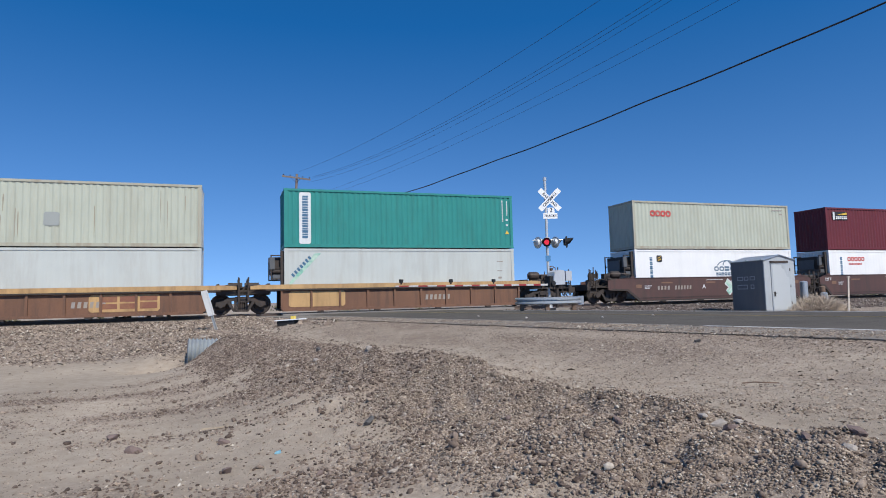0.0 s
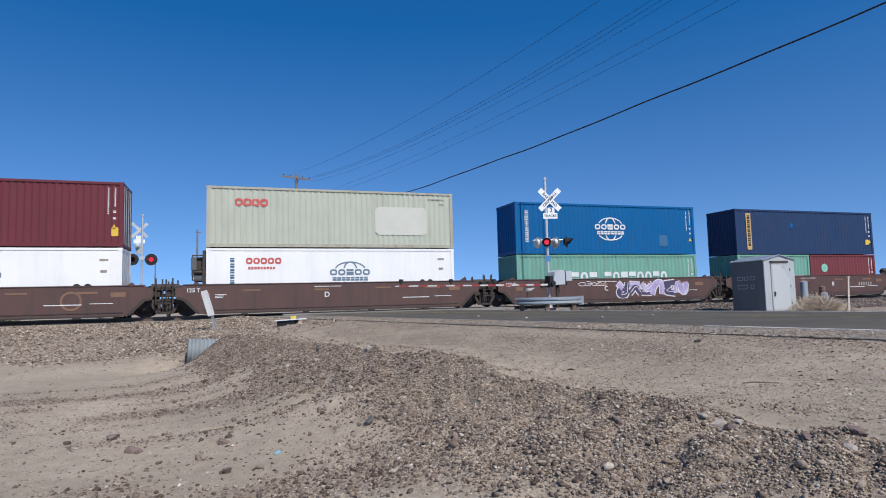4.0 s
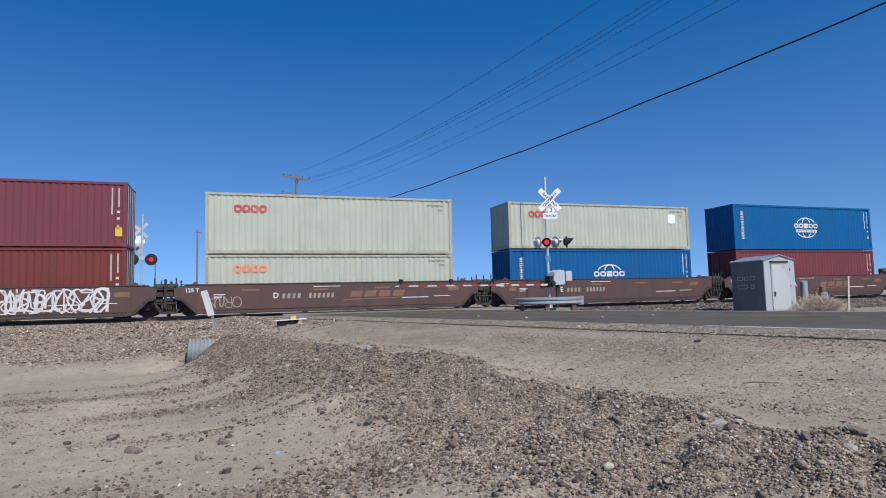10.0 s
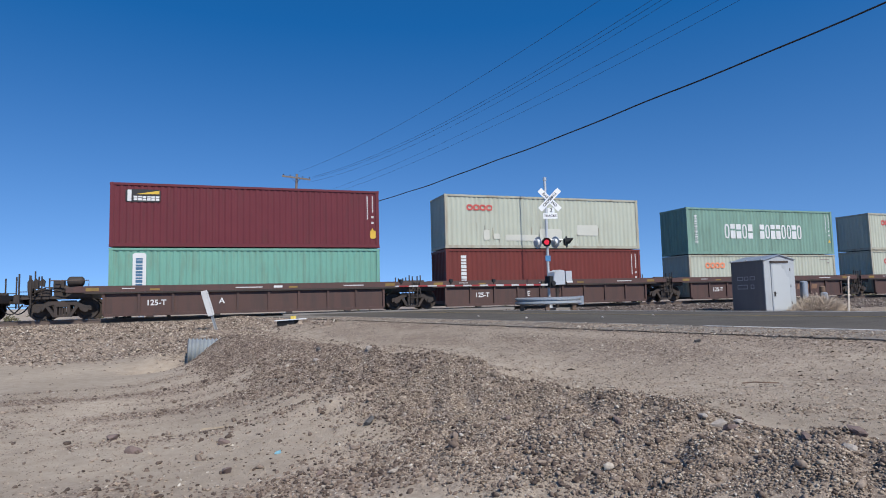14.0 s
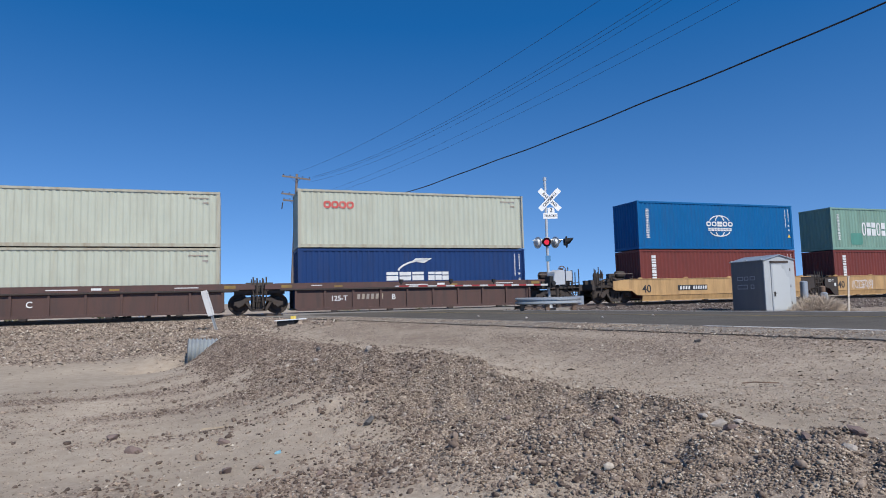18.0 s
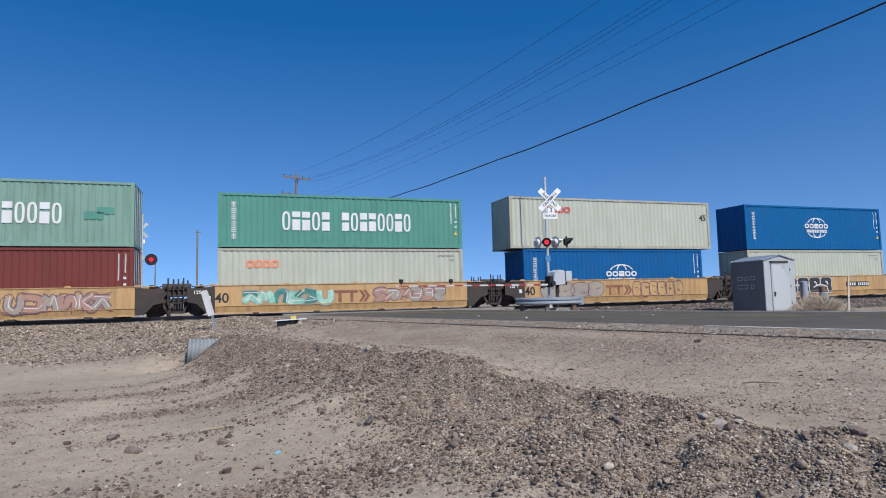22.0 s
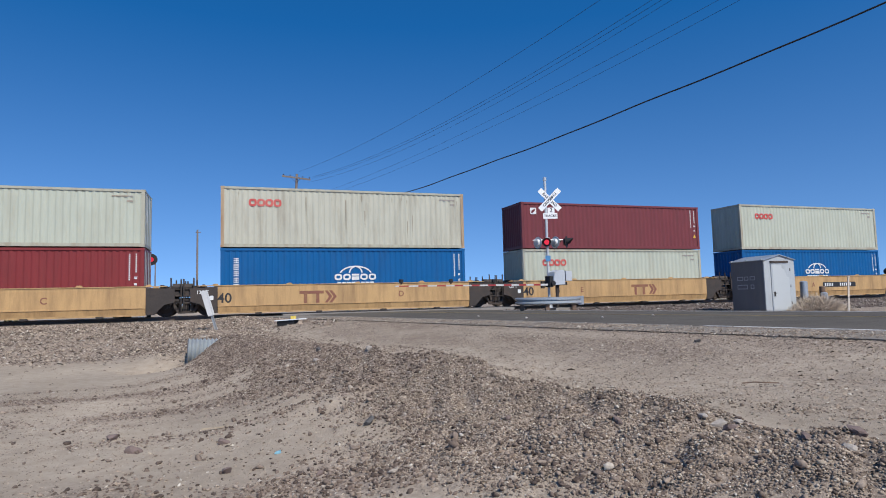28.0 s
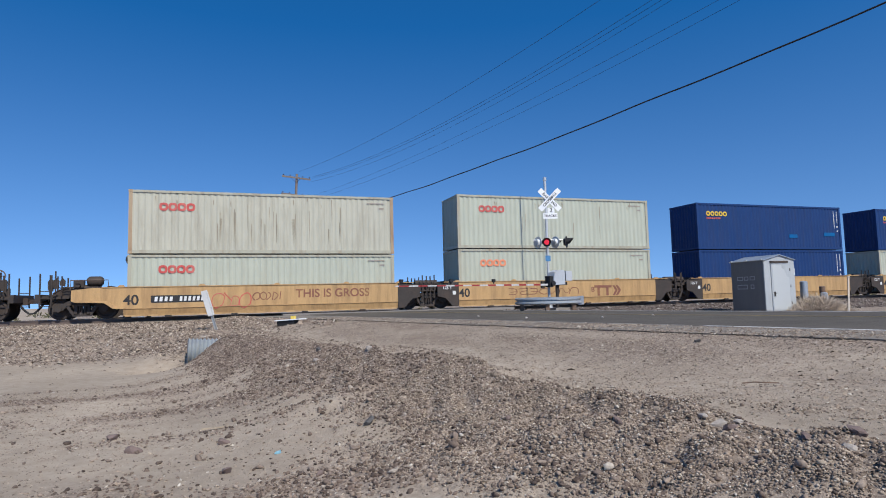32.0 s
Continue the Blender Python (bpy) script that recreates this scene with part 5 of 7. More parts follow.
def bubbles(t, x0, x1, z0, z1, fill, line, seed, y, count):
    """Round sprayed swellings, each outlined, with a few short inner lines."""
    rng = random.Random(seed)
    d, h = (x1 - x0) / count, z1 - z0
    for i in range(count):
        o = 0.0016 * (i % 2)
        pts = blob(x0 + (i + 0.5) * d, (z0 + z1) / 2 + rng.uniform(-0.05, 0.05) * h, 0.56 * d, 0.44 * h, rng)
        if fill:
            part("graffiti_fill", Shape().prism(pts, y - 0.0022 - o, y - 0.0008), M[fill], t, "sprayed graffiti colour")
        part("graffiti_outline", ribbon(pts + pts[:2], 0.022, y - 0.004 - o), M[line], t, "sprayed graffiti outline")
        cx = x0 + (i + 0.5) * d
        for _ in range(2):
            u, v = cx + rng.uniform(-0.25, 0.25) * d, z0 + rng.uniform(0.3, 0.75) * h
            part("graffiti_stroke", ribbon([(u, v), (u + 0.1, v + rng.uniform(-0.1, 0.1)), (u + 0.2, v - 0.02)], 0.016, y - 0.0075 - o), M[line], t, "short sprayed line")


def slabs(t, x0, x1, z0, z1, seed, y, count):
    """Wide black sprayed slabs with pale edges and pale slits cut into them."""
    rng = random.Random(seed)
    d = (x1 - x0) / count
    for i in range(count):
        a, b = x0 + i * d + 0.02, x0 + (i + 1) * d - 0.02
        for name, g, mat, yy in (("graffiti_outline", 0.045, "spray_white", y - 0.002 - 0.0012 * (i % 2)), ("graffiti_fill", 0.0, "spray_black", y - 0.0055)):
            c = 0.16
            pts = [(a + 0.10 - g, z0 - g), (b - 0.10 + g, z0 - g), (b + g, z0 + c), (b - 0.05 + g, (z0 + z1) / 2), (b + g, z1 - c), (b - c + g, z1 + g), (a + c - g, z1 + g), (a - g, z1 - c), (a + 0.05 - g, (z0 + z1) / 2), (a - g, z0 + c)]
            part(name, Shape().prism(pts, yy - 0.001, yy + 0.001), M[mat], t, "black sprayed slab" if mat == "spray_black" else "pale sprayed edge")
        cx, cz = (a + b) / 2, (z0 + z1) / 2
        side = -1 if i % 2 else 1
        cuts = ([(cx + side * 0.46 * d, cz + 0.02), (cx + side * 0.1, cz - 0.05), (cx - side * 0.12, cz - 0.16)], [(cx - 0.05, cz + 0.22), (cx + 0.14, cz + 0.16), (cx + 0.12, cz)], [(cx - side * 0.18, z0 + 0.0), (cx - side * 0.1, z0 + 0.22), (cx - side * 0.02, z0 + 0.3)])
        for k, way in enumerate(cuts[: 2 + i % 2]):
            part("graffiti_slit", ribbon(way, rng.uniform(0.035, 0.06), y - 0.0075 - 0.0005 * k), M["spray_white"], t, "pale sprayed slit")


def white_wash(t, x0, x1, z0, z1, seed, y):
    """A jagged patch of white spray with rings and thin lines over it."""
    rng = random.Random(seed)
    n = 22
    top = [(x0 + (x1 - x0) * i / n, z1 - rng.uniform(0, 0.2)) for i in range(n + 1)]
    low = [(x1 - (x1 - x0) * i / n, z0 + rng.uniform(0, 0.12)) for i in range(n + 1)]
    part("graffiti_fill", Shape().prism(top + low, y - 0.003, y - 0.001), M["spray_white"], t, "white sprayed patch")
    for k in range(4):
        s = Shape()
        arc(s, x0 if k < 2 else x1, z0 + 0.42, 0.42 + 0.14 * (k % 2), 0.42 + 0.14 * (k % 2), *((80, 260) if k < 2 else (-80, 80)), 0.04, y - 0.004 - 0.001 * (k % 2))
        part("graffiti_ring", s, M["spray_white"], t, "white sprayed ring")
    graffiti(t, x0 + 0.3, x1 - 0.3, z0 + 0.12, z1 - 0.1, None, "spray_grey", seed + 1, y - 0.001, 9)


def grab_posts(t, x, sx, mat, tall=1.1):
    """Ladders and grab irons at the corners of an end platform."""
    for y in (-1.38, 1.38):
        s = Shape()
        for dx in (0.0, 0.42):
            s.tube((x + sx * dx, y, 0.55), (x + sx * dx, y, 1.25 + tall * (1 if dx else 0.9)), 0.034, sides=6)
        for z in (0.62, 0.95, 1.24):
            s.tube((x, y, z), (x + sx * 0.42, y, z), 0.02, sides=6)
        part("ladder", s, mat, t, "thin steel ladder and grab irons")


def end_gear(t, x, sx, mat, coupler, seed):
    """The platform over the truck with its brake gear, hoses and hand rails."""
    rng = random.Random(seed)
    reach = 2.75 if coupler else 1.55
    xa, xb = sorted((x, x + sx * reach))
    part("end_platform", Shape().box(xa, xb, -0.95, 0.95, 0.92, 1.06), M["steel_dark"], t)
    s = Shape()
    s.prism([(x - sx * 0.02, 0.95), (x + sx * 0.9, 1.0), (x + sx * 0.6, 1.2), (x, 1.44)], -1.3, -1.18)
    s.prism([(x - sx * 0.02, 0.95), (x + sx * 0.9, 1.0), (x + sx * 0.6, 1.2), (x, 1.44)], 1.18, 1.3)
    s.box(*sorted((x + sx * 0.02, x + sx * 0.12)), -1.2, 1.2, 1.0, 1.45)
    part("bulkhead", s, M["steel_dark"], t)
    for _ in range(7):
        cx, cy = x + sx * rng.uniform(0.25, reach - 0.3), rng.uniform(-0.95, 0.6)
        w, h = rng.uniform(0.08, 0.26), rng.uniform(0.12, 0.42)
        part("brake_valve", Shape().box(cx - w, cx + w, cy - 0.12, cy + 0.12, 1.06, 1.06 + h), M["steel_dark"], t)
    part("brake_cylinder", Shape().tube((x + sx * 0.5, -0.9, 1.34), (x + sx * 1.15, -0.9, 1.34), 0.17, sides=14).box(*sorted((x + sx * 0.6, x + sx * 1.0)), -0.95, -0.85, 1.06, 1.2), M["steel_dark"], t, "dark brake cylinder")
    h = Shape()
    pts = [(x + sx * (0.2 + 0.32 * i), -0.7 - 0.1 * math.sin(i), 1.32 + 0.1 * math.sin(1.3 * i)) for i in range(int(reach / 0.32))]
    h.path(pts, 0.025)
    part("air_hose", h, M["black"], t)
    grab_posts(t, x + sx * (reach - 0.55), sx, M["steel_dark"], 0.75 if coupler else 0.5)
    if coupler:
        drum = Matrix.Translation((x + sx * 0.30, -0.95, 1.66)) @ Matrix.Rotation(sx * math.pi / 2, 4, "Y")
        part("air_reservoir", Shape().lathe([(0.0, 0.0), (0.14, 0.02), (0.21, 0.08), (0.22, 0.14), (0.22, 0.52), (0.21, 0.58), (0.14, 0.64), (0.0, 0.66)], drum, 16).box(*sorted((x + sx * 0.4, x + sx * 0.85)), -1.03, -0.87, 1.36, 1.47), M["steel_dark"], t, "dark air reservoir", True)
        rack = Shape()
        for k, (dx, top) in enumerate(((0.42, 1.95), (0.62, 2.12), (0.86, 1.9))):
            rack.tube((x + sx * (reach - dx), -1.05, 1.06), (x + sx * (reach - dx), -1.05, top), 0.03, sides=6)
            rack.prism([(x + sx * (reach - dx) - 0.09, 1.3 + 0.1 * k), (x + sx * (reach - dx) + 0.09, 1.25 + 0.1 * k), (x + sx * (reach - dx) + 0.11, 1.7), (x + sx * (reach - dx), 1.82), (x + sx * (reach - dx) - 0.1, 1.66)], -1.02, -0.9)
        part("valve_rack", rack, M["steel_dark"], t, "grimy rack of brake valves and rods")
        lines = Shape()
        for k in range(3):
            lines.path([(x + sx * (0.1 + 0.05 * k), -1.2 + 0.1 * k, 1.12), (x + sx * 0.5, -1.22 + 0.1 * k, 1.3 + 0.06 * k), (x + sx * 1.1, -1.18 + 0.1 * k, 1.24 + 0.09 * k), (x + sx * 1.7, -1.2 + 0.1 * k, 1.42), (x + sx * 2.2, -1.1 + 0.1 * k, 1.16)], 0.02, 5)
        part("pipe_run", lines, M["steel_dark"], t, "bent brake pipes")
        part("control_valve", Shape().box(*sorted((x + sx * 1.05, x + sx * 1.45)), -1.1, -0.8, 1.36, 1.72).tube((x + sx * 1.25, -1.12, 1.5), (x + sx * 1.25, -1.25, 1.5), 0.1, sides=10), M["steel_dark"], t)
        part("hand_rail", Shape().path([(x + sx * 0.05, -1.4, 1.44), (x + sx * 0.05, -1.4, 1.7), (x + sx * 1.5, -1.4, 1.7), (x + sx * 1.5, -1.4, 1.3)], 0.022), M["rail"], t)
        part("end_sill", Shape().box(*sorted((x + sx * (reach - 0.1), x + sx * (reach + 0.05))), -1.4, 1.4, 0.78, 1.12), M["steel_dark"], t)
        c = Shape().box(*sorted((x + sx * reach, x + sx * (reach + 0.86))), -0.1, 0.1, 0.74, 0.94)
        c.box(*sorted((x + sx * (reach + 0.62), x + sx * (reach + 0.99))), -0.16, 0.16, 0.68, 1.0)
        part("coupler", c, M["steel_dark"], t)
        hp = [(x + sx * (reach + 0.9 * i / 8), -0.35, 0.72 - 0.42 * math.sin(math.pi * i / 8)) for i in range(9)]
        part("brake_hose", Shape().path(hp, 0.03), M["black"], t, "hanging black brake hose")
        wheel = Shape()
        cx, cz = x + sx * (reach - 0.75), 1.95
        arc(wheel, cx, cz, 0.28, 0.28, 0, 360, 0.05, -0.62, 24)
        for a in range(0, 360, 60):
            wheel.tube((cx, -0.62, cz), (cx + 0.25 * math.cos(radians(a)), -0.62, cz + 0.25 * math.sin(radians(a))), 0.016, sides=5)
        if sx > 0:
            part("hand_brake_wheel", wheel, M["rail"], t, "rusty spoked hand brake wheel")
            part("brake_mast", Shape().box(cx - 0.09, cx + 0.09, -0.6, -0.5, 1.05, 2.1), M["steel_dark"], t)


TOPS = {"A": 1.38, "B": 1.42, "C": 1.44, "D": 1.36}
CARS = {"A": ("railcar with a tan top rail over rusted ribbed panels", "car_rust"), "B": ("red-brown smooth-sided railcar with tan markings", "car_brown"),
        "C": ("dull brown ribbed railcar with yellow patches", "car_dull"), "D": ("faded yellow smooth-sided railcar with graffiti and markings", "car_yellow")}
OUT = 1.46         # half width over the sides


def ends(kind, outer):
    """Outline of one end of a smooth side, from the bottom up, measured from the middle of the car."""
    top = TOPS[kind]
    if outer:
        return [(6.2, 0.42) if kind == "D" else (6.15, 0.11), (6.6, 0.44), (6.95, 0.70), (8.05, 0.74), (8.2, 0.80), (8.2, top - 0.10), (7.4, top)]
    if kind == "D":
        return [(6.2, 0.42), (6.2, top)]
    return [(6.45, 0.11), (7.05, 0.72), (7.35, 0.80), (7.38, top - 0.14), (6.9, top)]


def well_car(i, kind, first, last):
    label, key = CARS[kind]
    mat, top = M[key], TOPS[kind]
    t = thing("well_car", label, "railcar", "well cars of the freight train")
    e = 6.75
    y1 = OUT - 0.05

    le, re = (ends(kind, first), ends(kind, last))

    def side(sg):
        s = Shape()
        a, b = sorted((sg * OUT, sg * y1))
        if kind in "BD":
            s.prism([(-x, z) for x, z in reversed(le)] + re, a, b)
        else:
            a2, b2 = sorted((sg * (OUT - 0.10), sg * (OUT - 0.14)))
            s.prism([(-6.15, 0.13), (6.15, 0.13), (6.28, 0.26), (6.28, 1.12), (-6.28, 1.12), (-6.28, 0.26)], a2, b2)
        return s
    for sg in (-1, 1):
        part("side_panel", plain_mesh(("side_panel", kind in "BD", top, sg, first, last), lambda: side(sg)), mat, t)
        a, b = sorted((sg * (OUT + 0.03), sg * (OUT - 0.16)))
        if kind in "BD":
            part("bottom_chord", plain_mesh(("bottom_chord", sg, kind), lambda: Shape().box(-e + 0.6, e - 0.6, *((a, b) if kind == "B" else sorted((sg * (OUT - 0.065), sg * (OUT - 0.2)))), 0.08, 0.15)), M["steel_dark"] if kind == "B" else mat, t)
            part("side_rail", plain_mesh(("side_rail", sg, kind), lambda: Shape().box(-6.2, 6.2, *sorted((sg * (OUT + 0.022), sg * (OUT - 0.01))), *((0.25, 0.285) if kind == "B" else (0.415, 0.44)))), mat if kind == "D" else M["steel_dark"], t)
            if kind == "D":
                y0, y1b = sg * OUT, sg * (OUT - 0.075)
                low = [(6.195, y0, 0.42), (6.195, y1b, 0.11), (6.195, y1b - sg * 0.04, 0.11), (6.195, y0 - sg * 0.05, 0.42)]
                part("lower_side", plain_mesh(("lower_side", sg), lambda: Shape().add([(-px, py, pz) for px, py, pz in low] + low, [(0, 1, 5, 4), (1, 2, 6, 5), (2, 3, 7, 6), (3, 0, 4, 7), (0, 3, 2, 1), (4, 5, 6, 7)])), mat, t, "inward-leaning lower side")
            for sx, way, outer in ((-1, le, first), (1, re, last)):
                if kind == "B" or outer:
                    low = way[:4] if outer else way[:3]
                    band = [(sx * x, z) for x, z in low] + [(sx * (x - 0.10), z + 0.09) for x, z in reversed(low)]
                    part("edge_band", Shape().prism(band, *sorted((sg * (OUT + 0.025), sg * (OUT - 0.01)))), mat if kind == "D" else M["steel_dark"], t)
            for gx in ((-6.3, -3.0, 0.3, 3.6, 6.3) if kind == "D" else (-6.5, 6.5)):
                part("container_guide", plain_mesh(("guide", sg, gx, top), lambda: Shape().prism([(gx - 0.14, top + 0.035), (gx + 0.14, top + 0.035), (gx + 0.10, top + 0.10), (gx + 0.02, top + 0.16 if kind == "B" else top + 0.11), (gx - 0.08, top + 0.10)], *sorted((sg * (OUT - 0.01), sg * (OUT - 0.12))))), mat, t)
            part("top_lip", plain_mesh(("top_lip", sg, top), lambda: Shape().box(-e - 0.3, e + 0.3, a, b, top - 0.002, top + 0.035)), mat, t)
        else:
            cm = M["car_yellow"] if kind == "A" else M["car_brown"]
            part("top_chord", plain_mesh(("top_chord", sg, top), lambda: Shape().prism([(-e - 0.9, 1.17), (e + 0.9, 1.17), (e + 0.9, top - 0.06), (e + 0.4, top), (-e - 0.4, top), (-e - 0.9, top - 0.06)], a, b)), cm, t, "tan painted top rail" if kind == "A" else "")
            part("ledge", plain_mesh(("ledge", sg), lambda: Shape().box(-e - 0.2, e + 0.2, a, b, 1.10, 1.165)), M["steel_dark"], t)
            part("bottom_chord", plain_mesh(("bottom_chord_c", sg), lambda: Shape().box(-6.2, 6.2, a, b, 0.10, 0.22)), mat, t)
            c, d = sorted((sg * (OUT - 0.02), sg * (OUT - 0.10)))
            for j in range(10):
                x = -6.22 + j * 12.44 / 9
                part("rib", plain_mesh(("rib", sg, j), lambda: Shape().box(x - 0.05, x + 0.05, c, d, 0.20, 1.10)), mat, t)
    part("well_floor", plain_mesh(("well_floor",), lambda: Shape().box(-6.3, 6.3, -1.3, 1.3, 0.14, WELL_FLOOR - 0.005)), M["steel_dark"], t)
    if kind == "D":
        for sx, outer in ((-1, first), (1, last)):
            if outer:
                continue
            pl = [(sx * x, z) for x, z in ((6.21, 0.12), (6.55, 0.12), (6.95, 0.55), (7.38, 0.66), (7.38, 1.27), (6.21, 1.32))]
            for sg in (-1, 1):
                a, b = sorted((sg * (OUT - 0.006), sg * (OUT - 0.06)))
                ep = part("end_plate", Shape().prism(pl, a, b), M["steel_dark"], t, "dark grey end plate")
            if sx < 0:
                letters("rating", "125 T", 0.22, Matrix.Translation((-6.85, -OUT - 0.002, 1.08)) @ Matrix.Rotation(math.pi / 2, 4, "X"), M["ltr_white"], t)
                plates("label_plate", [(-6.55, -6.38, 0.72, 0.92)], M["ltr_white"], t, y=-OUT)
    end_gear(t, -e, -1, mat, first, 10 + i)
    end_gear(t, e, 1, mat, last, 60 + i)
    if first:
        add_bogie(t, -6.096 - 1.75)
    add_bogie(t, 6.096 + (1.75 if last else 1.74))
    # small rollers and brackets under the side
    for x in (-4.4, -1.6, 1.6, 4.4):
        part("bracket", plain_mesh(("bracket", x), lambda: Shape().box(x - 0.14, x + 0.14, -OUT - 0.02, -OUT + 0.2, 0.03, 0.11)), M["steel_dark"], t)
    mark_car(t, i, kind, first, last)
    return t


def mark_car(t, i, kind, first, last):
    y = -OUT - 0.004 if kind in "BD" else -OUT + 0.096
    up = Matrix.Rotation(math.pi / 2, 4, "X")
    end_words = "ABCDEF"
    if kind == "D":
        letters("number", "40", 0.62, Matrix.Translation((-5.9, y, 0.78)) @ up, M["ltr_black"], t)
        panel = {17: (-3.67, 2.2), 21: (1.99, 2.2), 22: (-3.63, 2.9), 26: (0.32, 3.0), 27: (-5.11, 2.3)}.get(i)
        if panel:
            x, wide = panel
            plates("number_panel", [(x, x + wide, 0.66, 0.98)], M["ltr_black"], t, y=y)
            plates("number", word(4, x + 0.12, 0.72, 0.2, 0.85, 0.2) + word(6, x + wide * 0.5, 0.72, 0.2, 0.75, 0.2), M["ltr_white"], t, y=y - 0.008)
        x = {18: -0.55, 19: -0.75, 20: -1.07, 23: -2.6, 24: -2.53, 25: 0.75, 28: 2.0, 30: 2.0, 31: 2.0}.get(i)
        if x is not None:       # the owner's emblem: a barred block and two chevrons
            s = Shape().box(x, x + 1.15, y - 0.005, y, 0.92, 1.06).box(x + 0.2, x + 0.36, y - 0.005, y, 0.48, 0.92).box(x + 0.78, x + 0.94, y - 0.005, y, 0.48, 0.92)
            for dx in (1.2, 1.42):
                s.prism([(x + dx, 0.48), (x + dx + 0.14, 0.48), (x + dx + 0.36, 0.77), (x + dx + 0.14, 1.06), (x + dx, 1.06), (x + dx + 0.2, 0.77)], y - 0.005, y)
            part("owner_emblem", s, M["ltr_brown"], t, "faded brown emblem of bars and chevrons")
        spot = {21: None, 23: ("C", 2.31), 24: ("D", 2.5), 25: ("E", -2.55), 26: ("A", -0.52)}.get(i, (end_words[(i - 17) % 5], 1.9))
        if spot and i not in (17, 18, 19, 20, 27):
            letters("letter", spot[0], 0.4, Matrix.Translation((spot[1], y, 0.82)) @ up, M["ltr_brown"], t)
        if i == 20:
            bubbles(t, -5.2, -1.25, 0.32, 1.28, "spray_grey", "spray_plum", 5, y, 4)
            bubbles(t, 0.75, 4.3, 0.32, 1.28, None, "spray_plum", 6, y - 0.006, 6)
        if i == 21:
            slabs(t, -5.4, 0.7, 0.32, 1.30, 8, y, 6)
        if i == 27:
            letters("scrawl", "THIS IS GROSS", 0.56, Matrix.Translation((2.95, y, 0.93)) @ up, M["ltr_brown"], t, "scrawled brown words")
        jobs = {17: [(3.3, 4.7, 0.5, 1.1, None, "spray_black", 5)], 18: [(-4.9, -2.9, 0.45, 1.12, None, "spray_white", 4), (-4.8, -3.0, 0.5, 1.08, None, "spray_white", 3), (1.2, 5.3, 0.25, 1.25, None, "spray_plum", 8), (1.4, 5.2, 0.28, 1.2, "spray_pink", "spray_plum", 6)],
                19: [(-5.0, -0.85, 0.35, 1.22, "spray_aqua", "spray_grey", 6), (1.2, 5.0, 0.4, 1.2, "spray_grey", "spray_plum", 6)],
                23: [(-4.7, -2.9, 0.5, 1.0, None, "spray_grey", 4)], 27: [(-2.6, -0.85, 0.3, 1.1, None, "ltr_red", 3), (-0.8, 0.5, 0.65, 1.08, None, "ltr_brown", 4)], 28: [(-3.4, 1.0, 0.6, 1.0, None, "ltr_brown", 7)]}
    elif kind == "B":
        plates("tan_mark", [(-6.3, -5.9, 0.85, 1.05), (-4.5, -3.7, 1.1, 1.18), (-1.2, -0.5, 1.08, 1.16), (1.8, 2.6, 1.12, 1.2), (4.4, 5.2, 1.1, 1.2), (5.7, 6.3, 0.95, 1.15)], M["ltr_tan"], t, y=y)
        plates("small_mark", [(-5.7, -5.2, 0.95, 0.98), (-5.7, -5.3, 0.88, 0.91), (-5.7, -5.35, 0.81, 0.84), (-1.2, 0.1, 1.25, 1.28), (3.2, 4.6, 0.62, 0.66), (4.9, 5.8, 0.66, 0.69)], M["ltr_white"], t, y=y)
        if i in (2, 6, 7, 9, 10, 11):
            x = {2: -3.62, 6: 3.94, 7: -4.38, 9: -1.5, 10: -1.6, 11: -3.9}[i]
            plates("number", word(6, x + 0.05, 0.72, 0.23, 0.72, 0.3), M["spray_grey"], t, y=y)
            if i not in (6,):
                plates("owner_mark", word(4, x - 1.2, 0.72, 0.23, 0.8, 0.3), M["spray_grey"], t, y=y)
        letters("letter", {2: "A", 3: "E", 4: "D", 5: "C", 6: "B", 7: "B", 8: "C", 9: "D", 10: "E", 11: "A"}[i], 0.36, Matrix.Translation(({9: -2.95, 10: -3.1, 11: -1.58, 6: 1.65, 2: -1.37, 7: -1.65}.get(i, -0.6), y, 0.86)) @ up, M["ltr_white"], t)
        if i in (7, 9, 11):
            x = 0.55
            s = Shape()
            for j in range(4):
                a = x + j * 0.72
                s.prism([(a, 0.72), (a + 0.56, 0.72), (a + 0.66, 1.02), (a + 0.10, 1.02)], y - 0.005, y)
            s.prism([(x - 0.35, 0.55), (x + 2.6, 0.64), (x + 2.7, 0.68), (x - 0.25, 0.62)], y - 0.005, y)
            part("slanted_emblem", s, M["ltr_tan"], t, "faded tan slanted emblem")
        if i in (3, 6):
            s = Shape()
            arc(s, -4.25 if i == 6 else 4.2, 0.8, 0.42, 0.42, 0, 360, 0.09, y)
            part("ring_emblem", s, M["ltr_tan"], t)
        if not first:
            letters("rating", "125 T", 0.25, Matrix.Translation((-6.62, y, 1.17)) @ up, M["ltr_white"], t)
        if i == 8:
            white_wash(t, -6.2, -1.5, 0.28, 1.38, 80, y)
            for k in range(3):
                graffiti(t, -0.6 + 0.1 * k, 5.5, 0.27, 1.38, None, "spray_white", 90 + k, y - 0.0018 * k, 9 + k, 0.036)
        jobs = {2: [(0.3, 5.0, 0.27, 1.38, "spray_aqua", "spray_white", 6)], 5: [(0.1, 5.0, 0.27, 1.36, "spray_lilac", "spray_white", 6), (-2.4, -0.6, 1.0, 1.3, None, "spray_white", 4)],
                7: [(-5.4, -1.9, 0.3, 1.25, None, "ltr_tan", 6), (4.0, 6.0, 0.5, 1.2, None, "ltr_tan", 3)], 9: [(-6.0, -4.5, 0.3, 0.9, None, "spray_grey", 4)]}
    else:
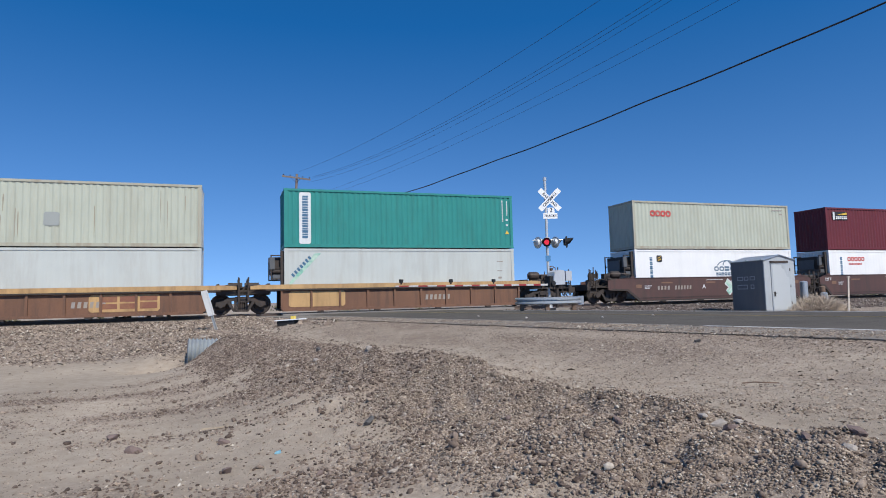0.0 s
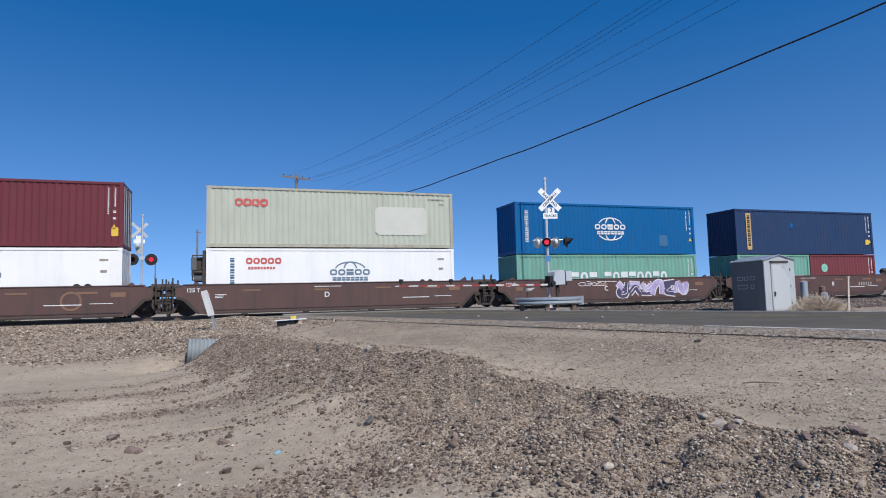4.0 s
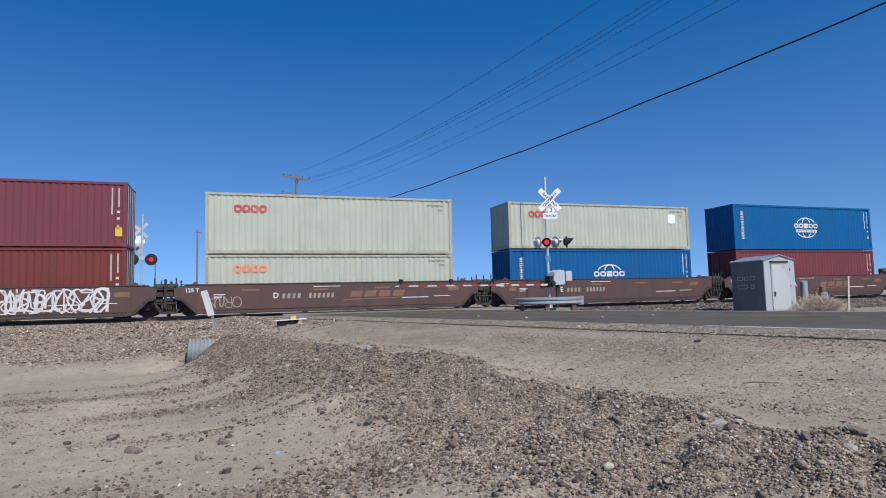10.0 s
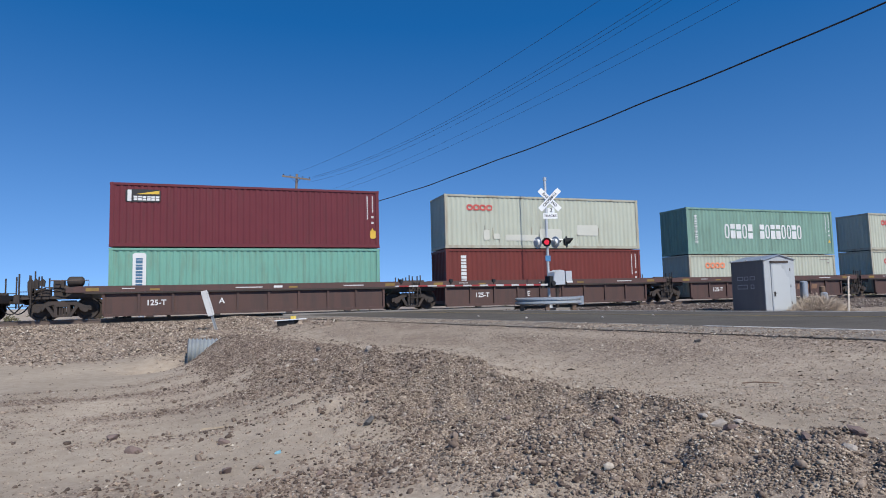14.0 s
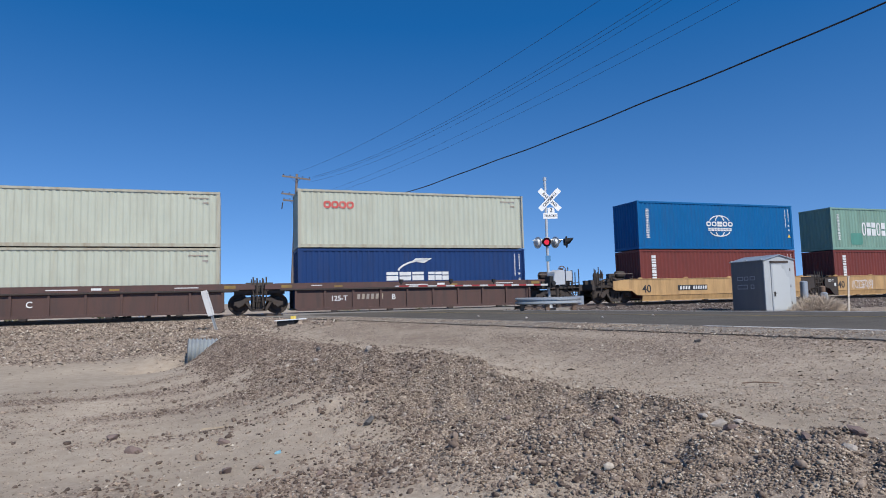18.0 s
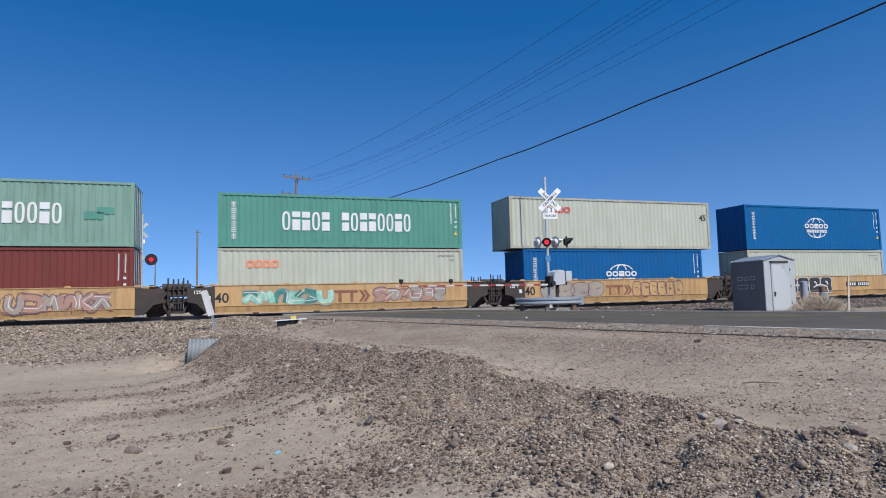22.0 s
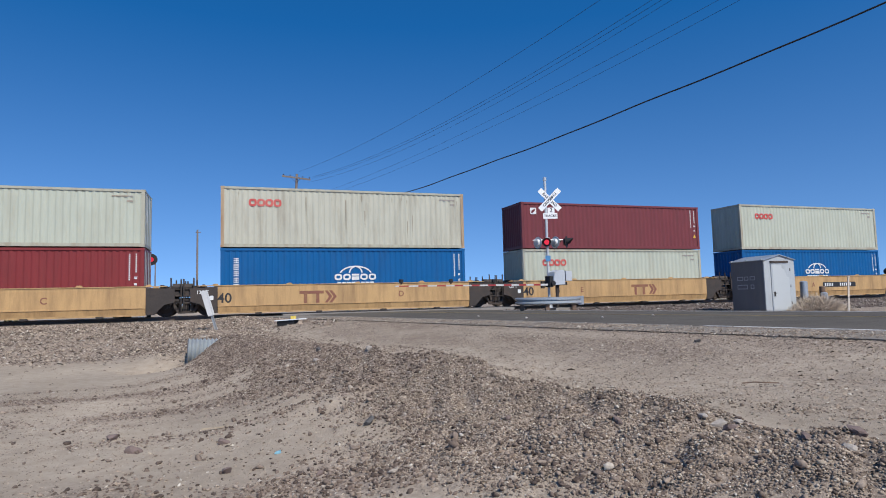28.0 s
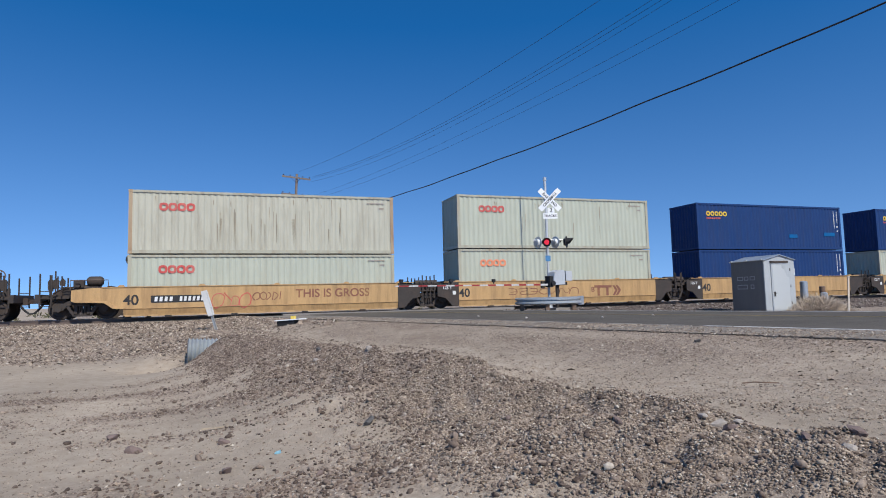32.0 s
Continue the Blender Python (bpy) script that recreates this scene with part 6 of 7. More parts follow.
        if kind == "A":
            plates("number", word(6, 0.9, 0.5, 0.26, 0.75, 0.2), M["spray_grey"], t, y=y)
            plates("tan_panel", [(-6.0 + 0.1, -3.2, 0.30, 1.05)] if i == 1 else [(1.6, 4.4, 0.30, 1.05)], M["car_yellow"], t, "tan painted panel", y=y + 0.002)
            if i == 0:
                plates("lettering", [(2.0, 2.7, 0.42, 0.98), (2.8, 3.5, 0.42, 0.98), (3.6, 4.3, 0.42, 0.98)], M["ltr_brown"], t, y=y - 0.003)
        else:
            letters("rating", "125-T", 0.34, Matrix.Translation((-4.15, y, 0.66)) @ up, M["ltr_white"], t)
            letters("letter", {12: "A", 13: "E", 14: "D", 15: "C", 16: "B"}[i], 0.36, Matrix.Translation((-1.4, y, 0.68)) @ up, M["ltr_white"], t)
            plates("yellow_patch", [(-6.9, -6.4, 1.22, 1.36), (-4.4, -4.0, 1.22, 1.30), (1.6, 2.0, 1.22, 1.30), (6.3, 6.8, 1.22, 1.36)], M["ltr_mustard"], t, y=-OUT - 0.034)
            plates("small_mark", [(-5.5, -5.0, 1.3, 1.33), (-0.8, 0.4, 1.26, 1.3), (0.9, 1.3, 1.24, 1.34), (4.2, 5.2, 1.27, 1.31)], M["ltr_white"], t, y=-OUT - 0.034)
            if i in (14,):
                for j in range(4):
                    a = 1.7 + j * 0.62
                    part("slanted_bar", Shape().prism([(a, 0.58), (a + 0.48, 0.58), (a + 0.58, 0.88), (a + 0.10, 0.88)], y - 0.005, y), M["ltr_tan"], t, "faded tan emblem bar")
            if i == 16:
                plates("number", word(6, -3.3, 0.6, 0.26, 0.75, 0.2), M["spray_grey"], t, y=y)
        jobs = {}
    for n, (x0, x1, z0, z1, fill, line, count) in enumerate(jobs.get(i, [])):
        graffiti(t, x0, x1, z0, z1, fill, line, 100 * i + n, y, count)


for i, (left, up, low, kind) in enumerate(STACKS):
    t = well_car(i, kind, i == 0 or (i - 1) in CAR_ENDS, i in CAR_ENDS)
    MOVERS.append((t, left + 6.096, 0.0))

# ---------------------------------------------------------------- trackside things
UP = Matrix.Rotation(math.pi / 2, 4, "X")          # turns flat writing upright, facing -y


def facing(x, y, z, deg):
    """A pose whose local -y looks along the heading deg (0 = towards +x, -90 = towards -y)."""
    return Matrix.Translation((x, y, z)) @ Matrix.Rotation(radians(deg + 90), 4, "Z")


def crossing_signal(name, x, y, z0, top, face, label, lit, lean=0.0, far=False):
    """Flashing-light mast with crossbuck, lamps and a sign for the number of tracks."""
    t = thing(name, label, "crossing signal", "crossing signals", facing(x, y, 0, face))
    part("mast", Shape().tube((0, 0, z0), (0, 0, top), 0.057, sides=14), M["alu"], t, "dull aluminium mast", True)
    part("finial", Shape().lathe([(0.0, 0.16), (0.075, 0.14), (0.075, 0.0), (0.0, 0.0)], Matrix.Translation((0, 0, top - 0.02)), 12), M["alu"], t)
    part("mast_base", Shape().box(-0.2, 0.2, -0.2, 0.2, z0 - 0.1, z0 + 0.06).lathe([(0.06, 0.4), (0.11, 0.35), (0.17, 0.05), (0.17, 0.0)], Matrix.Translation((0, 0, z0 + 0.05)), 14), M["galv"], t)
    cz = top - 0.86
    for ang, dy, wd in ((-45, -0.085, "RAILROAD"), (45, -0.10, "CROSSING")):
        m = Matrix.Translation((0.16, dy, cz)) @ Matrix.Rotation(radians(-ang), 4, "Y")
        blade = part("crossbuck_blade", Shape().box(-0.61, 0.61, -0.006, 0.006, -0.114 if not far else -0.09, 0.114 if not far else 0.09, m), M["alu"] if far else M["sign"], t, "bare metal back of a crossbuck blade" if far else "white blade with black letters")
        letters("lettering", wd, 0.165, m @ Matrix.Translation((0, -0.009, 0)) @ UP, M["ink"], blade)
    s = part("tracks_sign", Shape().box(-0.14, 0.48, -0.07, -0.058, cz - 0.82, cz - 0.58).box(0.06, 0.36, -0.069, -0.059, cz - 0.58, cz - 0.34), M["sign"], t, "white sign reading 2 tracks")
    letters("lettering", "TRACKS", 0.15, Matrix.Translation((0.17, -0.073, cz - 0.70)) @ UP, M["ink"], s)
    letters("lettering", "2", 0.24, Matrix.Translation((0.21, -0.073, cz - 0.46)) @ UP, M["ink"], s)
    lz = top - 2.69
    part("lamp_arm", Shape().tube((-0.62, 0, lz + 0.1), (0.72, 0, lz + 0.1), 0.026, sides=8).box(-0.09, 0.09, -0.09, 0.09, lz - 0.02, lz + 0.2), M["alu"], t)

    def head(px, deg, glow, back):
        size = 0.36 if far else (0.19 if glow else 0.255)
        m = Matrix.Translation((px, 0, lz)) @ Matrix.Rotation(radians(deg), 4, "Z") @ Matrix.Translation((0, -0.13, 0))
        turn = m @ Matrix.Rotation(math.pi / 2, 4, "X")
        d = part("lamp_backing", Shape().lathe([(0.0, 0.0), (size, 0.0), (size, -0.012), (0.0, -0.012)], turn, 26), M[back], t, "round lamp backing disc")
        part("lamp_housing", Shape().lathe([(0.17, -0.012), (0.15, -0.12), (0.0, -0.14)], turn, 18), M["alu"] if back == "alu" else M["black"], d)
        rl = 1.35 if far else 1.0
        part("lens", Shape().lathe([(0.0, 0.035), (0.06 * rl, 0.028), (0.105 * rl, 0.006), (0.11 * rl, 0.0)], turn, 20), M["lit" if glow else "lens"], d, "lit red lens" if glow else "dark red lens", True)
        hood, cols = Shape(), []
        for i in range(-9, 10):
            a = radians(90 + i * 13)
            f = 0.30 * max(0.25, 0.5 + 0.5 * math.cos(a - math.pi / 2))
            c, n = math.cos(a), math.sin(a)
            cols.append([turn @ Vector(p) for p in ((0.165 * c, 0.165 * n, 0.0), (0.165 * c, 0.165 * n, f), (0.158 * c, 0.158 * n, f), (0.158 * c, 0.158 * n, 0.0))])
        hood.add([p for col in cols for p in col], [(4 * i + j, 4 * i + 4 + j, 4 * i + 5 + j, 4 * i + 1 + j) for i in range(18) for j in range(3)])
        part("hood", hood, M["black"], d)
    for px, deg, glow, back in lit:
        head(px, deg, glow, back)
    return t


near_signal = crossing_signal("crossing_signal", 4.46, 25.8, -0.16, 5.50, -86, "white crossbuck and red flashing lamps on an aluminium mast", [(-0.02, -12, True, "black"), (0.72, 62, False, "black"), (-0.5, 118, False, "alu"), (0.26, 118, False, "alu")])
part("blue_plate", Shape().box(-0.11, 0.11, -0.068, -0.06, 2.0, 2.24), surface("blue_sign_sheet", (0.07, 0.22, 0.42), 0.5, vary=0.1, bump=0), near_signal, "small blue notice plate")
crossing_signal("crossing_signal", -18.47, 37.0, -0.35, 6.05, 112, "far crossing mast with crossbuck, bell and red lamps", [(0.52, 179, False, "black"), (-0.52, 179, True, "black")], far=True)
bell = solid("crossing_bell", Shape().lathe([(0.0, 0.14), (0.10, 0.12), (0.16, 0.02), (0.17, 0.0), (0.0, 0.0)], Matrix.Translation((-18.73, 36.9, 4.2)) @ Matrix.Rotation(math.pi / 2, 4, "X"), 16).box(-18.83, -18.47, 36.93, 37.0, 3.7, 4.3), M["alu"], "grey crossing bell box on the far mast", "bell", smooth=True)


def gate():
    """The lowered arm with its drive, standing at the near mast."""
    away = Vector((-0.825, -0.565, 0)).normalized()
    m = Matrix.Translation((4.72, 25.72, 0)) @ Matrix.Rotation(math.atan2(away.y, away.x), 4, "Z")
    t = thing("crossing_gate", "lowered red and white striped gate arm with lamps, beside the mast", "crossing gate", m=m)
    z = 1.0
    body = part("drive_housing", Shape().prism([(-0.40, 1.0), (0.18, 0.98), (0.26, 1.16), (0.20, 1.52), (-0.10, 1.62), (-0.36, 1.6), (-0.40, 1.5)], -0.20, 0.20), M["alu"], t, "pale grey gate mechanism box")
    part("cover", Shape().box(-0.38, 0.1, -0.22, -0.2, 1.08, 1.55), M["shed"], body)
    part("latch", Shape().box(-0.05, 0.0, -0.235, -0.22, 1.25, 1.4), M["steel_dark"], body)
    part("stand", Shape().tube((-0.1, 0, -0.2), (-0.1, 0, 1.0), 0.07, sides=12), M["steel_dark"], t)
    part("junction_box", Shape().box(-0.92, -0.56, -0.2, 0.1, 1.16, 1.58), M["alu"], t, "grey electrical box")
    part("pivot_hub", Shape().box(0.24, 0.44, -0.14, 0.14, 0.9, 1.36).tube((0.3, -0.24, 1.05), (0.3, 0.24, 1.05), 0.11, sides=12), M["black"], t)
    part("counterweight", Shape().box(0.40, 0.56, -0.3, -0.2, 0.85, 1.15), M["steel_dark"], t)
    part("side_arm", Shape().prism([(-0.95, 0.98), (0.5, 0.95), (0.5, 1.06), (-0.95, 1.12)], -0.28, -0.22), M["steel_dark"], t)
    part("conduit", Shape().path([(-0.3, -0.1, 1.0), (-0.34, -0.14, 0.7), (-0.2, -0.16, 0.35), (-0.26, -0.1, -0.2)], 0.035), M["black"], t, "black cable conduit")
    part("foundation", Shape().box(-0.45, 0.3, -0.3, 0.3, -0.3, 0.02), M["concrete"], t)
    x, i = 0.45, 0
    while x < 7.75:
        w = 0.40
        h = 0.037 - 0.001 * i
        part("stripe", Shape().box(x, min(x + w, 7.8), -0.022, 0.022, z - h, z + h), M["gate_red"] if i % 2 else M["arm_white"], t, "red band" if i % 2 else "white band")
        x, i = x + w, i + 1
    for x in (3.35, 5.4, 7.55):
        lamp = part("gate_lamp", Shape().tube((x, 0, z + 0.06), (x, 0, z + 0.12), 0.03, sides=8).box(x - 0.06, x + 0.06, -0.05, 0.05, z + 0.12, z + 0.24), M["black"], t)
        part("lens", Shape().tube((x, -0.052, z + 0.18), (x, -0.062, z + 0.18), 0.045, sides=10), M["lit"], lamp)
    return t


gate()


def guard_ring():
    """Corrugated guard rail bent around the mast, on short posts."""
    m = Matrix.Translation((4.35, 25.35, 0))
    t = thing("guard_rail", "galvanized guard rail bent around the signal mast", "guard rail", m=m)
    prof = [(0.0, 0.55), (0.085, 0.51), (0.085, 0.46), (0.0, 0.40), (0.085, 0.34), (0.085, 0.29), (0.0, 0.25)]
    s = Shape()
    n, k = 40, len(prof)
    ring = []
    for i in range(n + 1):
        a = radians(175 + 240 * i / n)
        c, sn = math.cos(a), math.sin(a)
        for o, z in prof:
            ring.append(((1.32 + o) * c, (0.78 + o) * sn, z - 0.07))
    s.add(ring, [(i * k + j, (i + 1) * k + j, (i + 1) * k + j + 1, i * k + j + 1) for i in range(n) for j in range(k - 1)])
    ob = part("beam", s, M["galv"], t, smooth=True)
    mod = ob.modifiers.new("thickness", "SOLIDIFY")
    mod.thickness = 0.008
    for a in (200, 262, 322, 385):
        c, sn = math.cos(radians(a)), math.sin(radians(a))
        part("post", Shape().box(1.22 * c - 0.08, 1.22 * c + 0.08, 0.68 * sn - 0.08, 0.68 * sn + 0.08, -0.45, 0.42), M["wood"], t)
    bell = [(1.16, -0.30), (1.30, -0.34), (1.42, -0.22), (1.46, 0.0), (1.42, 0.22), (1.30, 0.30), (1.28, 0.26), (1.37, 0.18), (1.41, 0.0), (1.37, -0.18), (1.28, -0.29), (1.16, -0.26)]
    k = len(bell)
    part("end_terminal", Shape().add([(px, py, 0.14) for px, py in bell] + [(px, py, 0.50) for px, py in bell], [tuple(range(k)), tuple(range(2 * k - 1, k - 1, -1))] + [(i, (i + 1) % k, (i + 1) % k + k, i + k) for i in range(k)]), M["galv"], t, "rounded rail end")


guard_ring()


def signal_shed():
    c = Vector((14.39, 27.2, -0.55))
    ux, uy = Vector((1.63, 0.50, 0)).normalized(), Vector((-0.50, 1.63, 0)).normalized()
    m = Matrix(((ux.x, uy.x, 0, c.x), (ux.y, uy.y, 0, c.y), (0, 0, 1, c.z), (0, 0, 0, 1)))
    t = thing("equipment_shed", "silver-grey metal signal shed with a gabled roof beside the railway", "shed", m=m)
    w, d, h, pk = 1.72, 1.98, 2.44, 2.66
    gable = [(0, 0.12), (w, 0.12), (w, h), (w / 2, pk), (0, h)]
    # pale front and dark other walls: light and shade are in these two colours
    part("front_wall", Shape().prism(gable, 0, 0.05), M["front"], t)
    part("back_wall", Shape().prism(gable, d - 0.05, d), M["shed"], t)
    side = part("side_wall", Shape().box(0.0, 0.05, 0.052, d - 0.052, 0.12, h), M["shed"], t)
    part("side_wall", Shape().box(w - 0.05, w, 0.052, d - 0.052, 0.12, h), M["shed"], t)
    part("plinth", Shape().box(-0.04, w + 0.04, -0.04, d + 0.04, 0.0, 0.118), M["concrete"], t)
    for a, b in (((-0.05, h - 0.013), (w / 2, pk + 0.005)), ((w / 2, pk + 0.005), (w + 0.05, h - 0.013))):
        part("roof_panel", Shape().prism([a, b, (b[0], b[1] + 0.032), (a[0], a[1] + 0.032)], -0.06, d + 0.06), M["galv"], t)
    for yy in (0.1, d / 2, d - 0.1):
        part("lifting_lug", Shape().box(-0.07, -0.01, yy - 0.03, yy + 0.03, h + 0.005, h + 0.07), M["galv"], t)
    door = part("door", Shape().box(0.36, 1.42, -0.035, -0.002, 0.16, 2.28), M["front"], t)
    patch = Shape().prism([(0.40, 0.22), (1.36, 0.22), (1.36, 1.65), (1.22, 1.7), (1.12, 2.0), (0.95, 2.08), (0.95, 2.2), (0.44, 2.2), (0.44, 1.1), (0.38, 0.9)], -0.041, -0.036)
    part("overpaint", patch, M["buff"], door, "white overpainted patch")
    part("vent", Shape().box(0.34, 1.34, -0.05, -0.002, 2.31, 2.40), M["steel_dark"], t, "dark louvred vent")
    part("handle", Shape().box(0.45, 0.51, -0.08, -0.042, 0.80, 1.02).box(0.46, 0.58, -0.075, -0.055, 0.93, 0.96), M["steel_dark"], door)
    for z in (0.5, 1.25, 2.0):
        part("hinge", Shape().tube((1.43, -0.03, z - 0.06), (1.43, -0.03, z + 0.06), 0.022, sides=8), M["steel_dark"], door)
    s = Shape()
    for z0, z1, spans in ((1.56, 1.74, ((0.55, 0.85), (0.95, 1.2), (1.26, 1.62))), (1.16, 1.36, ((0.62, 0.82), (1.0, 1.62)))):
        for a, b in spans:
            s.box(-0.006, -0.002, a, b, z0, z0 + 0.03).box(-0.006, -0.002, a, b, z1 - 0.03, z1).box(-0.006, -0.002, a, a + 0.03, z0, z1).box(-0.006, -0.002, b - 0.03, b, z0, z1)
    part("painted_scrawl", s, M["front"], side, "faint painted marks")


signal_shed()


def ground_z(x, y):
    return float(land(np.array([x]), np.array([y]))[0])


def bollards():
    for x, y, r, h, mat, lab in ((16.95, 28.6, 0.17, 1.40, "galv", "grey steel bollard beside the shed"), (17.7, 28.3, 0.15, 0.85, "galv", "short grey steel bollard in dry brush"), (18.0, 28.9, 0.13, 1.15, "wood", "brown timber post in dry brush")):
        z = ground_z(x, y)
        solid("bollard" if mat == "galv" else "timber_post", Shape().tube((x, y, z - 0.2), (x, y, z + h), r, r * 0.98, sides=18).lathe([(0.0, 0.05), (r * 0.7, 0.035), (r * 0.98, 0.0)], Matrix.Translation((x, y, z + h)), 18), M[mat], lab, "post", smooth=True)


bollards()


def marker_posts():
    x, y = 17.25, 26.0
    z = ground_z(x, y)
    t = thing("marker_post", "thin faded tan marker stake standing in gravel", "marker post", m=Matrix.Translation((x, y, z)) @ pose(0, 0, 0, 0, 3.5, 0))
    part("post", Shape().box(-0.036, 0.036, -0.012, 0.012, -0.2, 1.52).box(-0.036, -0.024, -0.03, 0.012, -0.2, 1.52), M["stake"], t)
    part("cap", Shape().box(-0.055, 0.055, -0.035, 0.02, 1.521, 1.56), M["stake"], t)
    # leaning object marker by the ditch
    x, y = -8.1, 21.6
    z = ground_z(x, y)
    t = thing("object_marker", "leaning galvanized post with a white marker plate", "marker sign", m=Matrix.Translation((x, y, z)) @ pose(0, 0, 0, 6, -15, 0))
    part("post", Shape().box(-0.03, 0.03, -0.006, 0.006, -0.3, 1.42).box(-0.045, -0.03, -0.03, 0.006, -0.3, 1.42).box(0.03, 0.045, -0.03, 0.006, -0.3, 1.42), M["galv"], t)
    m = Matrix.Translation((-0.03, -0.02, 1.0)) @ Matrix.Rotation(radians(38), 4, "Z")
    pl = Shape().prism([(-0.10, -0.46), (0.10, -0.46), (0.12, -0.40), (0.12, 0.40), (0.10, 0.46), (-0.10, 0.46), (-0.12, 0.40), (-0.12, -0.40)], -0.05, -0.042)
    pt = part("plate", turned(pl, m), M["arm_white"], t, "white sign plate on a grey backing")
    part("backing", turned(Shape().box(-0.10, 0.10, -0.041, -0.03, -0.42, 0.42), m), M["galv"], pt)
    part("brace", Shape().box(-0.04, 0.07, -0.012, -0.001, 0.62, 1.38), M["galv"], t)


marker_posts()


def culvert():
    c = Vector((-6.44, 16.15, -0.71))
    away = Vector((-0.93, -0.36, 0)).normalized()
    m = Matrix.Translation(c) @ Matrix.Rotation(math.atan2(away.y, away.x), 4, "Z") @ Matrix.Rotation(math.pi / 2 - 0.04, 4, "Y")
    s = Shape()
    prof = []
    for i in range(170):
        z = 0.35 - i * 0.024
        prof.append((0.33 + 0.026 * math.sin(i * math.pi / 2), z))
    s.lathe(prof, m, 40)
    ob = solid("culvert_pipe", s, M["zinc"], "corrugated galvanized culvert pipe sticking out of the bank", "pipe", smooth=True)
    ob.modifiers.new("wall", "SOLIDIFY").thickness = 0.012


culvert()


def dropped_marker():
    x, y = -4.95, 19.6
    z = ground_z(x, y)
    t = thing("fallen_board", "white board lying on a dark block with a yellow reflector", "debris", m=Matrix.Translation((x, y, z)) @ pose(0, 0, 0, 0, -3, -14))
    part("block", Shape().box(-0.42, 0.20, -0.14, 0.14, -0.03, 0.13), M["black"], t)
    part("board", Shape().box(-0.48, 0.46, -0.19, 0.19, 0.131, 0.165), M["sign"], t)
    part("reflector", Shape().box(0.03, 0.16, -0.06, 0.06, 0.168, 0.26), M["amber"], t)


dropped_marker()


def stubs():
    for s, w, r, h in ((-14.35, 3.3, 0.09, 0.75), (-13.45, 3.3, 0.09, 0.75)):
        p = TRACK @ Vector((s, w, 0))
        solid("steel_stub", Shape().box(-r, r, -0.08, 0.08, -0.4, h - 0.25).box(-r * 1.4, r * 1.4, -0.1, 0.1, h - 0.25, h - 0.2), M["steel_dark"], "dark steel stub post between the tracks", "post", "steel stubs", m=Matrix.Translation(p) @ Matrix.Rotation(TRACK_TURN, 4, "Z"))
    p = TRACK @ Vector((-15.5, 3.2, 0))
    g = Shape().box(-0.4, 0.4, -0.15, 0.15, -0.3, 0.02).tube((-0.25, 0, 0.02), (-0.25, 0, 0.16), 0.08).tube((0.1, 0, 0.02), (0.1, 0, 0.2), 0.07).box(0.2, 0.38, -0.1, 0.1, 0.02, 0.12)
    solid("track_box", g, M["steel_dark"], "small dark trackside junction box", "box", m=Matrix.Translation(p) @ Matrix.Rotation(TRACK_TURN, 4, "Z"))


stubs()


# ---------------------------------------------------------------- power line
POLE = Vector((-16.15, 65.0, 0))


def utility_pole():
    lean = pose(0, 0, 0, 0, 2.6, 0)
    t = thing("utility_pole", "weathered timber utility pole with two crossarms and insulators", "utility pole", m=Matrix.Translation(POLE + Vector((-0.25, 0, -0.75))) @ lean)
    part("pole", Shape().tube((0, 0, -0.5), (0, 0, 15.2), 0.20, 0.13, sides=14), M["pole"], t, smooth=True)
    for z, lab in ((14.75, 0), (12.85, 0), (12.2, 1)):
        m = Matrix.Rotation(radians(6.5 if not lab else 4), 4, "Y")
        arm = part("crossarm", Shape().box(-1.55 + 0.2 * lab, 1.55 - 0.2 * lab, -0.22, -0.1, z - 0.085, z + 0.085, Matrix.Translation((0, 0, z)) @ m @ Matrix.Translation((0, 0, -z))), M["pole"], t)
        for x in (-1.42, -0.7, 0.7, 1.42):
            p = Matrix.Translation((0, 0, z)) @ m @ Vector((x * (1 - 0.12 * lab), -0.16, 0.085))
            part("insulator", Shape().lathe([(0.0, 0.0), (0.03, 0.0), (0.03, 0.05), (0.055, 0.06), (0.04, 0.1), (0.055, 0.12), (0.03, 0.17), (0.0, 0.17)], Matrix.Translation(p), 10), M["steel_dark"], arm)
        part("brace", Shape().tube((-0.55, -0.14, z - 0.05), (0, -0.14, z - 0.5), 0.02, sides=6).tube((0.55, -0.14, z - 0.05), (0, -0.14, z - 0.5), 0.02, sides=6), M["steel_dark"], t)
    part("cutout", Shape().tube((-1.35, -0.25, 12.0), (-1.4, -0.25, 11.3), 0.06, sides=8), M["steel_dark"], t)
    part("cutout", Shape().tube((1.3, -0.25, 11.8), (1.4, -0.25, 11.2), 0.06, sides=8), M["steel_dark"], t)
    part("number_plate", Shape().box(-0.09, 0.09, -0.21, -0.2, 10.4, 11.2), M["alu"], t)


utility_pole()


def wire(name, a, b, sag, r, label, n=90):
    cu = bpy.data.curves.new(name, "CURVE")
    cu.dimensions, cu.bevel_depth, cu.bevel_resolution = "3D", r, 1
    sp = cu.splines.new("POLY")
    sp.points.add(n)
    a, b = Vector(a), Vector(b)
    for i in range(n + 1):
        u = i / n
        p = a.lerp(b, u) - Vector((0, 0, 4 * sag * u * (1 - u) + (0.012 * math.sin(u * 95) + 0.02 * math.sin(u * 41)) * (r > 0.03)))
        sp.points[i].co = (*p, 1)
    tmp = bpy.data.objects.new(name, cu)
    me = bpy.data.meshes.new_from_object(tmp)
    bpy.data.objects.remove(tmp)
    me.materials.clear()
    me.materials.append(M["black"])
    return tagged(new(name, me), label, "wire", "overhead wires")


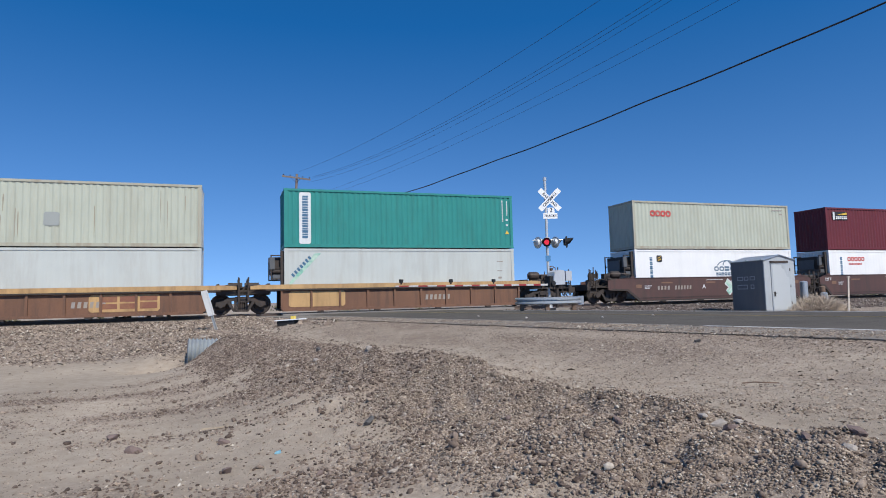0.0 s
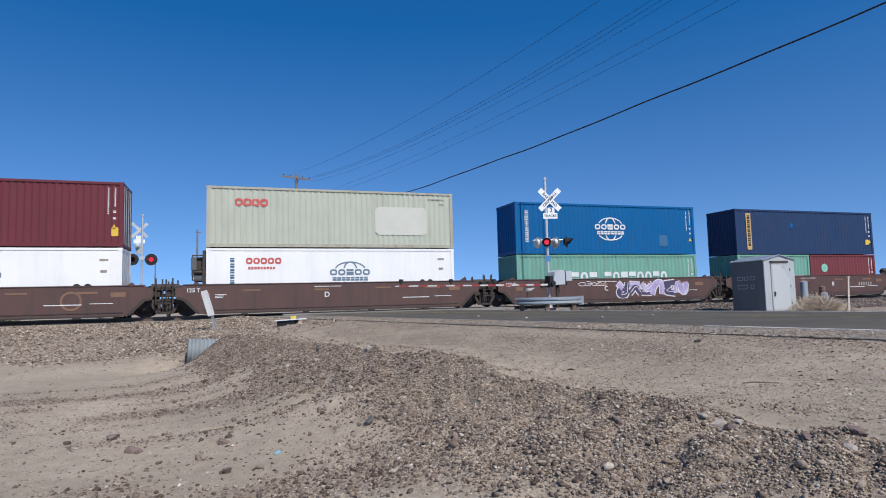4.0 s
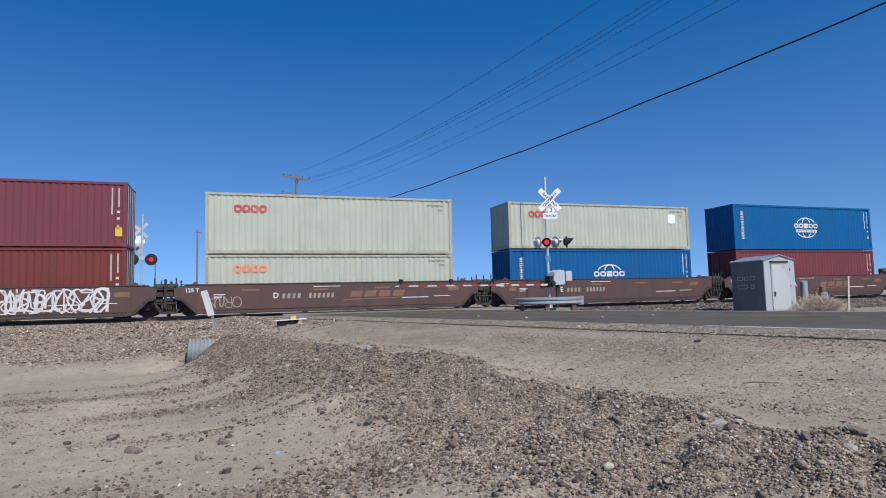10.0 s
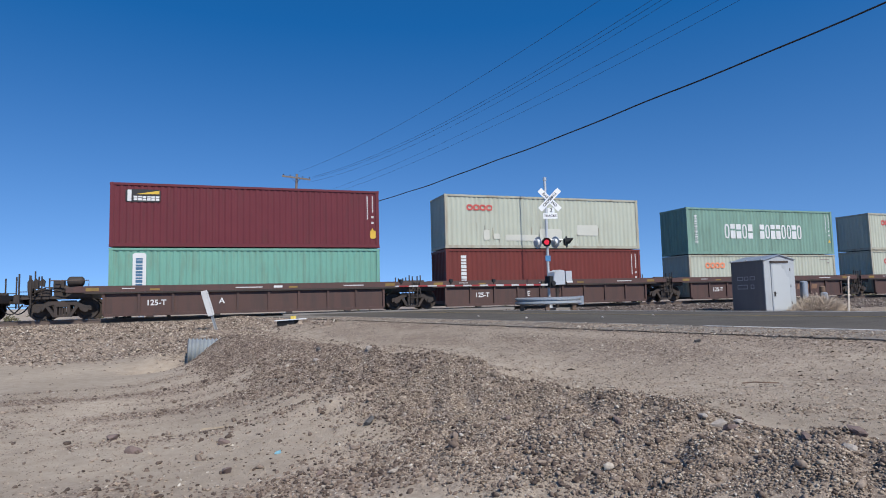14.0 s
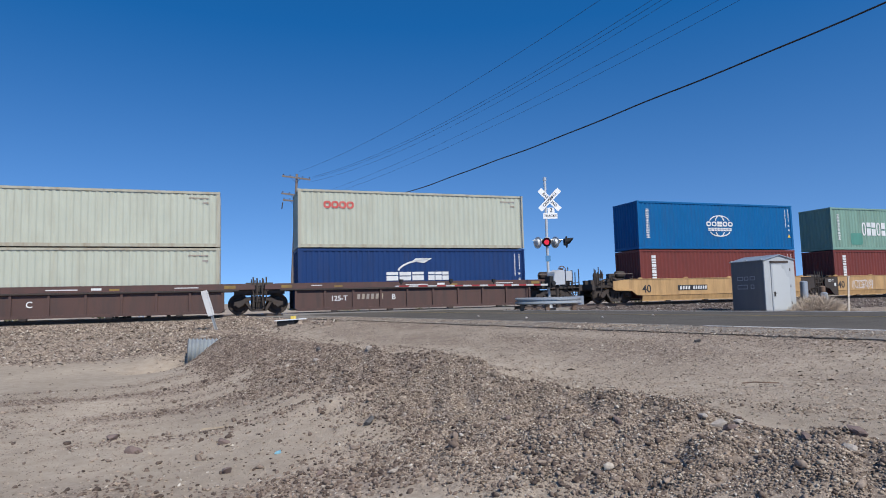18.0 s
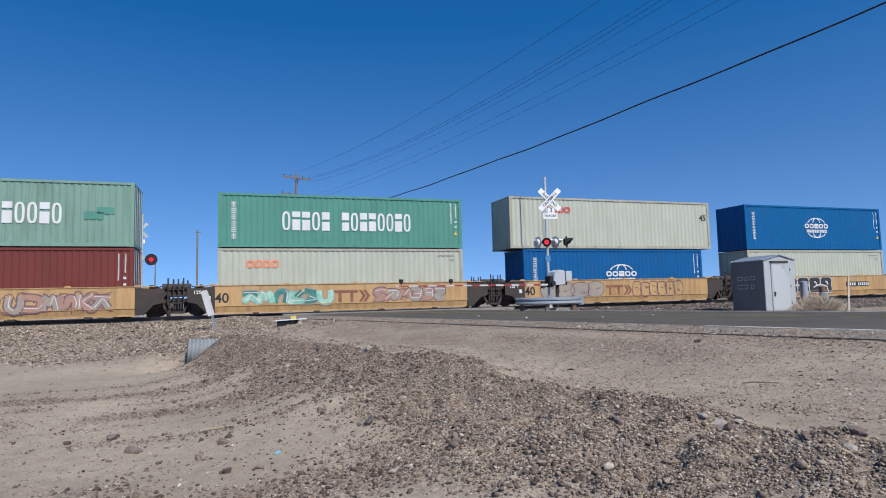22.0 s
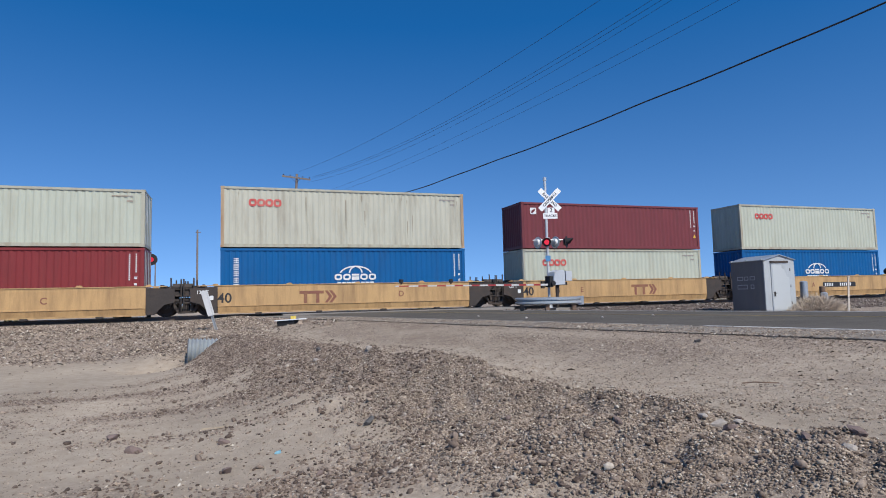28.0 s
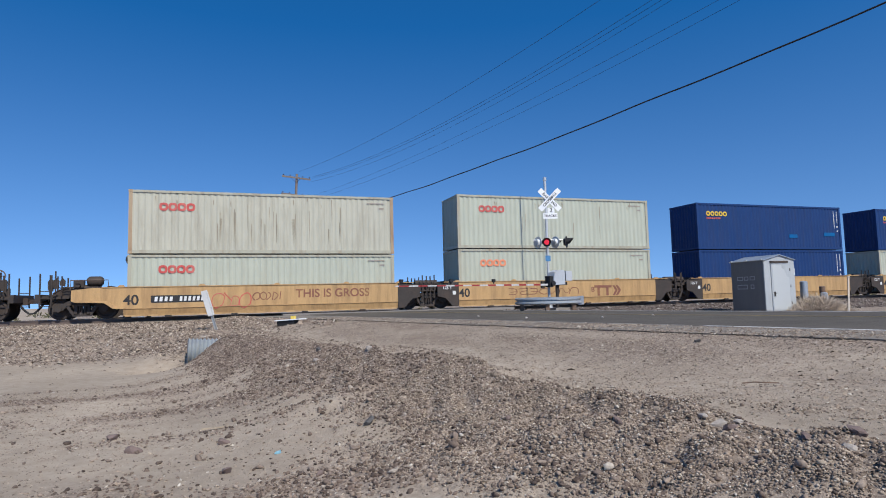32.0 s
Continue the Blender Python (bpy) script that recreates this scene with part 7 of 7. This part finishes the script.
for a, b, sag, r in (((-15.48, 65.0, 14.7), (27.23, -2.64, 19.56), 2.73, 0.009), ((-14.01, 65.0, 14.1), (28.7, -2.64, 20.02), 3.4, 0.009), ((-14.13, 65.0, 13.91), (28.58, -2.64, 19.42), 3.33, 0.009),
                     ((-14.44, 65.0, 13.49), (28.27, -2.64, 19.23), 3.52, 0.007), ((-14.09, 65.0, 11.99), (28.63, -2.64, 16.16), 2.01, 0.007), ((-14.83, 65.0, 11.38), (27.89, -2.64, 15.4), 2.17, 0.007)):
    wire("power_wire", a, b, sag, r, "thin dark power wire sagging from the pole")
wire("cable", (-15.95, 65.0, 9.05), (27.26, -2.64, 11.63), 1.72, 0.031, "thick black communication cable sagging from the pole")


def far_pole(x, y, h, label):
    z = ground_z(x, y)
    t = thing("utility_pole", label, "utility pole", m=Matrix.Translation((x, y, z)))
    part("pole", Shape().tube((0, 0, -0.3), (0, 0, h), 0.16, 0.11, sides=10), M["pole"], t)
    part("crossarm", Shape().box(-0.22, 0.42, -0.05, 0.05, h - 0.4, h - 0.3), M["pole"], t)


far_pole(-32.6, 80.0, 10.6, "distant timber pole with a short arm")
far_pole(-62.0, 130.0, 11.5, "distant timber pole beyond the crossing")


# ---------------------------------------------------------------- stones and brush
def stone_shapes(count, level, seed):
    """A few rough pebbles as unit meshes."""
    rng = np.random.RandomState(seed)
    out = []
    for _ in range(count):
        bm = bmesh.new()
        bmesh.ops.create_icosphere(bm, subdivisions=level, radius=1.0)
        v = np.array([p.co[:] for p in bm.verts])
        f = np.array([[p.index for p in g.verts] for g in bm.faces])
        bm.free()
        for _ in range(16):
            d = rng.normal(size=3)
            d /= np.linalg.norm(d)
            k = rng.uniform(0.38, 0.68)
            over = np.maximum(v @ d - k, 0)
            v -= over[:, None] * d
        v *= rng.uniform(0.93, 1.07, (len(v), 1)) * 1.3
        v *= rng.uniform((0.75, 0.6, 0.45), (1.0, 0.95, 0.75))
        out.append((v, f))
    return out


def scatter(name, xy, size, shapes, sink, label, seed, category="gravel", mat="stone", level=None):
    rng = np.random.RandomState(seed)
    n = len(xy)
    z = land(xy[:, 0], xy[:, 1]) if level is None else np.full(n, level)
    pick = rng.randint(0, len(shapes), n)
    yaw, tip = rng.uniform(0, 2 * np.pi, n), rng.normal(0, 0.35, n)
    c, s, ct, st = np.cos(yaw), np.sin(yaw), np.cos(tip), np.sin(tip)
    verts, faces, o = [], [], 0
    for k, (v, f) in enumerate(shapes):
        i = np.nonzero(pick == k)[0]
        if not len(i):
            continue
        p = v[None] * size[i, None, None]
        y2 = p[..., 1] * ct[i, None] - p[..., 2] * st[i, None]
        z2 = p[..., 1] * st[i, None] + p[..., 2] * ct[i, None]
        x3 = p[..., 0] * c[i, None] - y2 * s[i, None] + xy[i, 0, None]
        y3 = p[..., 0] * s[i, None] + y2 * c[i, None] + xy[i, 1, None]
        verts.append(np.stack([x3, y3, z2 + (z[i] + size[i] * sink)[:, None]], -1).reshape(-1, 3))
        faces.append((f[None] + (o + np.arange(len(i)) * len(v))[:, None, None]).reshape(-1, 3))
        o += len(i) * len(v)
    v, f = np.concatenate(verts), np.concatenate(faces)
    me = bpy.data.meshes.new(name)
    me.vertices.add(len(v))
    me.vertices.foreach_set("co", v.ravel().astype(np.float32))
    me.loops.add(len(f) * 3)
    me.loops.foreach_set("vertex_index", f.ravel().astype(np.int32))
    me.polygons.add(len(f))
    me.polygons.foreach_set("loop_start", np.arange(0, len(f) * 3, 3, dtype=np.int32))
    me.update(calc_edges=True)
    me.materials.append(M[mat])
    return tagged(new(name, me), label, category, kind="stuff")


def strewn(n, lo, hi, rng, keep, power=1.0):
    """Random places in a box of road offsets, kept by the gravel's thickness."""
    l, q = rng.uniform(lo[0], hi[0], n), rng.uniform(lo[1], hi[1], n)
    x = ROAD_A[0] + l * ROAD_D[0] + q * ROAD_N[0]
    y = ROAD_A[1] + l * ROAD_D[1] + q * ROAD_N[1]
    ok = (rng.uniform(0, 1, n) < keep(x, y) ** power) & (y > 2.0) & (np.hypot(x, y) > 2.2) & (np.abs(x) < 2.5 + 0.95 * y)
    return np.stack([x[ok], y[ok]], -1)


def chips(count, seed):
    """Eight-faced chips for far gravel."""
    rng = np.random.RandomState(seed)
    base = np.array([(1, 0, 0), (-1, 0, 0), (0, 1, 0), (0, -1, 0), (0, 0, 1), (0, 0, -1)], float)
    f = np.array([(0, 2, 4), (2, 1, 4), (1, 3, 4), (3, 0, 4), (2, 0, 5), (1, 2, 5), (3, 1, 5), (0, 3, 5)])
    return [(base * rng.uniform((0.8, 0.6, 0.5), (1.2, 1.1, 0.8)) + rng.normal(0, 0.18, (6, 3)), f) for _ in range(count)]


def stones():
    rng = np.random.RandomState(11)
    far = [(v, f[:4]) for v, f in chips(14, 5)]     # half buried
    lo, mid = stone_shapes(10, 1, 1), stone_shapes(10, 2, 2)

    def berm(x, y):
        return gravel(x, y) * (1 - step(5.0, 5.8, road_q(x, y)))

    # rubble of the berm, fist-sized and smaller, lying close
    p = strewn(62000, (-8, 2.2), (5.2, 6.4), rng, berm, 1.2)
    scatter("bank_stones", p, 0.0155 * np.exp(rng.normal(0, 0.42, len(p))), lo, 0.2, "brown and grey stones on the road bank", 1, mat="cobble")
    p = strewn(150000, (5.2, 2.9), (12.5, 6.4), rng, berm, 1.2)
    scatter("bank_rubble", p, 0.0088 * np.exp(rng.normal(0, 0.40, len(p))), lo, 0.35, "crumbled tan rubble heaped along the berm", 12)
    p = strewn(11000, (4.2, 2.9), (12.5, 6.4), rng, lambda x, y: berm(x, y) * (0.5 + 0.5 * bumps(x, y, 0.5, 71)), 1.3)
    scatter("bank_chunks", p, 0.0185 * np.exp(rng.normal(0, 0.36, len(p))), lo, 0.3, "angular brown stones bedded in the berm", 14, mat="cobble")
    p = strewn(1300, (-2, 2.9), (12.5, 6.8), rng, lambda x, y: gravel(x, y), 1.0)
    scatter("bank_cobbles", p, 0.030 * np.exp(rng.normal(0, 0.25, len(p))), lo, 0.25, "larger mauve-brown stones low on the road bank", 2, mat="cobble")
    p = strewn(120000, (0, 2.2), (13, 6.8), rng, berm, 1.0)
    scatter("bank_grit", p, 0.0075 * np.exp(rng.normal(0, 0.4, len(p))), far, 0.1, "fine brown grit on the road bank", 3)
    # shoulder
    p = strewn(230000, (-6, -0.1), (13, 3.4), rng, lambda x, y: 0.25 + 0.5 * gravel(x, y), 1.0)
    scatter("shoulder_grit", p, 0.0064 * np.exp(rng.normal(0, 0.45, len(p))), far, 0.08, "scattered small stones on the sandy shoulder", 4)
    p = strewn(42000, (-9, -1.6), (12, 0.06), rng, lambda x, y: 0.4 + 0.35 * bumps(x, y, 0.7, 81), 1.0)
    scatter("strip_chips", p, 0.0105 * np.exp(rng.normal(0, 0.35, len(p))), far, 0.05, "grey chippings bedded in the road edge strip", 15, level=ROAD_Z + 0.006)
    # ditch floor
    p = strewn(75000, (-8, 4.8), (9.5, 14), rng, lambda x, y: 0.004 + 0.7 * gravel(x, y), 1.3)
    scatter("ditch_stones", p, 0.017 * np.exp(rng.normal(0, 0.42, len(p))), lo, 0.2, "dark stones in rows across the sandy ditch", 5, mat="cobble")
    p = strewn(6500, (3.8, 4.6), (9.5, 7.6), rng, lambda x, y: 0.035 + 0.90 * gravel(x, y), 1.1)
    scatter("ditch_cobbles", p, 0.021 * np.exp(rng.normal(0, 0.3, len(p))), mid, 0.22, "mauve-brown cobbles scattered on sand", 13, mat="cobble")
    p = strewn(90000, (-2, 5.2), (12, 12), rng, lambda x, y: 0.35 + 0.5 * gravel(x, y), 1.0)
    scatter("ditch_grit", p, 0.0075 * np.exp(rng.normal(0, 0.45, len(p))), far, 0.08, "small pebbles strewn over the sand", 8)
    # railway bank
    n = 110000
    s, w = rng.uniform(-34, -3, n), rng.uniform(-12.5, -0.4, n)
    x, y = s * CA - w * SA, TRACK_Y + s * SA + w * CA
    ok = rng.uniform(0, 1, n) < gravel(x, y) * (0.5 + 0.5 * step(-10, -3, w))
    ok &= (road_q(x, y) > 0.2)
    p = np.stack([x[ok], y[ok]], -1)
    scatter("ballast_stones", p, 0.033 * np.exp(rng.normal(0, 0.35, len(p))), far, 0.1, "grey-brown ballast stones on the railway bank", 6, "ballast")
    n = 62000
    s, w = rng.uniform(3, 45, n), rng.uniform(-7, -0.5, n)
    x, y = s * CA - w * SA, TRACK_Y + s * SA + w * CA
    ok = road_q(x, y) < -10.3
    p = np.stack([x[ok], y[ok]], -1)
    scatter("ballast_stones_east", p, 0.042 * np.exp(rng.normal(0, 0.35, len(p))), far, 0.1, "dark brown ballast stones along the rails", 7, "ballast", "ballast")


stones()


def rocks():
    """Single larger rocks on the bank and in the sand."""
    shapes = stone_shapes(6, 2, 9)
    pale = surface("pale_quartz_rock", (0.36, 0.32, 0.28), 0.85, vary=0.2, fine=40, coarse=8, bump=0.5)
    brown = surface("brown_rock", (0.17, 0.125, 0.11), 0.9, vary=0.25, fine=40, coarse=8, bump=0.5)
    slate = surface("dark_slate_rock", (0.085, 0.08, 0.076), 0.8, vary=0.25, fine=40, coarse=8, bump=0.4)
    rng = random.Random(4)
    for x, y, r, mat, lab in ((2.02, 4.60, 0.075, pale, "pale angular rock on the gravel bank"), (1.93, 4.66, 0.05, pale, "pale angular rock on the gravel bank"), (2.08, 4.42, 0.05, pale, "pale angular rock on the gravel bank"), (2.0, 4.36, 0.06, brown, "brown rock on the gravel bank"),
                              (-0.81, 6.44, 0.075, slate, "dark slate block on the gravel bank"), (2.42, 3.75, 0.055, pale, "pale angular rock on the gravel bank"), (2.32, 4.0, 0.05, brown, "brown rock on the gravel bank"), (2.58, 3.9, 0.075, brown, "brown rock on the gravel bank"),
                              (1.35, 4.9, 0.06, brown, "brown rock on the gravel bank"), (0.55, 5.6, 0.055, brown, "brown rock on the gravel bank"), (-2.4, 6.6, 0.085, brown, "flat brown rock in pale sand"), (-3.3, 6.5, 0.10, brown, "flat brown rock in pale sand"), (-2.0, 5.6, 0.07, brown, "brown rock in pale sand"),
                              (-3.9, 7.2, 0.09, brown, "brown rock in pale sand"), (-1.1, 5.3, 0.05, brown, "brown rock in pale sand"), (-1.2, 9.6, 0.09, pale, "pale rock on the gravel bank"), (-2.1, 9.9, 0.07, pale, "pale rock on the gravel bank"), (3.3, 8.0, 0.05, slate, "dark clod on the sandy shoulder"), (-2.35, 11.3, 0.12, slate, "dark rock on the crest of the bank")):
        v, f = shapes[rng.randrange(6)]
        me = bpy.data.meshes.new("rock")
        me.from_pydata((v * r).tolist(), [], f.tolist())
        me.materials.append(mat)
        ob = new("rock", me)
        ob.matrix_basis = pose(x, y, ground_z(x, y) + r * 0.25, rng.uniform(-20, 20), rng.uniform(-20, 20), rng.uniform(0, 360))
        tagged(ob, lab, "rock", "loose rocks")


rocks()


def dry_brush():
    rng = random.Random(8)
    s = Shape()
    for _ in range(5200):
        cx = 16.85 + rng.gauss(0, 0.7)
        cy = 27.5 + rng.gauss(0, 0.3)
        z0 = ground_z(cx, cy)
        k = max(0.2, 1 - abs(cx - 16.85) / 2.0)
        p = Vector((cx, cy, z0 - 0.05))
        d = Vector((rng.gauss(0, 0.5), rng.gauss(0, 0.5), rng.uniform(0.5, 1.2))).normalized()
        for _ in range(3):
            q = p + d * rng.uniform(0.16, 0.42) * k
            side = d.cross(Vector((rng.gauss(0, 1), rng.gauss(0, 1), 0.2))).normalized() * 0.007
            s.add([p - side, p + side, q + side * 0.5, q - side * 0.5], [(0, 1, 2, 3)])
            p = q
            d = (d + Vector((rng.gauss(0, 0.45), rng.gauss(0, 0.45), rng.gauss(0, 0.2)))).normalized()
    me = bpy.data.meshes.new("dry_bush")
    me.from_pydata(s.v, [], s.f)
    me.materials.append(M["straw"])
    tagged(new("dry_bush", me), "dry straw-coloured tumbleweed bush beside the shed", "bush")


dry_brush()


def scrub():
    """Low desert shrubs on the plain beyond the railway."""
    rng = random.Random(21)
    s = Shape()
    for _ in range(150):
        u, w = rng.uniform(-75, 70), 14 + 85 * rng.random() ** 1.3
        p = TRACK @ Vector((u, w, 0))
        r = rng.uniform(0.35, 0.85)
        z0 = ground_z(p.x, p.y)
        for _ in range(46):
            a, e = rng.uniform(0, 6.283), rng.uniform(0.05, 1.4)
            d = Vector((math.cos(a) * math.cos(e), math.sin(a) * math.cos(e), math.sin(e) * 0.8))
            c = Vector((p.x, p.y, z0)) + d * r * rng.uniform(0.45, 1.0)
            side = d.cross(Vector((rng.gauss(0, 1), rng.gauss(0, 1), rng.gauss(0, 1)))).normalized() * 0.10 * r
            s.add([c - side, c + side, c + side * 0.4 + d * 0.3 * r, c - side * 0.4 + d * 0.3 * r], [(0, 1, 2, 3)])
    me = bpy.data.meshes.new("desert_scrub")
    me.from_pydata(s.v, [], s.f)
    me.materials.append(M["scrub"])
    tagged(new("desert_scrub", me), "low grey-green shrubs on the plain beyond the railway", "shrubs", kind="stuff")


scrub()


def road_pebbles():
    shapes = stone_shapes(3, 2, 19)
    for i, (x, y) in enumerate(((1.04, 18.76), (2.19, 16.31), (5.49, 16.07), (3.98, 15.39))):
        v, f = shapes[i % 3]
        me = bpy.data.meshes.new("pebble")
        me.from_pydata((v * 0.045).tolist(), [], f.tolist())
        me.materials.append(M["stake"])
        ob = new("pebble", me)
        ob.matrix_basis = pose(x, y, ROAD_Z + 0.018, 0, 0, 70 * i)
        tagged(ob, "small white stone lying on the asphalt", "stone", "loose stones on the road")


road_pebbles()


def litter():
    x, y = 2.89, 5.67
    st = Shape().path([(-0.15, 0.03, 0.010), (-0.05, 0.0, 0.022), (0.07, -0.02, 0.016), (0.17, -0.015, 0.010)], 0.006)
    solid("stick", st, M["wood"], "thin dark stick lying on the sandy shoulder", "stick", m=Matrix.Translation((x, y, ground_z(x, y) + 0.03)))
    x, y = -2.6, 7.4
    st = Shape().box(-0.33, 0.33, -0.018, 0.018, -0.012, 0.006)
    solid("wood_lath", st, surface("weathered_lath", (0.37, 0.30, 0.22), 0.9, vary=0.3), "pale strip of wood half buried in sand", "wood", m=Matrix.Translation((x, y, ground_z(x, y))) @ pose(0, 0, 0, 0, 0, 24))
    x, y = -1.65, 6.0
    solid("glass_shard", Shape().prism([(-0.03, 0), (0.03, 0.005), (0.025, 0.03), (-0.02, 0.02)], -0.02, 0.02), surface("pale_blue_glass", (0.25, 0.5, 0.6), 0.15, vary=0.05, bump=0), "pale blue shard of glass on sand", "litter", m=Matrix.Translation((x, y, ground_z(x, y))))


litter()


# ---------------------------------------------------------------- the train goes by
def motions():
    # the wheels roll: one turn in 0.225 s, the same for every wheelset of a place
    rate = SPEED / 0.49
    for dx, sets in WHEELS.items():
        walk(sets[0], [(k / FPS, Matrix.Translation((dx, 0, 0.49)) @ Matrix.Rotation(-rate * k / FPS, 4, "Y")) for k in range(int(32 * FPS) + 1)])
        for w in sets[1:]:
            w.rotation_mode = "QUATERNION"
            w.animation_data_create()
            w.animation_data.action = sets[0].animation_data.action
            w.animation_data.action_slot = sets[0].animation_data.action_slot
    for t, s, z in MOVERS:
        walk(t, [(0.0, TRACK @ pose(s + 16.0 * SPEED, MID, z)), (32.0, TRACK @ pose(s - 16.0 * SPEED, MID, z))])


motions()
